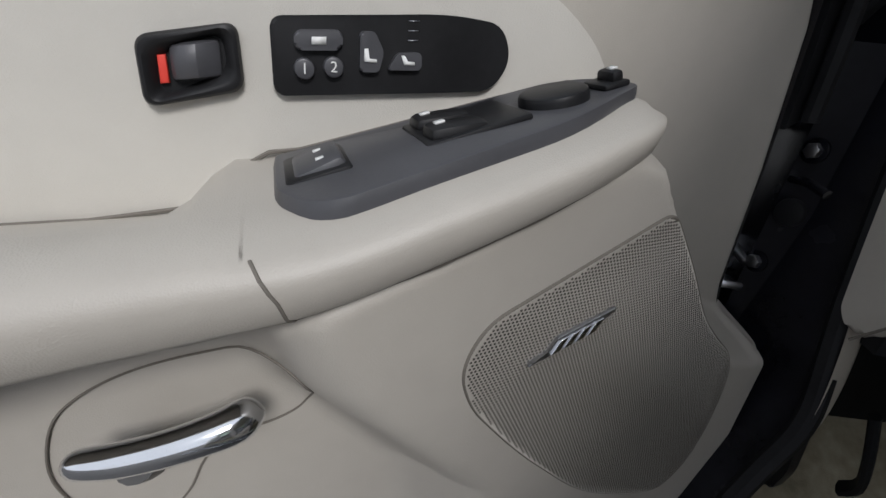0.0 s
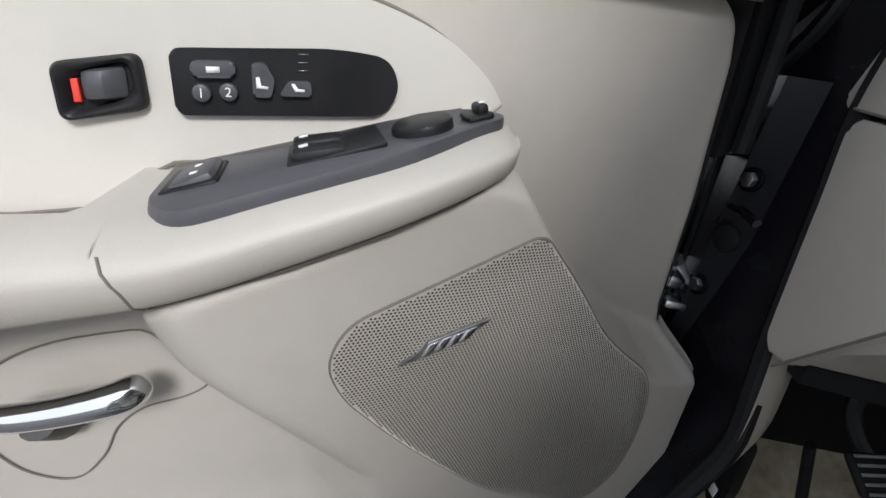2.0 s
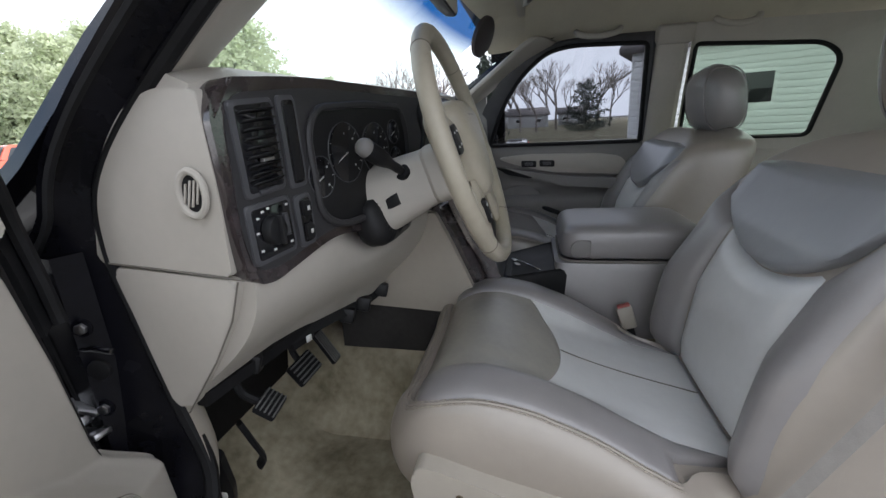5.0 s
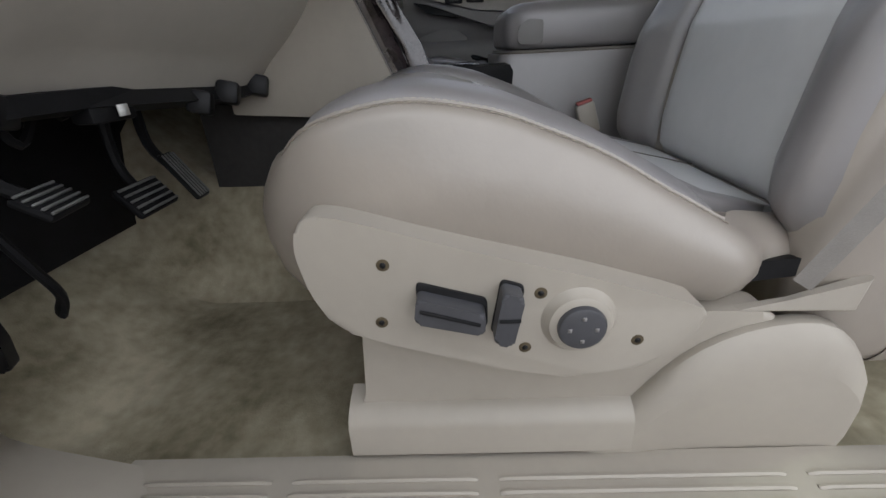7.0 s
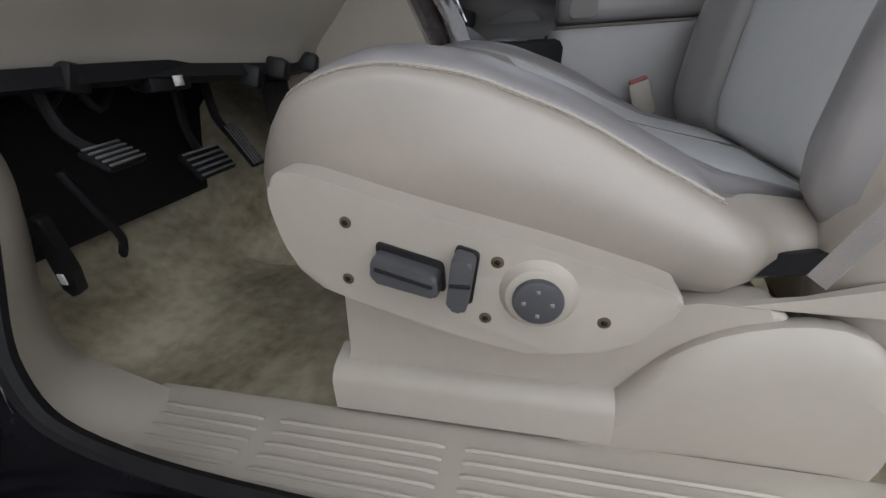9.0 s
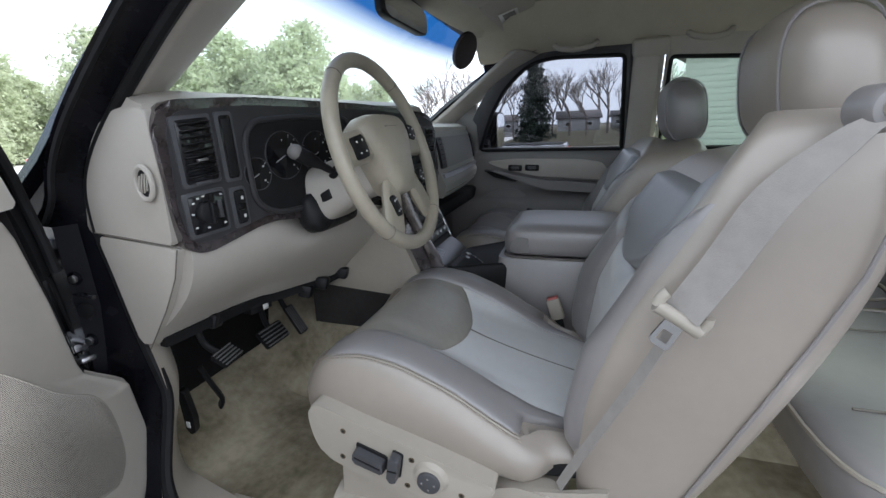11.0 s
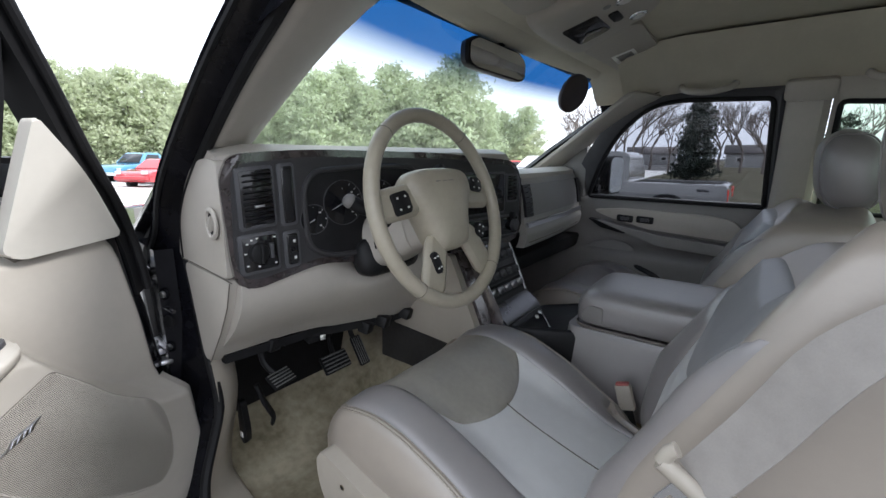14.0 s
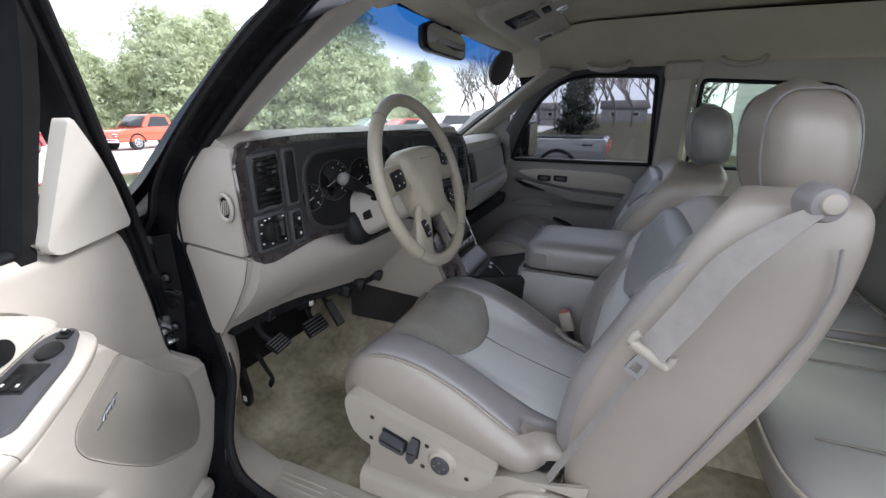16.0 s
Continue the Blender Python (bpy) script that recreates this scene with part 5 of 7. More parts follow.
tray = part("tray", loft([[V(x, y, z) for x, y in round_poly([(-0.278 + i, 0.03 - i), (-0.07 - i, 0.03 - i), (0.045 - i, -0.10), (0.04 - i, -0.14), (-0.20 + i, -0.14), (-0.225 + i, -0.09)], 0.02)] for z, i in ((0.80, 0.0), (0.935, 0.0), (0.946, 0.004), (0.950, 0.012), (0.944, 0.02))]), BLACK, stack, "glossy black console tray")
part("chrome_line", tube([V(-0.215, -0.06, 0.949), V(-0.12, 0.005, 0.949)], 0.002, 6), CHROME, tray)
for k in range(2):
    part("mark", rbox((-0.165 + 0.035 * k, -0.005 + 0.008 * k, 0.9475), (0.018, 0.008, 0.002), 0, pose(0, 0, 0, 0, 0, 30)), WHITE, tray)
part("side_trim", loft([[V(-0.283, y - 0.004, z), V(-0.288, y + 0.010, z), V(-0.288, y + 0.028, z + 0.004), V(-0.278, y + 0.03, z)] for y, z in ((0.020, 0.86), (0.022, 0.93), (0.040, 0.985), (0.072, 1.04), (0.10, 1.10), (0.118, 1.15))]), WOOD, stack, "glossy dark burl edge")
for x in (-0.262, -0.09):
    part("chrome_edge", tube([V(x, 0.122, 1.113), V(x, 0.093, 1.05), V(x, 0.066, 0.99)], 0.0022, 6), SILVER, stack)

console = thing("centre_console", (-0.02, -0.2, 0.6), "taupe centre console with a padded lid", "console")
part("body", loft([[V(x, y, z) for x, y in round_poly([(-0.19 + i, -0.055), (0.15 - i, -0.055), (0.15 - i, -0.42), (-0.19 + i, -0.42)], 0.03)] for z, i in ((0.58, 0.0), (0.80, 0.005), (0.898, 0.012), (0.910, 0.02))]), LEATHER, console)
lid = part("lid", loft([[V(0.0 + a.x * k * 1.1, -0.222 + a.y * k * 1.07, z + 0.014) for a in round_poly([(-0.148, 0.145), (0.148, 0.145), (0.148, -0.15), (-0.148, -0.15)], 0.05)] for z, k in ((0.900, 0.98), (0.905, 1.0), (0.935, 1.01), (0.955, 0.98), (0.966, 0.90), (0.970, 0.70), (0.971, 0.3), (0.9712, 0.03))]), LEATHER, console, "padded taupe leather lid", sub=1)
part("lid_gap", tube([V(0.0 + a.x * 1.1, -0.222 + a.y * 1.07, 0.912) for a in round_poly([(-0.148, 0.145), (0.148, 0.145), (0.148, -0.15), (-0.148, -0.15)], 0.05)], 0.003, 6, closed=True), SEAM, console)
part("latch", prism([V(-0.162, -0.112 + p.x, 0.940 + p.y) for p in round_poly([(0.022, -0.016), (0.022, 0.008), (0.005, 0.018), (-0.022, 0.016), (-0.022, -0.016)], 0.005)], (-0.005, 0, 0), 0.002), SHADED_TRIM, lid, "taupe lid latch")
settle(console, (-0.034, -0.04, 0), (0.80, 1, 1.158), (-0.162, 0, 0.58))

# ---- steering column and wheel ----
column = thing("steering_column", (-0.44, 0.25, 1.10), "beige steering column with a stalk", "steering column")
ax = V(0, -0.955, 0.30).normalized()
WC = V(-0.435, 0.098, 1.228)
cu, cv = V(1, 0, 0), ax.cross(V(1, 0, 0)).normalized() * -1
if cv.z < 0:
    cv = -cv
def W(a, b, d=0.0):
    """A point on the wheel's plane: a to the right, b upward, d towards the driver."""
    return WC + cu * a + cv * b + ax * d
def col_ring(d, w, hu, hd):
    return [W(p.x, p.y - 0.02, d) for p in round_poly([(-w, -hd), (w, -hd), (w, hu), (-w, hu)], 0.042, 6)]
part("shroud", loft([col_ring(-0.042, 0.046, 0.042, 0.046), col_ring(-0.055, 0.056, 0.048, 0.056), col_ring(-0.10, 0.062, 0.050, 0.064), col_ring(-0.15, 0.072, 0.052, 0.078), col_ring(-0.205, 0.078, 0.052, 0.084), col_ring(-0.24, 0.076, 0.048, 0.08)]), BEIGE, column, sub=1)
part("boot", loft([col_ring(-0.16, 0.092, 0.0, 0.092), col_ring(-0.185, 0.10, 0.0, 0.10), col_ring(-0.24, 0.10, 0.0, 0.09)]), BLACK, column, "black column boot", sub=1)
part("hub_cover", loft([col_ring(-0.012, 0.050, 0.048, 0.050), col_ring(-0.02, 0.057, 0.052, 0.057), col_ring(-0.068, 0.060, 0.053, 0.062), col_ring(-0.073, 0.055, 0.048, 0.056)]), BEIGE, column, "rounded beige hub cover", sub=1)
part("key_slot", prism([W(-0.050, b, d) for b, d in ((-0.030, -0.128), (-0.052, -0.128), (-0.056, -0.158), (-0.034, -0.158))], W(-0.0715, 0, 0) - W(-0.050, 0, 0), 0.003), BLACK, column, "black ignition key slot")
stalk = part("stalk", tube(spline([W(-0.050, -0.004, -0.105), W(-0.072, 0.010, -0.108), W(-0.095, 0.028, -0.115), W(-0.118, 0.046, -0.122), W(-0.138, 0.062, -0.128)], 4), [0.0075] * 4 + [0.0085] * 3 + [0.010, 0.012, 0.014, 0.0155, 0.016, 0.016, 0.016, 0.0155, 0.014, 0.010], 16), BLACK, column, "thick black wiper and signal stalk")
part("stalk_end", tube(spline([W(-0.131, 0.0565, -0.126), W(-0.138, 0.062, -0.128), W(-0.145, 0.068, -0.130)], 3), [0.0158, 0.0165, 0.0162, 0.0155, 0.014, 0.011, 0.006], 16), SHADED_TRIM, stalk, "grey twist end")
part("stalk_gaiter", disc(W(-0.056, -0.001, -0.106), W(-0.072, 0.010, -0.108) - W(-0.050, -0.004, -0.105), 0.015, 0.008, 20, 0.003), BLACK_MATT, stalk)

part("gear_lever", tube(spline([W(0.055, 0.0, -0.11), W(0.10, 0.03, -0.10), W(0.135, 0.075, -0.085), W(0.142, 0.12, -0.075)], 5), [0.006] * 9 + [0.009, 0.012, 0.014, 0.0145, 0.0145, 0.013, 0.010], 12), BLACK, column, "black column gear lever")

wheel = thing("steering_wheel", tuple(WC), "tan leather four-spoke steering wheel with thumb controls", "steering wheel")
RR = 0.1935
part("rim", tube([W(RR * math.cos(a), RR * math.sin(a), 0.012) for a in [k * math.pi / 36 for k in range(72)]], 0.0148, 14, closed=True), WHEEL_L, wheel, "smooth worn tan leather rim")
for a in (0.9, 2.24, 4.0, 5.42):
    part("rim_seam", tube([W(RR * math.cos(a) + 0.0150 * math.cos(q) * math.cos(a), RR * math.sin(a) + 0.0150 * math.cos(q) * math.sin(a), 0.012 + 0.0150 * math.sin(q)) for q in [k * math.pi / 8 for k in range(16)]], 0.0007, 5, closed=True), SEAM, wheel)
HUBP = [(-0.098, 0.035), (-0.092, 0.068), (-0.05, 0.082), (0.05, 0.082), (0.092, 0.068), (0.098, 0.035), (0.072, -0.015), (0.052, -0.07), (0.03, -0.088), (-0.03, -0.088), (-0.052, -0.07), (-0.072, -0.015)]
def hub_ring(k, d):
    return [W(p.x * k, p.y * k, d) for p in spline(HUBP, 4, True)]
part("hub", loft([hub_ring(0.9, -0.03), hub_ring(1.0, -0.01), hub_ring(0.99, 0.012), hub_ring(0.93, 0.026), hub_ring(0.75, 0.034), hub_ring(0.4, 0.038)]), WHEEL_L, wheel, "tan airbag cover", smooth=60)
for k in range(3):
    u0 = -0.026 + 0.021 * k
    part("emblem_bar", prism([W(u0 + p.x, 0.045 + p.y, 0.0345) for p in round_poly([(-0.008, -0.007), (0.008, -0.007), (0.008, 0.007), (-0.008, 0.007)], 0.002)], ax * 0.0012, 0.0004), SHADED_TRIM, wheel)
def spoke(a, b, w0, w1, name="spoke"):
    a, b = Vector(a), Vector(b)
    t = (b - a).normalized()
    n = Vector((-t.y, t.x))
    rings = []
    for f_ in (0.0, 0.35, 0.7, 1.0):
        c = a + (b - a) * f_
        w = w0 + (w1 - w0) * f_
        d0 = 0.020 - 0.006 * f_
        rings.append([W(*(c + n * w), d0 - 0.010), W(*(c + n * w * 0.8), d0), W(*(c - n * w * 0.8), d0), W(*(c - n * w), d0 - 0.010), W(*(c - n * w * 0.7), d0 - 0.026), W(*(c + n * w * 0.7), d0 - 0.026)])
    return part(name, loft(rings), WHEEL_L, wheel, sub=1)
spoke((-0.07, 0.025), (-0.186, 0.015), 0.036, 0.034)
spoke((0.07, 0.025), (0.186, 0.015), 0.036, 0.034)
spoke((-0.04, -0.05), (-0.088, -0.168), 0.034, 0.038)
spoke((0.05, -0.045), (0.115, -0.152), 0.034, 0.038)
def pad(a, b, w, h, rot, name, label=""):
    m = Matrix.Rotation(radians(rot), 2)
    p = part(name, prism([W(*(Vector((a, b)) + m @ q), 0.014) for q in round_poly([(-w, -h), (w, -h), (w, h), (-w, h)], 0.008)], ax * 0.008, 0.003), BLACK, wheel, label)
    for k in range(4):
        q = Vector((a, b)) + m @ Vector(((-0.5 if k % 2 else 0.5) * w, (-0.5 if k > 1 else 0.5) * h))
        part("mark", prism([W(*(q + Vector(e)), 0.022) for e in ((-0.0024, -0.0018), (0.0024, -0.0018), (0.0024, 0.0018), (-0.0024, 0.0018))], ax * 0.0008), WHITE, p)
pad(-0.128, 0.018, 0.022, 0.021, 8, "control_pad", "black four-way thumb pad")
pad(0.128, 0.040, 0.020, 0.016, -10, "control_pad", "black thumb pad")
pad(-0.070, -0.105, 0.009, 0.022, 12, "control_strip", "black thumb strip")
pad(0.105, -0.062, 0.013, 0.016, -30, "control_strip", "black thumb strip")
WHEEL_AT = (-0.047, -0.028, 0.020)
settle(wheel, WHEEL_AT, (0.92, 0.92, 0.92), WC)
settle(column, WHEEL_AT, (0.865, 0.865, 0.865), WC)

# ---- seats ----
SEAMZ = tuple((p.x, p.y) for p in spline(((-0.34, 0.755), (-0.27, 0.787), (-0.228, 0.813), (-0.19, 0.835), (-0.156, 0.852), (-0.123, 0.870), (-0.09, 0.885), (-0.056, 0.897), (-0.021, 0.909), (0.035, 0.919), (0.073, 0.917), (0.102, 0.910), (0.13, 0.896), (0.158, 0.868)), 4))
MIDL = tuple((p.x, p.y) for p in spline(((-0.34, 0.80), (-0.25, 0.822), (-0.12, 0.853), (-0.05, 0.878), (0.03, 0.912), (0.07, 0.917), (0.10, 0.911), (0.13, 0.893), (0.158, 0.862)), 4))


def cushion_top(q, y):
    """Height of the cushion; q runs from -1 (door side) to 1 across it."""
    b, mid = interp(y, SEAMZ), interp(y, MIDL)
    a = min(abs(q), 1)
    hump = b + 0.010 * (1 - max(0, (a - 0.74) / 0.26) ** 2)
    top = mid + (max(hump, mid) - mid) * smooth01((a - 0.42) / 0.30) if a < 0.74 else max(hump, mid) + (hump - max(hump, mid)) * smooth01((a - 0.74) / 0.2)
    return top + 0.012 * smooth01((y + 0.25) / 0.25)


def cushion_plan():
    return round_poly([(-0.268, 0.168), (-0.267, -0.218), (-0.226, -0.240), (-0.20, -0.325), (0.20, -0.325), (0.226, -0.240), (0.267, -0.218), (0.268, 0.168)], [0.085, 0.045, 0.03, 0.02, 0.02, 0.03, 0.045, 0.085], 8)


def make_seat(cx, mirror, label, tower):
    """One front seat; mirror 1: door side towards -x."""
    hw = 0.233
    seat = thing("front_seat", (cx, -0.15, 0.6), label, "seat", "front seats")
    X = lambda q: cx + q * hw * mirror
    plan = []
    raw = cushion_plan()
    for i, p in enumerate(raw):
        q = raw[(i + 1) % len(raw)]
        n = max(1, int((q - p).length / 0.012))
        plan += [p.lerp(q, k / n) for k in range(n)]
    centre = Vector((0, -0.06))
    def nrm(i):
        d = plan[(i + 2) % len(plan)] - plan[i - 2]
        n = Vector((-d.y, d.x)).normalized()
        return n if n.dot(plan[i] - centre) > 0 else -n
    NR = [nrm(i) for i in range(len(plan))]
    rings = []
    for f, o in ((0, -0.02), (0.12, 0.0), (0.3, 0.014), (0.5, 0.021), (0.68, 0.021), (0.83, 0.015), (0.94, 0.007)):
        rings.append([])
        for p, n in zip(plan, NR):
            c = p + n * o
            low = interp(p.y, ((-0.25, 0.742), (-0.20, 0.748), (0.0, 0.764), (0.16, 0.75)))
            rings[-1].append(V(cx + c.x * mirror * 0.869, c.y, low + (cushion_top(p.x / 0.268, p.y) - low) * f))
    for k in (1.0, 0.985, 0.965, 0.95, 0.93, 0.88, 0.80, 0.7, 0.58, 0.45, 0.3, 0.15, 0.03):
        rings.append([V(cx + c.x * mirror * 0.869, c.y, cushion_top(c.x / 0.268, c.y) - (0.011 if k < 0.935 else 0.0)) for c in [centre + (p - centre) * k for p in plan]])
    part("cushion", loft(rings), LEATHER_SIDE, seat, "tan leather cushion", smooth=80)
    # top panels, laid on the cushion
    def patch(fn, nu, nv, lift):
        def f(s, t):
            q, y = fn(s, t)
            e = min(s, 1 - s, t, 1 - t)
            return V(X(q), y, cushion_top(q, y) + lift * smooth01(e / 0.2) - 0.0005 + 0.0025 * smooth01(e / 0.02))
        return sheet(f, nu, nv, (0, 0, -0.012))
    def yf(q):
        return -0.020 - 0.052 * math.cos(min(abs(q) / 0.60, 1) * math.pi / 2) ** 0.7
    part("insert_panel", patch(lambda s, t: (-0.60 + 1.20 * s, -0.31 + (yf(-0.60 + 1.20 * s) + 0.31) * t), 24, 24, 0.003), LEATHER_PALE, seat, "pale grey leather seat insert", smooth=70)
    part("thigh_panel", patch(lambda s, t: (-0.60 + 1.20 * s, yf(-0.60 + 1.20 * s) + 0.0005 + (0.138 - yf(-0.60 + 1.20 * s)) * t), 24, 20, 0.008), LEATHER_WORN if tower else LEATHER, seat, "worn olive-taupe leather thigh pad", smooth=70)
    part("insert_seam", tube([V(X(0.02), y, cushion_top(0.02, y) + 0.0052) for y in [-0.30 + 0.228 * k / 12 for k in range(13)]], 0.0012, 5), SEAM, seat)
    def front_y(q):
        return min(0.138, 0.072 + 0.95 * math.sqrt(max(0.083 ** 2 - max(q * 0.268 - 0.183, 0) ** 2, 0)))
    for sg in (-1, 1):
        part("bolster_panel", patch(lambda s, t: (sg * (0.602 + 0.353 * s), -0.300 + 0.096 * smooth01(s / 0.5) + (front_y(0.602 + 0.353 * s) + 0.300 - 0.096 * smooth01(s / 0.5)) * t), 12, 28, 0.003), LEATHER, seat, "creased taupe leather bolster", smooth=70)
    edge = [(p, k) for k, p in enumerate(plan) if p.y > -0.212]
    first = max(range(len(edge)), key=lambda j: (edge[j][0] - edge[j - 1][0]).length)
    edge = edge[first:] + edge[:first]
    def along(k, lift):
        return [V(cx + c.x * mirror * 0.869, c.y, cushion_top(c.x / 0.268, c.y) + lift) for c in [centre + (p - centre) * k for p, _ in edge]]
    part("piping", tube(along(0.972, 0.0008), 0.0016, 6), LEATHER_SIDE, seat, "double-stitched piping")
    bst = bmesh.new()
    for k in (0.989, 0.957):
        line = along(k, 0.001)
        for a, b in zip(line, line[1:]):
            for h in (0.0, 0.5):
                c, d = a.lerp(b, h + 0.1), a.lerp(b, h + 0.42)
                tube([c, d], 0.0006, 4, bm=bst)
    part("stitching", bst, STITCH, seat, "pale stitching")
    # backrest
    FRONT = ((0.66, -0.345), (0.76, -0.322), (0.86, -0.316), (0.98, -0.333), (1.10, -0.384), (1.19, -0.44), (1.25, -0.495))
    BACK = ((0.66, -0.38), (0.74, -0.43), (0.82, -0.475), (0.95, -0.54), (1.05, -0.585), (1.15, -0.61), (1.20, -0.615), (1.25, -0.60))
    def bring(z, k):
        yf_, yb_ = interp(z, FRONT), interp(z, BACK)
        pts = []
        for q, f_ in ((-0.55, 0.0), (-0.70, -0.018), (-0.85, -0.040), (-0.96, -0.030), (-1.0, 0.012), (-1.02, 0.07), (-1.02, 0.55), (-1.01, 0.88), (-0.92, 1.0), (-0.5, 1.02), (0, 1.03), (0.5, 1.02), (0.92, 1.0), (1.01, 0.88), (1.02, 0.55), (1.02, 0.07), (1.0, 0.012), (0.96, -0.030), (0.85, -0.040), (0.70, -0.018), (0.55, 0.0), (0, 0.004)):
            y = yf_ + (yb_ - yf_) * f_ if f_ >= 0.5 else yf_ - f_ * (1 if f_ > 0 else 1 - 0.75 * smooth01((z - 0.92) / 0.22))
            # raise the outer shoulder that carries the belt
            lift = (0.062 if tower else 0.0) * smooth01((-q - 0.55) / 0.4) * smooth01((z - 1.0) / 0.25)
            drop = 0.03 * smooth01((abs(q) - 0.6) / 0.4) * smooth01((z - 1.15) / 0.1) * (0 if (tower and q < 0) else 1)
            pts.append(V(X(q * k), y, z + lift - drop))
        return pts
    BR = [(0.655, 0.88), (0.68, 0.97), (0.76, 1.0), (0.86, 1.0), (0.98, 1.0), (1.08, 1.0), (1.15, 0.985), (1.20, 0.95), (1.225, 0.88)]
    rb = [bring(z, k) for z, k in BR]
    cap = [V(p.x * 0.7 + cx * 0.3, p.y * 0.6 - 0.515 * 0.4, p.z + 0.010) for p in rb[-1]]
    part("backrest", loft(rb + [cap]), LEATHER_SIDE, seat, "tan leather backrest", sub=2, smooth=80)
    def bpatch(q0, q1, z0, z1, d, zfun=None):
        def f(s, t):
            q = q0 + (q1 - q0) * s
            zz0, zz1 = (zfun(q) if zfun else (z0, z1))
            z = zz0 + (zz1 - zz0) * t
            a = abs(q)
            y = interp(z, FRONT) + 0.034 * (1 - 0.75 * smooth01((z - 0.92) / 0.22)) * smooth01((a - 0.52) / 0.30) * (1 - 0.6 * smooth01((a - 0.86) / 0.1))
            e = min(s, 1 - s, t, 1 - t)
            lift = (0.062 if tower else 0.0) * smooth01((-q - 0.55) / 0.4) * smooth01((z - 1.0) / 0.25)
            drop = 0.03 * smooth01((abs(q) - 0.6) / 0.4) * smooth01((z - 1.15) / 0.1) * (0 if (tower and q < 0) else 1)
            return V(X(q), y + d * smooth01(e / 0.1) - 0.003 * (1 - smooth01(e / 0.02)), z + lift - drop)
        return sheet(f, 14, 24, (0, -0.012, 0))
    arch = lambda q: 1.045 + 0.045 * (abs(q) / 0.58) ** 2
    part("back_insert", bpatch(-0.572, 0.572, 0, 0, 0.015, lambda q: (0.80, arch(q))), LEATHER_PALE, seat, "pale grey leather back insert", smooth=70)
    part("shoulder_panel", bpatch(-0.86, 0.86, 0, 0, 0.017, lambda q: (arch(q) + 0.002, 1.19)), LEATHER_DARK, seat, "slate grey shoulder panel", smooth=70)
    for sg in (-1, 1):
        part("side_panel", bpatch(sg * 0.575, sg * 0.96, 0.80, 1.165, 0.014, lambda q: (0.80, min(arch(q) - 0.002, 1.15))), LEATHER, seat, "taupe leather side bolster", smooth=70)
    # head restraint
    hz = 1.325 if tower else 1.305
    hr = []
    for t_ in range(9):
        a = -1 + 2 * t_ / 8
        k = max(1 - abs(a) ** 3.0, 0.02) ** 0.45
        hr.append([V(cx + 0.122 * k * p.x, -0.565 + 0.062 * k * p.y + 0.012 * a, hz + 0.105 * a) for p in [Vector((math.copysign(abs(math.cos(b)) ** 0.6, math.cos(b)), math.copysign(abs(math.sin(b)) ** 0.75, math.sin(b)))) for b in [j * math.pi / 12 for j in range(24)]]])
    part("headrest", loft(hr), LEATHER_SIDE if tower else LEATHER, seat, "rounded leather head restraint", sub=1, smooth=80)
    for sg in (-1, 1):
        xq = cx + sg * 0.078
        path = []
        for a, fb in [(-0.9 + 0.06 * j, 1) for j in range(31)] + [(0.9 - 0.06 * j, -1) for j in range(31)]:
            k = max(1 - abs(a) ** 3.0, 0.02) ** 0.45
            c_ = min((0.078 / (0.122 * k)) ** (1 / 0.6), 1) if k > 0.64 else 1.0
            if c_ < 1:
                path.append(V(xq, -0.565 + 0.0615 * k * fb * math.sqrt(1 - c_ * c_) ** 0.75 + 0.012 * a, hz + 0.1045 * a))
        part("headrest_seam", tube(path, 0.0022, 5), LEATHER, seat, "double seam")
        part("headrest_post", tube([V(cx + sg * 0.05, -0.545, hz - 0.14), V(cx + sg * 0.05, -0.56, hz - 0.06)], 0.006, 8), CHROME, seat)
    return seat, X


driver, XD = make_seat(-0.487, 1, "power driver seat in worn tan and grey leather", True)
passenger, XP = make_seat(0.33, -1, "passenger seat in tan and grey leather", False)

SCREW = mat("brown_screw", (0.12, 0.095, 0.06), 0.5, metal=0.6, var=0.2, scale=200)
# driver seat: side shield with switches, base, belt
sh = [(0.122, 0.872), (0.130, 0.848), (0.124, 0.81), (0.108, 0.776), (0.069, 0.761), (-0.021, 0.733), (-0.084, 0.720), (-0.103, 0.727), (-0.142, 0.731), (-0.160, 0.752), (-0.178, 0.772), (-0.178, 0.784), (-0.160, 0.792), (-0.09, 0.815), (0.0, 0.840), (0.095, 0.870)]
shield = part("side_shield", prism([V(-0.70, y, z) for y, z in round_poly(sh, 0.012, 3)], (-0.045, 0, 0), 0.011, 4), PLASTIC, driver, "beige plastic seat side shield", smooth=50)
for y, z in ((0.066, 0.832), (0.072, 0.782), (-0.050, 0.804), (-0.040, 0.754), (-0.128, 0.758)):
    sc = part("screw", disc((-0.7442, y, z), (-1, 0, 0), 0.0050, 0.0012, 16, 0.0004), SCREW, shield, "recessed screw")
    part("screw_slot", disc((-0.7454, y, z), (-1, 0, 0), 0.0024, 0.0004, 8), BLACK, sc)
def sidebox(pts, x0, x1, bev, m, name, parent, label=""):
    return part(name, prism([V(x0, p.x, p.y) for p in round_poly(pts, 0.005)], (x1 - x0, 0, 0), bev), m, parent, label)
sidebox([(0.043, 0.818), (-0.010, 0.802), (-0.010, 0.776), (0.043, 0.790)], -0.744, -0.7475, 0.001, BLACK, "switch_slot", shield)
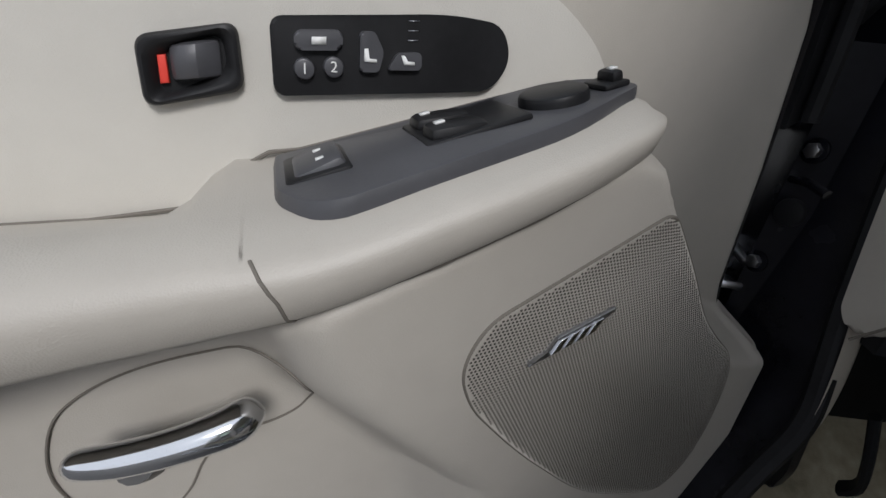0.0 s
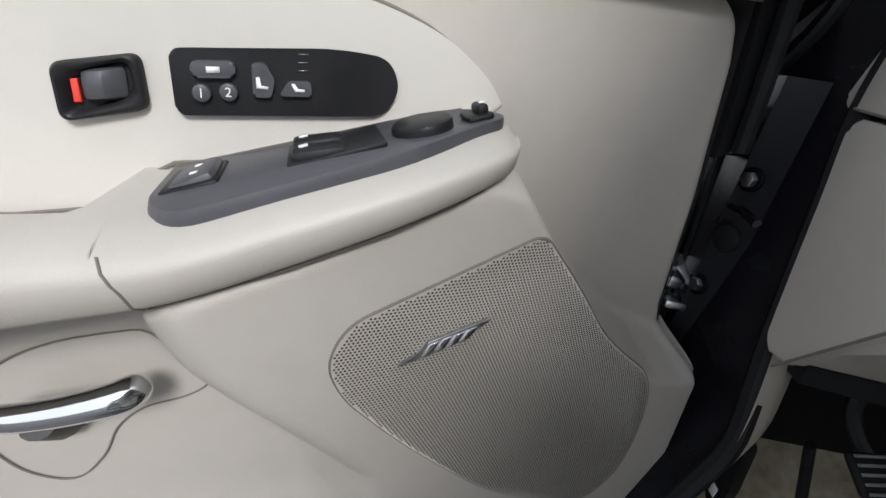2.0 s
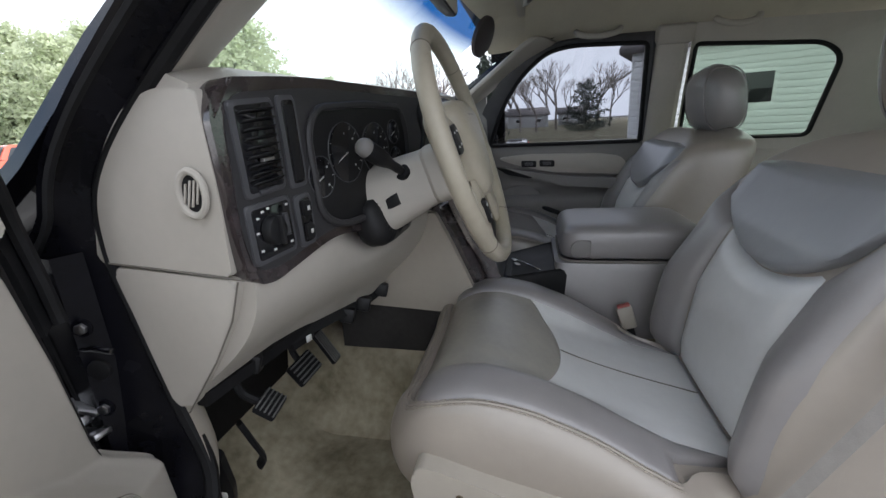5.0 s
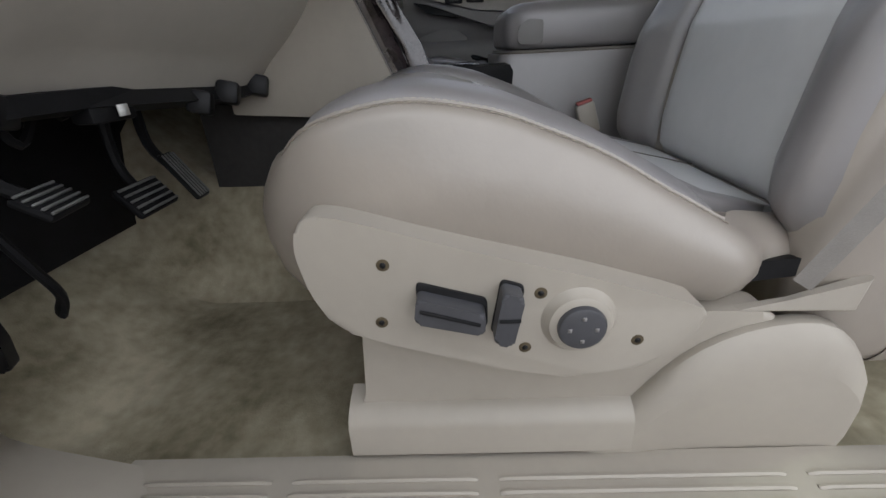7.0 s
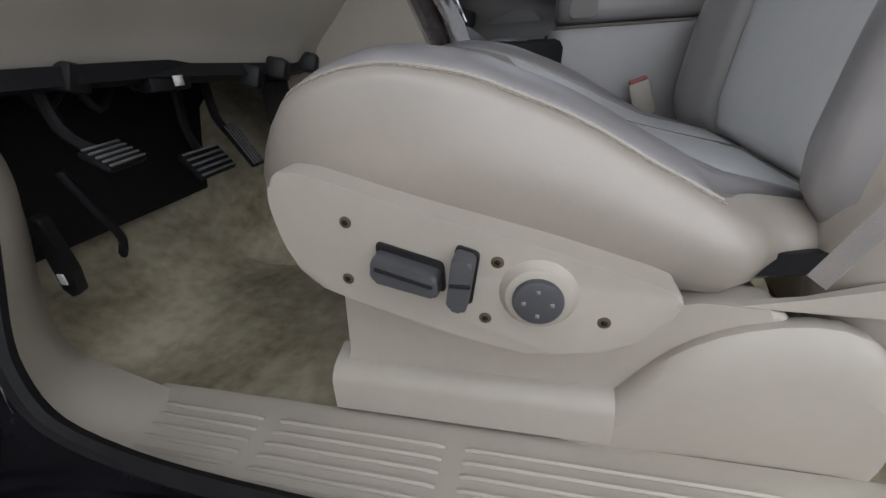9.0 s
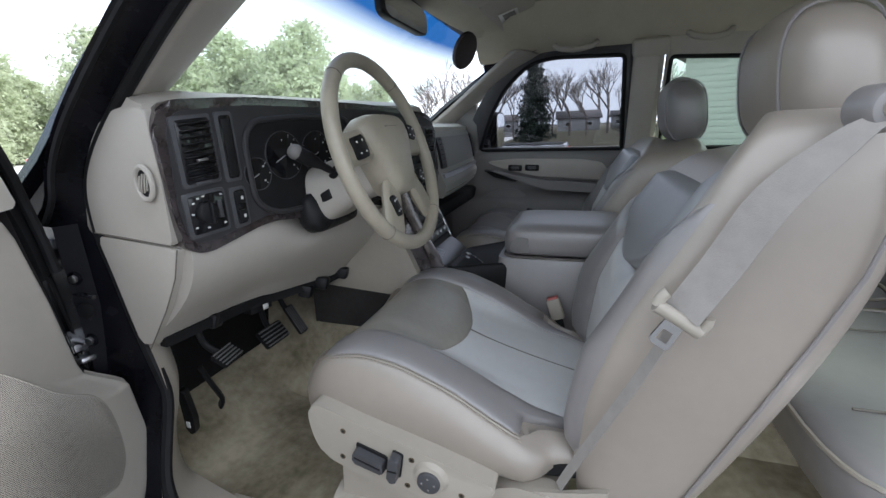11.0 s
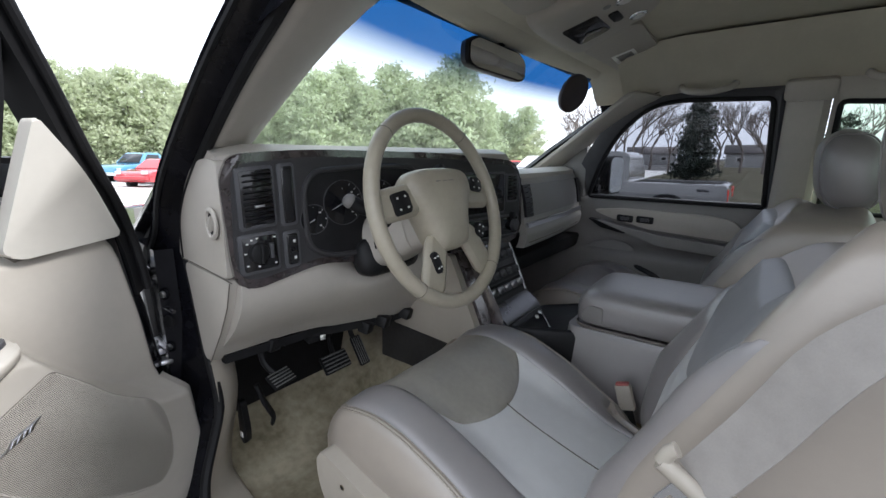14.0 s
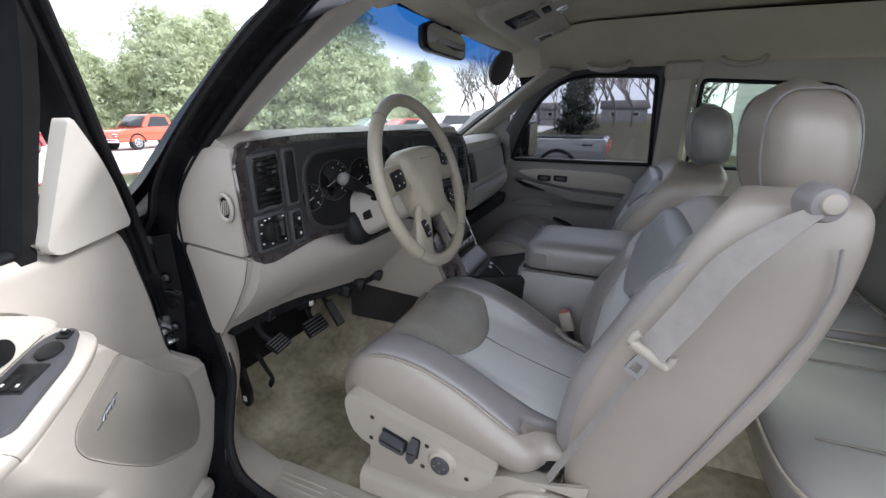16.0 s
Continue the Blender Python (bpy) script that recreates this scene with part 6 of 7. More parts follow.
s1 = sidebox([(0.042, 0.812), (-0.008, 0.797), (-0.007, 0.778), (0.045, 0.791)], -0.745, -0.762, 0.004, CHARCOAL, "seat_slide_switch", shield, "charcoal seat slide switch")
part("ridge", rbox((-0.7625, 0.018, 0.7955), (0.002, 0.046, 0.003), 0.001, pose(0, 0, 0, 17, 0, 0)), BLACK, s1)
sidebox([(-0.020, 0.818), (-0.038, 0.812), (-0.030, 0.766), (-0.012, 0.771)], -0.744, -0.7475, 0.001, BLACK, "switch_slot", shield)
s2 = sidebox([(-0.020, 0.816), (-0.036, 0.811), (-0.028, 0.768), (-0.013, 0.772)], -0.745, -0.764, 0.004, CHARCOAL, "recline_switch", shield, "charcoal recliner switch")
part("ridge", rbox((-0.7645, -0.025, 0.793), (0.002, 0.016, 0.003), 0.001), BLACK, s2)
part("knob_collar", disc((-0.744, -0.080, 0.779), (-1, 0, 0), 0.030, 0.010, 32, 0.006, 0.026), PLASTIC, shield)
lk_ = part("lumbar_knob", disc((-0.753, -0.080, 0.779), (-1, 0, 0), 0.0185, 0.006, 32, 0.003), CHARCOAL, shield, "round charcoal lumbar control")
for a in range(4):
    part("mark", rbox((-0.7592, -0.080 + 0.010 * math.cos(a * 1.571), 0.779 + 0.010 * math.sin(a * 1.571)), (0.0008, 0.003, 0.003), 0), SHADED_TRIM, lk_)
# base pan and riser cover
bs = [(0.098, 0.76), (0.105, 0.665), (0.114, 0.645), (0.118, 0.601), (-0.15, 0.603), (-0.262, 0.605), (-0.272, 0.64), (-0.290, 0.705), (-0.262, 0.748), (-0.20, 0.752), (-0.155, 0.735)]
part("seat_base", prism([V(-0.665, y, z) for y, z in round_poly(bs, 0.012)], (-0.035, 0, 0), 0.014, 4), PLASTIC, driver, "beige plastic seat base cover")
part("base_ledge", loft([[V(x, y, z) for x, z in ((-0.68, 0.662), (-0.702, 0.656), (-0.711, 0.651), (-0.716, 0.645), (-0.7185, 0.638), (-0.720, 0.606), (-0.68, 0.602))] for y in (0.122, 0.115, -0.09, -0.12, -0.15)]), PLASTIC, driver)
part("riser_cover", loft([[V(-0.68, y, 0.55), V(-0.716, y, 0.555), V(-0.722, y, zt - 0.03), V(-0.71, y, zt - 0.008), V(-0.68, y, zt)] for y, zt in ((-0.085, 0.612), (-0.105, 0.622), (-0.125, 0.643), (-0.142, 0.672), (-0.158, 0.702), (-0.178, 0.727), (-0.205, 0.745), (-0.24, 0.754), (-0.27, 0.748), (-0.292, 0.715), (-0.303, 0.69))]), PLASTIC, driver, "beige plastic riser cover", sub=1)
part("riser_fin", prism([V(-0.69, y, z) for y, z in ((-0.19, 0.748), (-0.235, 0.757), (-0.285, 0.778), (-0.282, 0.745))], (-0.008, 0, 0), 0.002), PLASTIC, driver)
part("seat_frame", rbox((-0.49, -0.10, 0.66), (0.44, 0.36, 0.14), 0.02), PLASTIC, driver)
part("hinge_arm", prism([V(-0.70, y, z) for y, z in ((-0.215, 0.772), (-0.25, 0.784), (-0.29, 0.786), (-0.29, 0.768), (-0.215, 0.760))], (0.01, 0, 0), 0.002), BLACK, driver, "black recliner hinge")
part("passenger_frame", rbox((0.33, -0.10, 0.66), (0.44, 0.36, 0.14), 0.02), PLASTIC, passenger)
part("side_seam", tube([V(XD(-1.022), y, z) for y, z in ((-0.395, 0.72), (-0.43, 0.80), (-0.485, 0.93), (-0.53, 1.04), (-0.56, 1.12), (-0.572, 1.18), (-0.568, 1.23))], 0.0024, 6), LEATHER, driver, "stitched side seam")
for piece in driver.children:
    if piece.name.split(".")[0] in ("seat_base", "base_ledge"):
        settle(piece, (-0.026, 0, 0))
    if piece.name.split(".")[0] in ("riser_cover", "riser_fin"):
        settle(piece, (-0.026, 0, 0), (1, 1.25, 1), (0, -0.085, 0))
settle(shield, (-0.018, 0, -0.006))
settle(driver, (0, -0.02, 0.010))
settle(passenger, (0, -0.02, 0.010))
# shoulder belt
belt = thing("seat_belt", (-0.70, -0.45, 1.05), "taupe seat belt hanging from the seat shoulder", "seat belt")
gd_ = part("belt_guide", loft([[V(-0.690 - d, -0.535 + 0.020 * k * math.cos(n * math.pi / 12) - 0.25 * d, 1.270 + 0.022 * k * math.sin(n * math.pi / 12)) for n in range(24)] for d, k in ((0.0, 1.0), (0.016, 1.0), (0.024, 0.94), (0.028, 0.82), (0.029, 0.5))]), LEATHER, belt, "taupe padded belt guide")
part("guide_cap", disc((-0.717, -0.544, 1.271), (-1, -0.12, 0.15), 0.012, 0.006, 28, 0.003), PLASTIC, gd_, "round taupe plastic cap")
bp_ = spline([V(-0.716, -0.535, 1.262), V(-0.720, -0.512, 1.245), V(-0.724, -0.462, 1.19), V(-0.724, -0.427, 1.12), V(-0.729, -0.394, 1.062)], 5)
part("webbing", ribbon(bp_, (0.55, 0.7, 0.35), [0.016 + 0.024 * smooth01(k / (0.55 * len(bp_))) for k in range(len(bp_))], 0.0016), WEBBING, belt, "grey woven webbing")
bl_ = spline([V(-0.724, -0.394, 1.058), V(-0.716, -0.36, 0.97), V(-0.711, -0.315, 0.87), V(-0.705, -0.285, 0.80), V(-0.70, -0.272, 0.765)], 5)
part("lap_webbing", ribbon(bl_, (0.7, 0.5, 0.2), 0.014, 0.0016), WEBBING, belt, "twisted lap webbing")
tg_u, tg_v = V(0.06, -0.837, -0.547).normalized(), V(-0.03, 0.46, -0.88).normalized()
def TG(a, b, d=0.0):
    return V(-0.730, -0.393, 1.062) + (tg_u * a + tg_v * b) * 0.88 + tg_u.cross(tg_v) * d
part("tongue_body", tube([TG(-0.031, 0.006), TG(-0.032, -0.008), TG(-0.029, -0.015)], 0.0065, 10), PLASTIC, belt, "beige plastic tongue cover")
part("tongue_bar", tube([TG(-0.032, 0.006), TG(0.032, 0.006)], 0.0078, 12), PLASTIC, belt)
part("tongue_side", tube([TG(0.031, 0.006), TG(0.032, -0.008), TG(0.029, -0.015)], 0.0065, 10), PLASTIC, belt)
bt = bmesh.new()
out_ = round_poly([(-0.012, 0.01), (0.012, 0.01), (0.015, 0.05), (-0.015, 0.05)], [0.001, 0.001, 0.008, 0.008])
inn_ = round_poly([(-0.007, 0.026), (0.007, 0.026), (0.008, 0.042), (-0.008, 0.042)], [0.001, 0.001, 0.002, 0.002])
loft([[TG(p.x, p.y, d) for p, d in ((o, -0.0012), (o, 0.0012))] + [TG(q.x, q.y, d) for q, d in ((i_, 0.0012), (i_, -0.0012))] for o, i_ in zip(out_ + out_[:1], inn_ + inn_[:1])], caps=False, bm=bt)
part("tongue_plate", bt, CHROME, belt, "steel belt tongue")
settle(belt, (-0.035, -0.014, 0.025))
DULL_RED = mat("faded_red_plastic", (0.36, 0.10, 0.09), 0.55, var=0.1)
buckle = thing("belt_buckle", (-0.19, -0.19, 0.80), "beige belt buckle with a red release button", "belt buckle")
part("body", rbox((-0.187, -0.195, 0.822), (0.022, 0.045, 0.075), 0.007, pose(0, 0, 0, -18, 0, 0)), PLASTIC, buckle)
part("release_button", rbox((-0.187, -0.1835, 0.860), (0.018, 0.036, 0.008), 0.003, pose(0, 0, 0, -18, 0, 0)), DULL_RED, buckle, "red release button")
part("stem", rbox((-0.187, -0.215, 0.75), (0.012, 0.03, 0.09), 0.004, pose(0, 0, 0, -18, 0, 0)), BLACK, buckle)
settle(buckle, (-0.065, -0.053, 0.042), (0.74, 0.74, 0.74), (-0.187, -0.2, 0.78))

# ---- rear bench ----
rear = thing("rear_bench", (0, -0.9, 0.6), "rear bench in taupe leather with separate cushions", "seat")
for cx in (-0.38, 0.38):
    cu_ = part("rear_cushion", loft([[V(cx + 0.35 * k * p.x, -0.83 + 0.22 * k * p.y + 0.03 * h, 0.70 + 0.145 * h) for p in [Vector((math.copysign(abs(math.cos(b)) ** 0.35, math.cos(b)), math.copysign(abs(math.sin(b)) ** 0.35, math.sin(b)))) for b in [j * math.pi / 16 for j in range(32)]]] for h, k in ((0, 0.94), (0.3, 1.0), (0.75, 1.0), (0.93, 0.94), (1.0, 0.75), (0.97, 0.3))]), LEATHER, rear, "taupe leather rear cushion", sub=1, smooth=80)
    for sg in (-1, 1):
        part("cushion_seam", tube([V(cx + sg * 0.16, -0.99 + 0.33 * k / 8, 0.8445 + 0.002 * math.sin(math.pi * k / 8)) for k in range(9)], 0.0022, 6), SEAM, cu_)
    part("cushion_piping", tube([V(cx + 0.342 * math.copysign(abs(math.cos(b)) ** 0.35, math.cos(b)), -0.805 + 0.215 * math.copysign(abs(math.sin(b)) ** 0.35, math.sin(b)), 0.826) for b in [j * math.pi / 16 for j in range(32)]], 0.004, 6, closed=True), LEATHER_SIDE, cu_)
    part("rear_backrest", loft([[V(cx + 0.35 * k * p.x, -1.09 - 0.16 * h + 0.075 * k * p.y, 0.80 + 0.42 * h) for p in [Vector((math.copysign(abs(math.cos(b)) ** 0.35, math.cos(b)), math.copysign(abs(math.sin(b)) ** 0.5, math.sin(b)))) for b in [j * math.pi / 16 for j in range(32)]]] for h, k in ((0, 0.96), (0.1, 1.0), (0.6, 1.0), (0.9, 0.97), (0.98, 0.85), (1.0, 0.4))]), LEATHER, rear, "taupe leather rear backrest", sub=1, smooth=80)
    hd_ = part("rear_headrest", loft([[V(cx + 0.105 * k * p.x, -1.10 + 0.05 * k * p.y, 1.285 + 0.075 * a) for p in [Vector((math.copysign(abs(math.cos(b)) ** 0.6, math.cos(b)), math.copysign(abs(math.sin(b)) ** 0.7, math.sin(b)))) for b in [j * math.pi / 10 for j in range(20)]]] for a, k in ((-1, 0.3), (-0.93, 0.75), (-0.6, 0.98), (0, 1.0), (0.5, 0.93), (0.85, 0.7), (1, 0.25))]), LEATHER, rear, "rounded rear head restraint", sub=1, smooth=80)
    part("headrest_post", tube([V(cx - 0.04, -1.11, 1.17), V(cx - 0.04, -1.11, 1.26)], 0.006, 8), CHROME, hd_)
cab_wide(rear, -0.03, 0.03)
rb_ = thing("rear_buckle", (-0.08, -0.98, 0.85), "beige rear belt buckle with a red button", "belt buckle")
part("body", rbox((-0.08, -0.985, 0.872), (0.05, 0.04, 0.05), 0.01, pose(0, 0, 0, 30, 20, 0)), PLASTIC, rb_)
part("release_button", rbox((-0.10, -0.965, 0.89), (0.02, 0.02, 0.012), 0.003, pose(0, 0, 0, 30, 20, 0)), RED, rb_, "red release button")
cab_wide(rb_, -0.03, 0.03)

# ---- pedals and parts under the dash ----
RIB = mat("worn_pedal_rib", (0.16, 0.16, 0.155), 0.4, var=0.3, scale=60)
def pedal(name, c, size, rot, label, arm):
    p = thing(name, c, label, "pedal")
    m = pose(0, 0, 0, *rot)
    base = part("pad", rbox(c, size, 0.006, m), BLACK_MATT, p)
    n = max(int(size[0] / 0.012), 2) if size[0] > size[1] else 4
    for k in range(5):
        off = m @ V(0, size[1] * (-0.4 + 0.2 * k), size[2] / 2 + 0.001) if size[0] >= size[1] else m @ V(size[0] * (-0.4 + 0.2 * k), 0, size[2] / 2 + 0.001)
        sz = (size[0] * 0.92, size[1] * 0.07, 0.003) if size[0] >= size[1] else (size[0] * 0.07, size[1] * 0.92, 0.003)
        part("ridge", rbox(Vector(c) + off, sz, 0.0008, m), RIB, base)
    part("arm", tube(spline([V(*q) for q in arm], 4), 0.009, 8), BLACK, p)
    return p
settle(pedal("brake_pedal", (-0.425, 0.555, 0.760), (0.105, 0.062, 0.014), (52, 0, 0), "wide ribbed black brake pedal", [(-0.42, 0.565, 0.765), (-0.41, 0.60, 0.82), (-0.40, 0.60, 0.93)]), (-0.035, -0.12, 0.045), (0.8, 0.8, 0.8), (-0.425, 0.555, 0.76))
settle(pedal("accelerator_pedal", (-0.315, 0.585, 0.735), (0.042, 0.105, 0.012), (58, 0, 0), "narrow ribbed black accelerator pedal", [(-0.315, 0.60, 0.75), (-0.31, 0.64, 0.80), (-0.31, 0.64, 0.90)]), (-0.072, -0.165, 0.08), (0.8, 0.8, 0.8), (-0.315, 0.585, 0.735))
settle(pedal("parking_brake_pedal", (-0.640, 0.50, 0.775), (0.075, 0.048, 0.012), (35, 0, 10), "small ribbed black parking brake pedal", [(-0.645, 0.515, 0.78), (-0.66, 0.55, 0.82), (-0.66, 0.56, 0.90)]), (-0.012, -0.118, 0.086), (0.8, 0.8, 0.8), (-0.64, 0.50, 0.775))
rest = thing("pedal_bracket", (-0.60, 0.55, 0.66), "black pedal bracket under the dash", "bracket")
part("strap", tube(spline([V(-0.645, 0.51, 0.765), V(-0.635, 0.50, 0.72), V(-0.615, 0.505, 0.675), V(-0.61, 0.52, 0.65)], 4), 0.010, 8, flat=0.5), BLACK_MATT, rest)
settle(rest, (-0.05, -0.10, 0.09))
under = thing("under_dash_bracket", (-0.5, 0.45, 0.87), "black bracket with a data socket under the dash", "bracket")
part("rail", loft([[V(x, y0, z0), V(x, y0 - 0.012, z0 - 0.02), V(x, y0 + 0.02, z0 - 0.028), V(x, y0 + 0.03, z0)] for x, y0, z0 in ((-0.72, 0.46, 0.897), (-0.55, 0.425, 0.893), (-0.35, 0.365, 0.880), (-0.24, 0.345, 0.885))]), BLACK, under)
so = part("socket", rbox((-0.515, 0.425, 0.872), (0.055, 0.03, 0.035), 0.004, pose(0, 0, 0, 0, 0, -12)), BLACK, under)
part("label", prism([V(-0.515 + dx, 0.4035 - 0.2 * dx, 0.866 + dz) for dx, dz in ((-0.006, -0.006), (0.006, -0.006), (0.006, 0.006), (-0.006, 0.006))], (0, -0.002, 0)), WHITE, so, "small white printed label")
for x, y, z in ((-0.36, 0.36, 0.868), (-0.29, 0.345, 0.872), (-0.62, 0.44, 0.88), (-0.40, 0.38, 0.86)):
    part("connector", rbox((x, y, z), (0.035, 0.03, 0.03), 0.005, pose(0, 0, 0, 15, 10, 20)), BLACK, under)
for k in range(5):
    x = -0.70 + k * 0.06
    part("cable", tube(spline([V(x, 0.50, 0.90), V(x + 0.02, 0.49, 0.86 - 0.01 * (k % 3)), V(x + 0.07, 0.50, 0.885)], 5), 0.005, 6), BLACK, under)
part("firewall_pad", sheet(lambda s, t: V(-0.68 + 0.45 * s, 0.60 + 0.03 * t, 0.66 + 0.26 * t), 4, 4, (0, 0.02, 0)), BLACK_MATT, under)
settle(under, (-0.042, -0.051, 0.067))
SIDE = round_poly([(0.135, 0.84), (0.42, 0.86), (0.42, 1.075), (0.232, 1.075), (0.20, 1.01), (0.165, 0.93), (0.145, 0.885), (0.13, 0.80)], [0.005, 0.005, 0.005, 0.005, 0.1, 0.1, 0.08, 0.08])
hump = part("tunnel_side", prism([V(-0.24, p.x, p.y) for p in SIDE], (0.06, 0, 0), 0.004), PLASTIC)
settle(hump, (-0.078, -0.07, 0.035))
# tunnel carpet, its shade likewise in the colour
tunnel = part("tunnel", loft([[V(-0.30, y, 0.70), V(-0.30, y, 0.76), V(-0.298, y, 0.82), V(-0.296, y, 0.91), V(-0.10, y, 0.93), V(-0.10, y, 0.70)] for y in (0.42, 0.35, 0.20, 0.10)]), SHADED_CARPET)
tagged(tunnel, "carpeted transmission tunnel beside the footwell, darkened for shade", "tunnel", "", "structure")
tagged(hump, "beige plastic side of the centre stack", "trim", "", "structure")
speck = part("footwell_fuse_clip", rbox((-0.41, 0.18, 0.556), (0.008, 0.012, 0.004), 0.001), WHITE)
tagged(speck, "scrap of white paper on the carpet", "scrap")

# ---- roof fittings ----
def VP(x, y, d=0.0):
    """A point on the visors' plane, d metres below it."""
    return V(x, y - 0.3 * d, 1.606 + (0.10 - y) * 0.32 - d)


def vplate(poly, d0, d1, bev, r=0.0, seg=3):
    p = round_poly(poly, r) if r else [Vector(q) for q in poly]
    return prism([VP(q.x, q.y, d0) for q in p], VP(0, 0, d1) - VP(0, 0, d0), bev, seg)


def visor(poly, label):
    v = thing("sun_visor", VP(*poly[0]), label, "sun visor", "sun visors")
    body = part("panel", vplate(poly, -0.012, 0.010, 0.009, 0.02, 4), BEIGE, v)
    return v, body


v1_, b1_ = visor([(-0.62, 0.045), (-0.235, 0.072), (-0.19, 0.05), (-0.215, -0.065), (-0.26, -0.085), (-0.57, -0.095), (-0.63, -0.06)], "beige driver sun visor folded against the roof")
lq = [Vector(p) for p in ((-0.408, 0.023), (-0.395, -0.037), (-0.279, -0.030), (-0.275, 0.032))]
def LB(s, t):
    return (lq[0].lerp(lq[3], s)).lerp(lq[1].lerp(lq[2], s), t)
lab = part("warning_label", vplate(lq, 0.0102, 0.0108, 0), WHITE, v1_, "white printed warning label")
part("label_head", vplate([LB(0, 0), LB(0.08, 0), LB(0.08, 1), LB(0, 1)], 0.0108, 0.0112, 0), YELLOW, lab, "yellow label edge")
for k in range(11):
    t0, s1_ = 0.06 + 0.082 * k, (0.93, 0.86, 0.95, 0.7)[k % 4] if k < 8 else 0.55
    part("print_line", vplate([LB(0.13, t0), LB(s1_, t0), LB(s1_, t0 + 0.03), LB(0.13, t0 + 0.03)], 0.0108, 0.0112, 0), CHARCOAL, lab)
part("print_symbol", vplate([LB(0.66, 0.72), LB(0.9, 0.72), LB(0.9, 0.93), LB(0.66, 0.93)], 0.0108, 0.0112, 0, 0.004), BLACK, lab)
v2_, b2_ = visor([(0.19, 0.07), (0.60, 0.062), (0.64, 0.02), (0.58, -0.065), (0.18, -0.075), (0.13, -0.03)], "beige passenger sun visor folded against the roof")
lab2 = part("warning_label", vplate([(0.36, 0.04), (0.37, -0.02), (0.47, -0.015), (0.47, 0.045)], 0.0102, 0.0108, 0), WHITE, v2_, "white printed warning label")
part("print_block", vplate([(0.38, 0.03), (0.385, -0.01), (0.45, -0.008), (0.45, 0.032)], 0.0108, 0.0112, 0), SHADED_TRIM, lab2)
part("visor_pivot", tube(spline([V(-0.60, 0.05, 1.615), V(-0.635, 0.04, 1.605), V(-0.66, 0.045, 1.60)], 4), 0.008, 8), BEIGE, v1_)
ohc = thing("overhead_console", (-0.03, -0.05, 1.65), "beige overhead console with map lights", "overhead console")
bp2 = [(-0.15, 0.085), (0.15, 0.085), (0.155, 0.02), (0.14, -0.06), (0.10, -0.125), (0.0, -0.15), (-0.10, -0.125), (-0.15, -0.06), (-0.165, 0.02)]
part("housing", loft([[VP((p.x) * k, -0.03 + (p.y + 0.03) * k, d) for p in spline(bp2, 4, True)] for d, k in ((-0.03, 1.05), (0.0, 1.03), (0.012, 0.99), (0.020, 0.92), (0.023, 0.7), (0.023, 0.3))]), BEIGE, ohc, sub=1)
part("display", vplate([(-0.065, 0.045), (0.075, 0.045), (0.065, -0.03), (-0.06, -0.03)], 0.018, 0.0245, 0.002, 0.01), DARKSCREEN, ohc, "dark compass display")
part("switch", vplate([(-0.03, -0.045), (0.03, -0.045), (0.03, -0.065), (-0.03, -0.065)], 0.018, 0.027, 0.003, 0.006), BLACK, ohc)
for x in (-0.065, 0.065):
    lens = part("map_light", disc(VP(x, -0.088, 0.020), (0, -0.3, -1), 0.020, 0.006, 24, 0.003), CHROME, ohc, "round bright map light")
    part("lens", disc(VP(x, -0.088, 0.0255), (0, -0.3, -1), 0.013, 0.002, 20, 0.001), WHITE, lens)
part("small_switch", disc(VP(-0.075, -0.055, 0.020), (0, -0.3, -1), 0.008, 0.006, 14, 0.002), SHADED_TRIM, ohc)
dome = thing("dome_lamp", (0.12, -0.66, 1.692), "grey dome lamp in the headliner", "lamp")
part("lens", rbox((0.12, -0.66, 1.687), (0.12, 0.09, 0.014), 0.005), SHADED_TRIM, dome)
for k, (x, y0, y1) in enumerate(((0.672, -0.085, -0.245), (0.672, -0.56, -0.70))):
    g = thing("grab_handle", (x, y0, 1.60), "beige grab handle above the window", "grab handle", "grab handles")
    part("bar", tube(spline([V(x + 0.01, y0, 1.606), V(x - 0.012, y0 - 0.02, 1.588), V(x - 0.02, (y0 + y1) / 2, 1.578), V(x - 0.012, y1 + 0.02, 1.588), V(x + 0.01, y1, 1.606)], 5), 0.011, 10), BEIGE, g)
    passenger_side(g)
mirror = thing("rear_view_mirror", (-0.05, 0.22, 1.57), "black rear view mirror on the windscreen", "mirror")
MZ = Matrix.Translation((-0.055, 0.20, 1.563)) @ pose(0, 0, 0, 0, 0, 0)
mo = round_poly([(-0.165, 0.020), (-0.12, 0.038), (0.12, 0.038), (0.165, 0.020), (0.165, -0.026), (0.13, -0.036), (-0.13, -0.036), (-0.165, -0.026)], 0.015)
part("housing", loft([[MZ @ V(p.x * k, y, p.y * k) for p in mo] for y, k in ((0.0, 0.97), (0.006, 1.0), (0.022, 0.96), (0.036, 0.7), (0.040, 0.3))]), BLACK, mirror)
part("mirror_face", prism([MZ @ V(p.x * 0.93, -0.001, p.y * 0.88) for p in mo], (0, -0.0015, 0)), MIRROR, mirror)
part("stem", tube([V(-0.05, 0.245, 1.57), V(-0.045, 0.235, 1.595), V(-0.04, 0.20, 1.61)], 0.012, 10), BLACK, mirror)
part("button_row", rbox((-0.02, 0.212, 1.531), (0.10, 0.012, 0.008), 0.002), CHARCOAL, mirror)
pod = thing("round_disc", (0.36, 0.20, 1.56), "round dark disc stuck to the windscreen", "sensor disc")
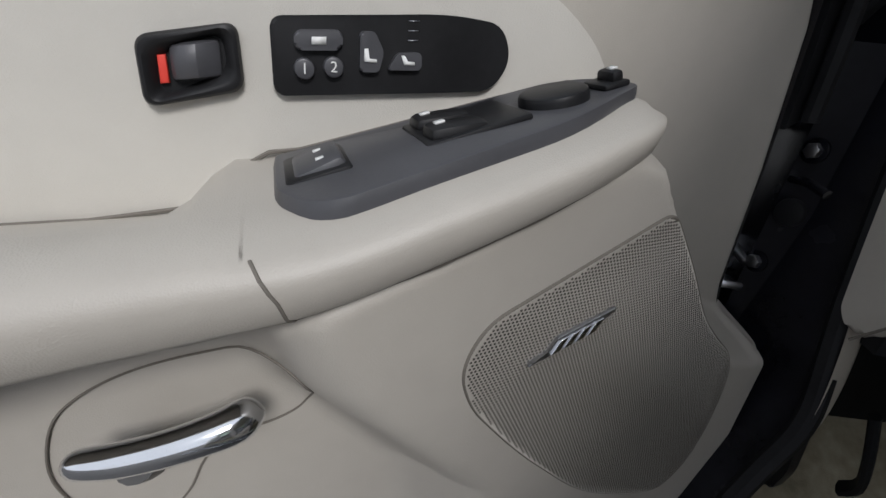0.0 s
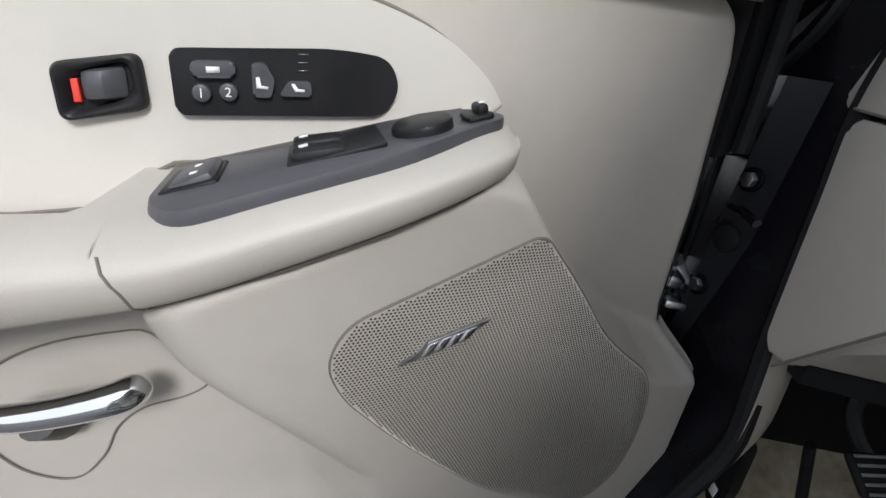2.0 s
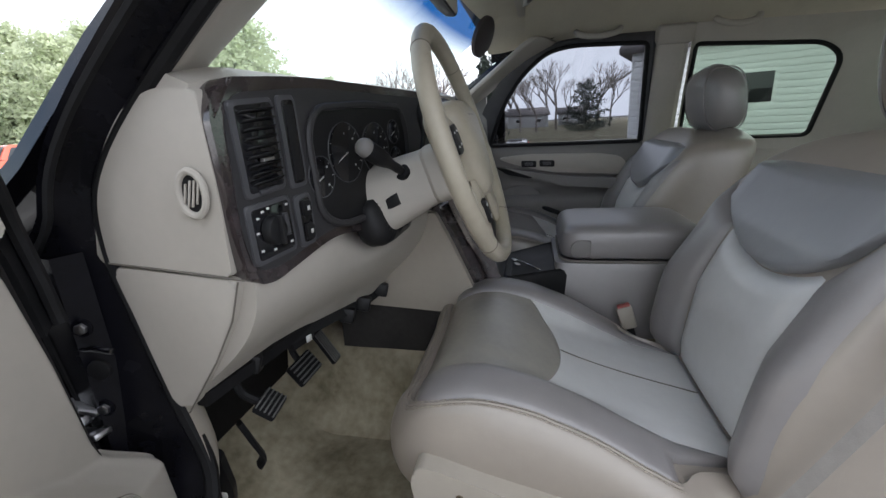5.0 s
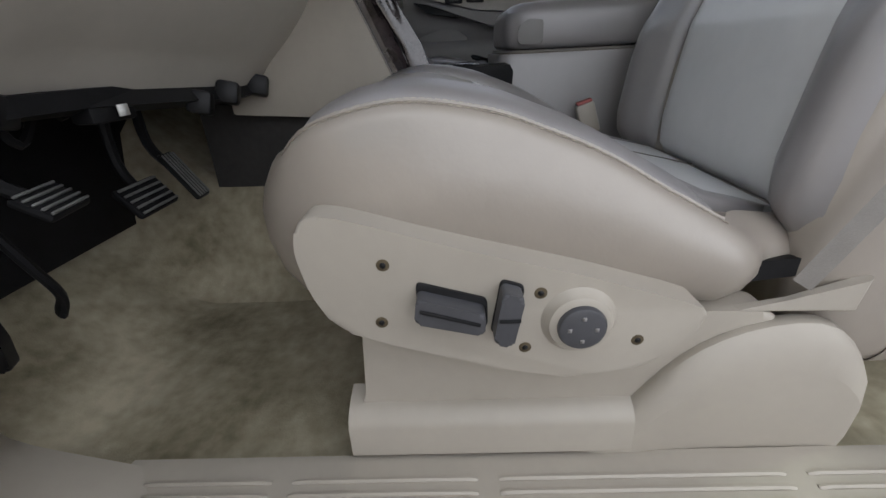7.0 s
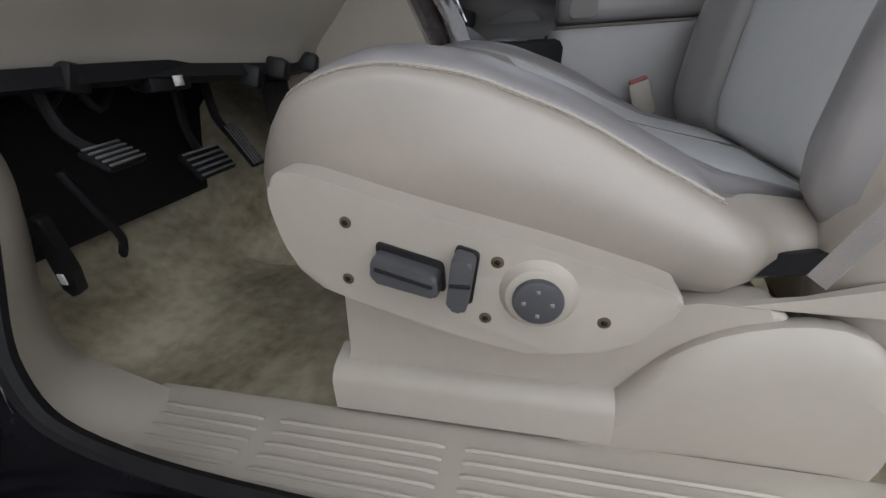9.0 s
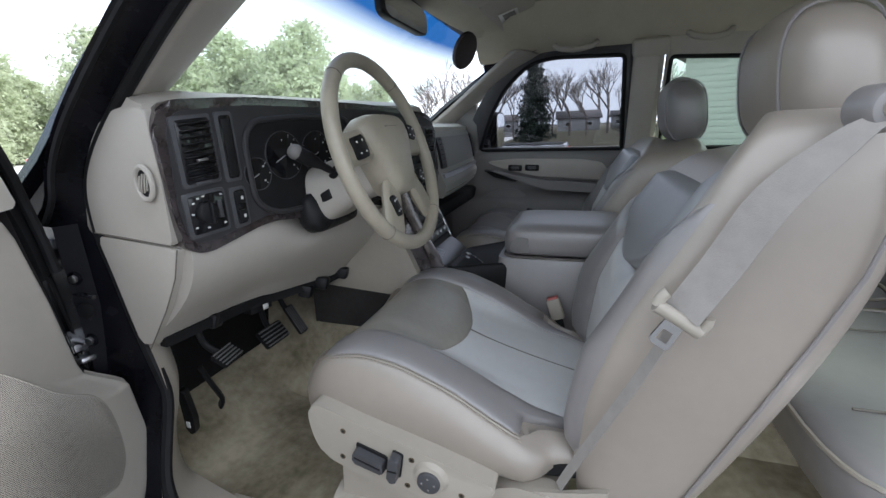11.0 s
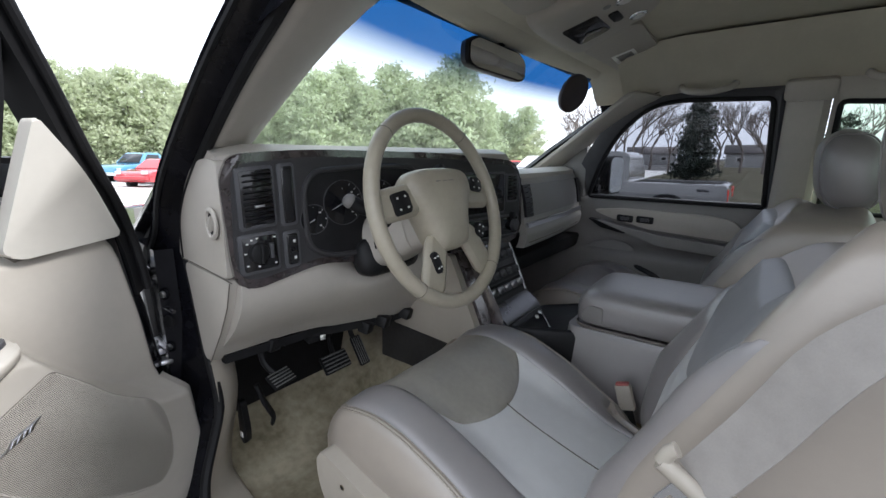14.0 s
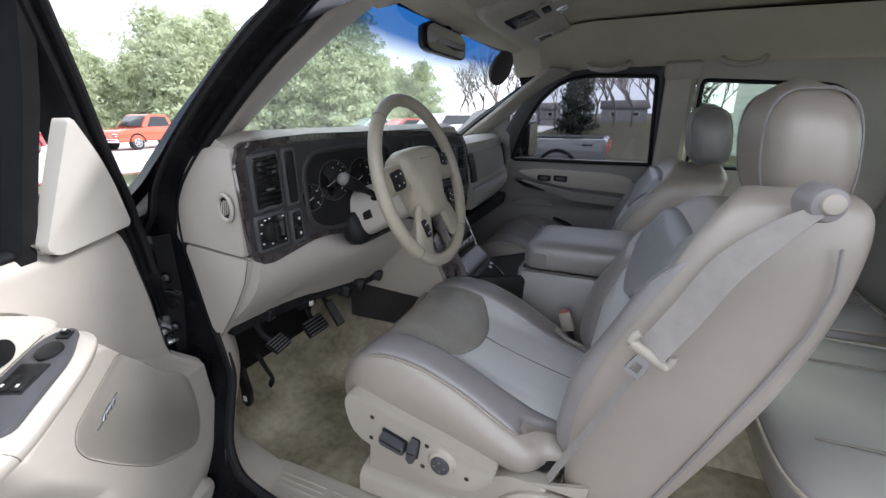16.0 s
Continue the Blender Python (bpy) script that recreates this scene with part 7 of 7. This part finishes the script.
part("disc", disc((0.36, 0.185, 1.553), (-0.25, -0.75, -0.35), 0.062, 0.012, 36, 0.004), mat("dark_brown_plastic", (0.05, 0.04, 0.042), 0.5), pod)

for fitting in (v1_, v2_, ohc, dome, mirror):
    cab_wide(fitting)
settle(pod, (-0.05, -0.065, 0.0))

# ---- outside: trees, cars, buildings ----
# green paled well beyond real foliage, with haze and glare in the colour
HAZY_NEEDLES = mat("hazy_pine_needles", (0.25, 0.275, 0.19), 0.8, var=0.35, scale=0.9, spec=0.2)
# needles let light through
nt = HAZY_NEEDLES.node_tree
tl = nt.nodes.new("ShaderNodeBsdfTranslucent")
tl.inputs["Color"].default_value = (0.25, 0.275, 0.19, 1)
ad = nt.nodes.new("ShaderNodeAddShader")
nt.links.new(nt.nodes["Principled BSDF"].outputs[0], ad.inputs[0])
nt.links.new(tl.outputs[0], ad.inputs[1])
nt.links.new(ad.outputs[0], nt.nodes["Material Output"].inputs["Surface"])
NEEDLES_DARK = mat("dark_evergreen", (0.03, 0.04, 0.033), 0.8, var=0.4, scale=0.9, spec=0.2)
BARK = mat("bark", (0.10, 0.08, 0.065), 0.9, var=0.3, scale=6, bump=0.6, bscale=25)
TWIG = mat("grey_twigs", (0.13, 0.11, 0.10), 0.9, var=0.3, scale=3)


def clump_mesh(points, size, rng):
    """Many small tilted leaf blades round the given points, as one mesh."""
    n = len(points)
    vs_ = np.zeros((n * 3, 3))
    P = np.array(points)
    d1 = rng.normal(size=(n, 3))
    d2 = rng.normal(size=(n, 3))
    d1 /= np.linalg.norm(d1, axis=1)[:, None]
    d2 /= np.linalg.norm(d2, axis=1)[:, None]
    s = size * rng.uniform(0.6, 1.5, size=(n, 1))
    vs_[0::3], vs_[1::3], vs_[2::3] = P - d1 * s, P + d1 * s, P + d2 * s * 0.9
    return vs_.tolist(), [(3 * i, 3 * i + 1, 3 * i + 2) for i in range(n)]


def pine(name, h, r, seed, needles, label, low=0.04, power=0.8, n=5200, lobes=46):
    rng = np.random.default_rng(seed)
    tree = thing(name, (0, 0, 0), label, "tree", "tree row")
    part("trunk", tube([V(0, 0, 0), V(0.05, 0.02, h * 0.4), V(0.02, 0, h * 0.95)], [0.16 * h / 9, 0.10 * h / 9, 0.02], 8), BARK, tree)
    pts = []
    for k in range(lobes):
        f = (k + rng.uniform(0, 0.9)) / lobes
        z = h * (low + (0.97 - low) * f)
        a = k * 2.4 + rng.uniform(-0.5, 0.5)
        reach = r * (1 - f) ** power * rng.uniform(0.75, 1.15) + 0.12
        m = int(n / lobes * (0.5 + 1.2 * (1 - f)))
        t = rng.uniform(0.12, 1.0, size=m) ** 0.7
        spread = 0.10 * r + 0.22 * reach
        x = math.cos(a) * reach * t + rng.normal(size=m) * spread * 0.55
        y = math.sin(a) * reach * t + rng.normal(size=m) * spread * 0.55
        zz = z + 0.10 * h * (t - 0.5) * 0.6 + rng.normal(size=m) * 0.022 * h
        pts += list(zip(x, y, zz))
    v, f = clump_mesh(pts, 0.021 * h, rng)
    me_ = bpy.data.meshes.new("crown")
    me_.from_pydata(v, [], f)
    me_.materials.append(needles)
    cr = new("crown", me_)
    cr.parent = tree
    return tree


def bare_tree(h, seed):
    rng = random.Random(seed)
    tree = thing("bare_tree", (0, 0, 0), "leafless winter tree with fine grey twigs", "tree", "bare trees")
    bmt_ = bmesh.new()
    def grow(p, d, length, r, depth):
        q = p + d * length
        tube([p, (p + q) / 2 + V(rng.uniform(-1, 1), rng.uniform(-1, 1), 0) * length * 0.05, q], [r, r * 0.85, r * 0.65], 5 if depth < 3 else 3, bm=bmt_)
        if depth >= 5:
            return
        for _ in range(3 if depth < 4 else 2):
            nd = (d + V(rng.uniform(-1, 1), rng.uniform(-1, 1), rng.uniform(-0.2, 0.7)) * 0.62).normalized()
            grow(q, nd, length * rng.uniform(0.62, 0.82), r * 0.62, depth + 1)
    grow(V(0, 0, 0), V(0, 0, 1), h * 0.27, h * 0.018, 0)
    part("branch_crown", bmt_, TWIG, tree)
    return tree


EYE0 = V(-1.1, -0.4, 0)


def out(az, dist):
    """A place on the ground: degrees clockwise from straight ahead, metres away."""
    a = radians(az)
    p = EYE0 + V(math.sin(a), math.cos(a), 0) * dist
    return V(p.x, p.y, ground_z(p.x))


base = [pine("pine_tree", 8.2, 3.3, s, HAZY_NEEDLES, "green pine tree at the edge of the lot", 0.03, 0.45, 11000, 70) for s in (3, 7, 11)]
rng0 = random.Random(5)
spots = [(az, 50 + rng0.uniform(-3, 5)) for az in np.arange(6, 66, 2.9)] + [(az, 58 + rng0.uniform(-3, 5)) for az in np.arange(7, 60, 4.0)]
for k, (az, d) in enumerate(spots):
    p = out(az, d)
    m = Matrix.Translation(p) @ Matrix.Rotation(k * 1.7, 4, "Z")
    sc_ = rng0.uniform(0.82, 1.22) * (1.0 if az < 34 else 1.32 if az < 58 else 0.9)
    if k < 3:
        base[k].matrix_basis = m
        base[k].scale = (sc_, sc_, sc_)
    else:
        t_ = copy_thing(base[k % 3], m)
        t_.scale = (sc_, sc_, sc_)
cyp = pine("conifer_tree", 6.6, 1.35, 21, NEEDLES_DARK, "dark conical evergreen on the lawn", 0.02, 0.55, 6500, 60)
cyp.matrix_basis = Matrix.Translation(out(83.5, 36))
bush = pine("evergreen_bush", 5.2, 2.4, 31, NEEDLES_DARK, "dark green bushy evergreen", 0.02, 0.4, 5000, 40)
bush.matrix_basis = Matrix.Translation(out(96.0, 50))
bt0 = bare_tree(10.5, 4)
bt0.matrix_basis = Matrix.Translation(out(77, 52))
bt1 = bare_tree(9.0, 9)
bt1.matrix_basis = Matrix.Translation(out(88, 58))
for k, (az, d, s_) in enumerate(((71, 60, 0.9), (73.5, 52, 1.05), (75, 64, 1.1), (79, 66, 1.0), (81, 58, 0.85), (86, 62, 0.9), (90, 55, 0.85), (92.5, 64, 1.1), (96, 60, 0.9), (69, 66, 0.8), (70, 85, 1.3), (72, 92, 1.4), (74, 88, 1.2), (76, 95, 1.45), (78, 90, 1.3), (82, 98, 1.4), (84.5, 92, 1.2), (87, 100, 1.5), (89.5, 94, 1.3), (91.5, 99, 1.4), (94, 92, 1.2), (97.5, 96, 1.4), (99, 90, 1.2))):
    b = copy_thing(bt0 if k % 2 else bt1, Matrix.Translation(out(az, d)) @ Matrix.Rotation(k * 2.1, 4, "Z"))
    b.scale = (s_, s_, s_)

SHINGLE = mat("grey_shingles", (0.12, 0.11, 0.11), 0.9, var=0.2, scale=3)
SIDING = mat("white_siding", (0.62, 0.63, 0.62), 0.6, var=0.06, scale=1)
WEATHERED = mat("weathered_siding", (0.30, 0.30, 0.30), 0.7, var=0.1, scale=1)
SHEET_WALL = mat("white_steel_cladding", (0.66, 0.67, 0.69), 0.5, var=0.05, scale=1)


def house(name, p, w, d, h, roof, ang, wallm, label, bays=4):
    hs = thing(name, tuple(p), label, "building")
    m = Matrix.Translation(p) @ Matrix.Rotation(radians(ang), 4, "Z")
    part("wall", rbox(m @ V(0, 0, h / 2), (w, d, h), 0.02, Matrix.Rotation(radians(ang), 4, "Z")), wallm, hs)
    part("roof", loft([[m @ V(x, -d / 2 - 0.4, h), m @ V(x, 0, h + roof), m @ V(x, d / 2 + 0.4, h), m @ V(x, d / 2 + 0.3, h - 0.15), m @ V(x, -d / 2 - 0.3, h - 0.15)] for x in (-w / 2 - 0.4, w / 2 + 0.4)]), SHINGLE if wallm is not SHEET_WALL else wallm, hs)
    for k in range(bays):
        x = -w / 2 + w * (k + 0.5) / bays
        wd = part("window", rbox(m @ V(x, -d / 2 - 0.02, h * 0.55), (min(1.2, w / bays * 0.5), 0.08, h * 0.32), 0.02, Matrix.Rotation(radians(ang), 4, "Z")), WHITE, hs)
        part("pane", rbox(m @ V(x, -d / 2 - 0.06, h * 0.55), (min(1.0, w / bays * 0.42), 0.05, h * 0.26), 0.01, Matrix.Rotation(radians(ang), 4, "Z")), DARKSCREEN, wd)
    return hs


house("house", out(89.0, 95), 8, 7, 2.5, 1.5, -85, WEATHERED, "small pale house with a grey roof", 2)
house("house", out(79.0, 115), 10, 7, 2.6, 1.6, -75, WEATHERED, "low house behind bare trees", 2)
house("garage", out(94.5, 110), 6, 6, 2.6, 1.4, -95, WEATHERED, "white garage across the lawn", 2)


def hall(name, a, b, depth, h, label):
    """A flat-roofed hall whose front runs from a to b on the ground."""
    a, b = Vector(a), Vector(b)
    d = b - a
    m = Matrix.Translation((a + b) / 2) @ Matrix.Rotation(math.atan2(d.y, d.x), 4, "Z")
    turn = m.to_3x3().to_4x4()
    hl_ = thing(name, tuple((a + b) / 2), label, "building")
    part("wall", rbox(m @ V(0, depth / 2, h / 2), (d.length, depth, h), 0.02, turn), SHEET_WALL, hl_)
    part("parapet", rbox(m @ V(0, -0.1, h - 0.5), (d.length + 0.3, 0.3, 1.0), 0.02, turn), SIDING, hl_)
    for k in range(int(d.length / 1.2)):
        part("rib", rbox(m @ V(-d.length / 2 + 0.6 + 1.2 * k, -0.03, h / 2 - 0.5), (0.09, 0.07, h - 1.0), 0, turn), SHEET_WALL, hl_)
    return m, turn, hl_


hall("warehouse", (-16.4, 69.9, 0), (-3.8, 38.2, 0), -25, 6.5, "tall white steel-clad warehouse with a parapet")
am, at_, annex = hall("annex", (-5.5, 36.0, 0), (-0.5, 26.0, 0), -8, 2.9, "low pale annex in front of the warehouse")
part("annex_door", rbox(am @ V(3.5, -0.12, 1.0), (0.9, 0.06, 2.0), 0.01, at_), CHARCOAL, annex)
sdh = house("siding_building", V(16.0, -11.0, 0), 14, 6, 3.4, 1.4, 250, SIDING, "white lap-sided building behind the cab", 2)
for k in range(17):
    m = Matrix.Translation(V(16.0, -11.0, 0)) @ Matrix.Rotation(radians(250), 4, "Z")
    part("lap_board", rbox(m @ V(0, 3.03, 0.1 + 0.2 * k), (14.05, 0.07, 0.185), 0.004, Matrix.Rotation(radians(250), 4, "Z") @ pose(0, 0, 0, -6, 0, 0)), SIDING, sdh)
    part("lap_board", rbox(m @ V(0, -3.03, 0.1 + 0.2 * k), (14.05, 0.07, 0.185), 0.004, Matrix.Rotation(radians(250), 4, "Z") @ pose(0, 0, 0, 6, 0, 0)), SIDING, sdh)
pole = thing("light_pole", tuple(out(-24.5, 20)), "white metal light pole in the lot", "light pole")
part("mast", tube([out(-24.5, 20), out(-24.5, 20) + V(0, 0, 7)], [0.08, 0.05], 10), SIDING, pole)
part("lamp_head", rbox(out(-24.5, 20) + V(0.2, 0, 7.05), (0.7, 0.3, 0.14), 0.03), CHARCOAL, pole)

TYRE = mat("tyre_rubber", (0.02, 0.02, 0.021), 0.8, var=0.2, scale=10)
CARGLASS = mat("car_window", (0.02, 0.024, 0.028), 0.05, var=0.1)


def wheel_at(car, x, y, r, m, side):
    w = part("wheel", disc(m @ V(x, y, r), m.to_3x3() @ V(side, 0, 0), r, 0.2, 28, 0.04), TYRE, car)
    rim = part("rim", disc(m @ V(x + side * 0.19, y, r), m.to_3x3() @ V(side, 0, 0), r * 0.62, 0.03, 24, 0.01), SILVER, w)
    for k in range(5):
        a = k * 2 * math.pi / 5
        part("slot", disc(m @ V(x + side * 0.215, y + r * 0.38 * math.cos(a), r + r * 0.38 * math.sin(a)), m.to_3x3() @ V(side, 0, 0), r * 0.11, 0.008, 10), TYRE, rim)


def vehicle(p, ang, color, kind, label, cat):
    paint = mat("paint_" + cat.replace(" ", "_"), color, 0.2, var=0.04, coat=0.8)
    car = thing("pickup_truck" if kind == "pickup" else "parked_car", tuple(p), label, cat)
    m = Matrix.Translation(p) @ Matrix.Rotation(radians(ang), 4, "Z")
    if kind == "pickup":
        L, wd, wb, r = 2.65, 0.93, (1.65, -1.55), 0.37
        body = [(-2.65, 0.55), (-2.68, 0.75), (-2.65, 1.05), (-2.6, 1.08), (-0.75, 1.08), (-0.72, 1.12), (1.15, 1.12), (2.45, 1.02), (2.65, 0.92), (2.7, 0.55), (2.6, 0.42), (-2.55, 0.45)]
        cab = [(-0.72, 1.10), (-0.66, 1.68), (-0.5, 1.76), (0.45, 1.78), (0.62, 1.72), (1.2, 1.12)]
        glassz = [(-0.50, 1.15), (-0.48, 1.64), (0.42, 1.66), (0.92, 1.15)]
    elif kind == "suv":
        L, wd, wb, r = 2.3, 0.9, (1.4, -1.35), 0.36
        body = [(-2.3, 0.5), (-2.32, 0.8), (-2.28, 1.08), (1.1, 1.06), (2.15, 0.98), (2.3, 0.85), (2.3, 0.5), (2.2, 0.4), (-2.2, 0.42)]
        cab = [(-2.25, 1.06), (-2.05, 1.62), (-1.9, 1.70), (0.2, 1.70), (0.4, 1.64), (1.05, 1.06)]
        glassz = [(-2.0, 1.12), (-1.85, 1.58), (0.2, 1.60), (0.78, 1.12)]
    else:
        L, wd, wb, r = 2.25, 0.86, (1.35, -1.35), 0.32
        body = [(-2.25, 0.5), (-2.25, 0.82), (-2.1, 0.96), (-1.3, 0.98), (0.9, 0.92), (1.9, 0.82), (2.2, 0.7), (2.25, 0.45), (2.1, 0.3), (-2.1, 0.3)]
        cab = [(-1.75, 0.95), (-1.1, 1.36), (-0.8, 1.42), (0.0, 1.42), (0.2, 1.38), (0.95, 0.92)]
        glassz = [(-1.35, 0.98), (-0.95, 1.32), (0.0, 1.34), (0.62, 0.98)]
    def slab(prof, ws_, name, mt, parent=car):
        pr = round_poly(prof, 0.10)
        return part(name, loft([[m @ V(x * 1.0, y, z) for y, z in [(q.x, q.y) for q in pr]] for x in ws_], ), mt, parent, smooth=45)
    pr = round_poly(body, 0.12)
    ctr = Vector((0, 0.7))
    def sec(k, x):
        return [m @ V(x, q.x * (1 - (1 - k) * 0.3), ctr.y + (q.y - ctr.y) * k) for q in pr]
    part("body", loft([sec(0.86, -wd), sec(0.98, -wd * 0.96), sec(1.0, -wd * 0.85), sec(1.0, wd * 0.85), sec(0.98, wd * 0.96), sec(0.86, wd)]), paint, car)
    prc = round_poly(cab, 0.12)
    part("cabin", loft([[m @ V(sx * (wd * 0.95 - 0.22 * max(0, (q.y - cab[0][1]) / (1.75 - cab[0][1]))), q.x, q.y) for q in prc] for sx in (-1, 1)]), paint, car)
    for sx in (-1, 1):
        gz = round_poly(glassz, 0.06)
        part("side_window", prism([m @ V(sx * (wd * 0.95 - 0.22 * max(0, (q.y - cab[0][1]) / (1.75 - cab[0][1])) + 0.004), q.x, q.y) for q in gz], m.to_3x3() @ V(sx * 0.008, 0, 0)), CARGLASS, car)
        for y in wb:
            wheel_at(car, sx * (wd - 0.21), y, r, m, sx)
            part("wheel_arch", tube([m @ V(sx * (wd - 0.02), y + (r + 0.07) * math.cos(a), r + (r + 0.07) * math.sin(a)) for a in [k * math.pi / 12 for k in range(13)]], 0.05, 8), BLACK_MATT, car)
        part("door_gap", tube([m @ V(sx * (wd - 0.005), glassz[0][0] - 0.05, 0.6), m @ V(sx * (wd - 0.005), glassz[0][0] - 0.05, 1.05)], 0.008, 5), BLACK_MATT, car)
        part("door_handle", rbox(m @ V(sx * (wd - 0.0), glassz[0][0] + 0.12, 0.98), (0.03, 0.16, 0.04), 0.01, Matrix.Rotation(radians(ang), 4, "Z")), BLACK_MATT, car)
        part("headlight", rbox(m @ V(sx * (wd - 0.22), L + 0.0, 0.78), (0.3, 0.08, 0.16), 0.02, Matrix.Rotation(radians(ang), 4, "Z")), CHROME, car)
        part("tail_light", rbox(m @ V(sx * (wd - 0.1), -L - 0.0, 0.85), (0.07, 0.06, 0.26), 0.02, Matrix.Rotation(radians(ang), 4, "Z")), RED, car)
    if kind == "pickup":
        part("bed", rbox(m @ V(0, -1.68, 1.078), (1.5, 1.7, 0.02), 0.0, Matrix.Rotation(radians(ang), 4, "Z")), BLACK_MATT, car, "black bed opening")
        part("windscreen", prism([m @ V(x, y + 0.015, z + 0.012) for x, y, z in ((-0.75, 1.16, 1.15), (0.75, 1.16, 1.15), (0.62, 0.66, 1.68), (-0.62, 0.66, 1.68))], m.to_3x3() @ V(0, 0.01, 0.01)), CARGLASS, car)
    part("bumper", rbox(m @ V(0, L + 0.05, 0.52), (wd * 1.9, 0.16, 0.2), 0.05, Matrix.Rotation(radians(ang), 4, "Z")), CHROME if kind == "pickup" else paint, car)
    return car


grey = vehicle(V(10.2, 2.75, ground_z(10.2)), 0, (0.20, 0.20, 0.195), "pickup", "silver-grey pickup parked beside the cab", "pickup truck")
bm = prism([V(10.2 - 0.935, y, z + ground_z(10.2)) for y, z in ((0.42, 0.92), (0.64, 0.93), (0.64, 0.98), (0.42, 0.97))], (-0.006, 0, 0))
part("decal", bm, CHARCOAL, grey, "dark slanted bedside decal")
vehicle(out(32.5, 29), 100, (0.48, 0.09, 0.045), "pickup", "orange-red pickup truck facing across the lot", "pickup truck")
vehicle(out(18.3, 34), 120, (0.10, 0.28, 0.44), "pickup", "blue pickup truck at the edge of the lot", "pickup truck")
vehicle(out(20.0, 27), 125, (0.42, 0.03, 0.04), "sedan", "red sedan parked in the lot", "car")
vehicle(out(20.5, 31), 125, (0.05, 0.08, 0.14), "sedan", "dark blue sedan parked in the lot", "car")
vehicle(out(57.0, 32), 60, (0.35, 0.42, 0.40), "sedan", "pale green sedan parked in the lot", "car")
vehicle(out(61.0, 27), 60, (0.45, 0.06, 0.06), "sedan", "red car parked in the lot", "car")
vehicle(out(66.0, 24), 70, (0.6, 0.6, 0.6), "suv", "white car parked in the lot", "car")
# the truck's own passenger mirror
vehicle(out(-9.5, 17), 75, (0.015, 0.015, 0.017), "suv", "black car parked before the warehouse", "car")
pm = thing("passenger_mirror", (0.98, 0.28, 1.25), "silver-faced passenger side mirror", "mirror")
part("housing", loft([[V(0.985 + 0.10 * k * p.x, y, 1.265 + 0.095 * k * p.y) for p in round_poly([(-1, -1), (1, -1), (1, 1), (-1, 1)], 0.5)] for y, k in ((0.20, 0.97), (0.21, 1.0), (0.25, 0.97), (0.30, 0.7), (0.315, 0.3))]), BLACK, pm)
part("mirror_face", prism([V(0.985 + 0.09 * p.x, 0.199, 1.265 + 0.085 * p.y) for p in round_poly([(-1, -1), (1, -1), (1, 1), (-1, 1)], 0.5)], (0, -0.002, 0)), MIRROR, pm)
part("arm", rbox((0.90, 0.26, 1.20), (0.10, 0.06, 0.05), 0.015), BLACK, pm)
passenger_side(pm)
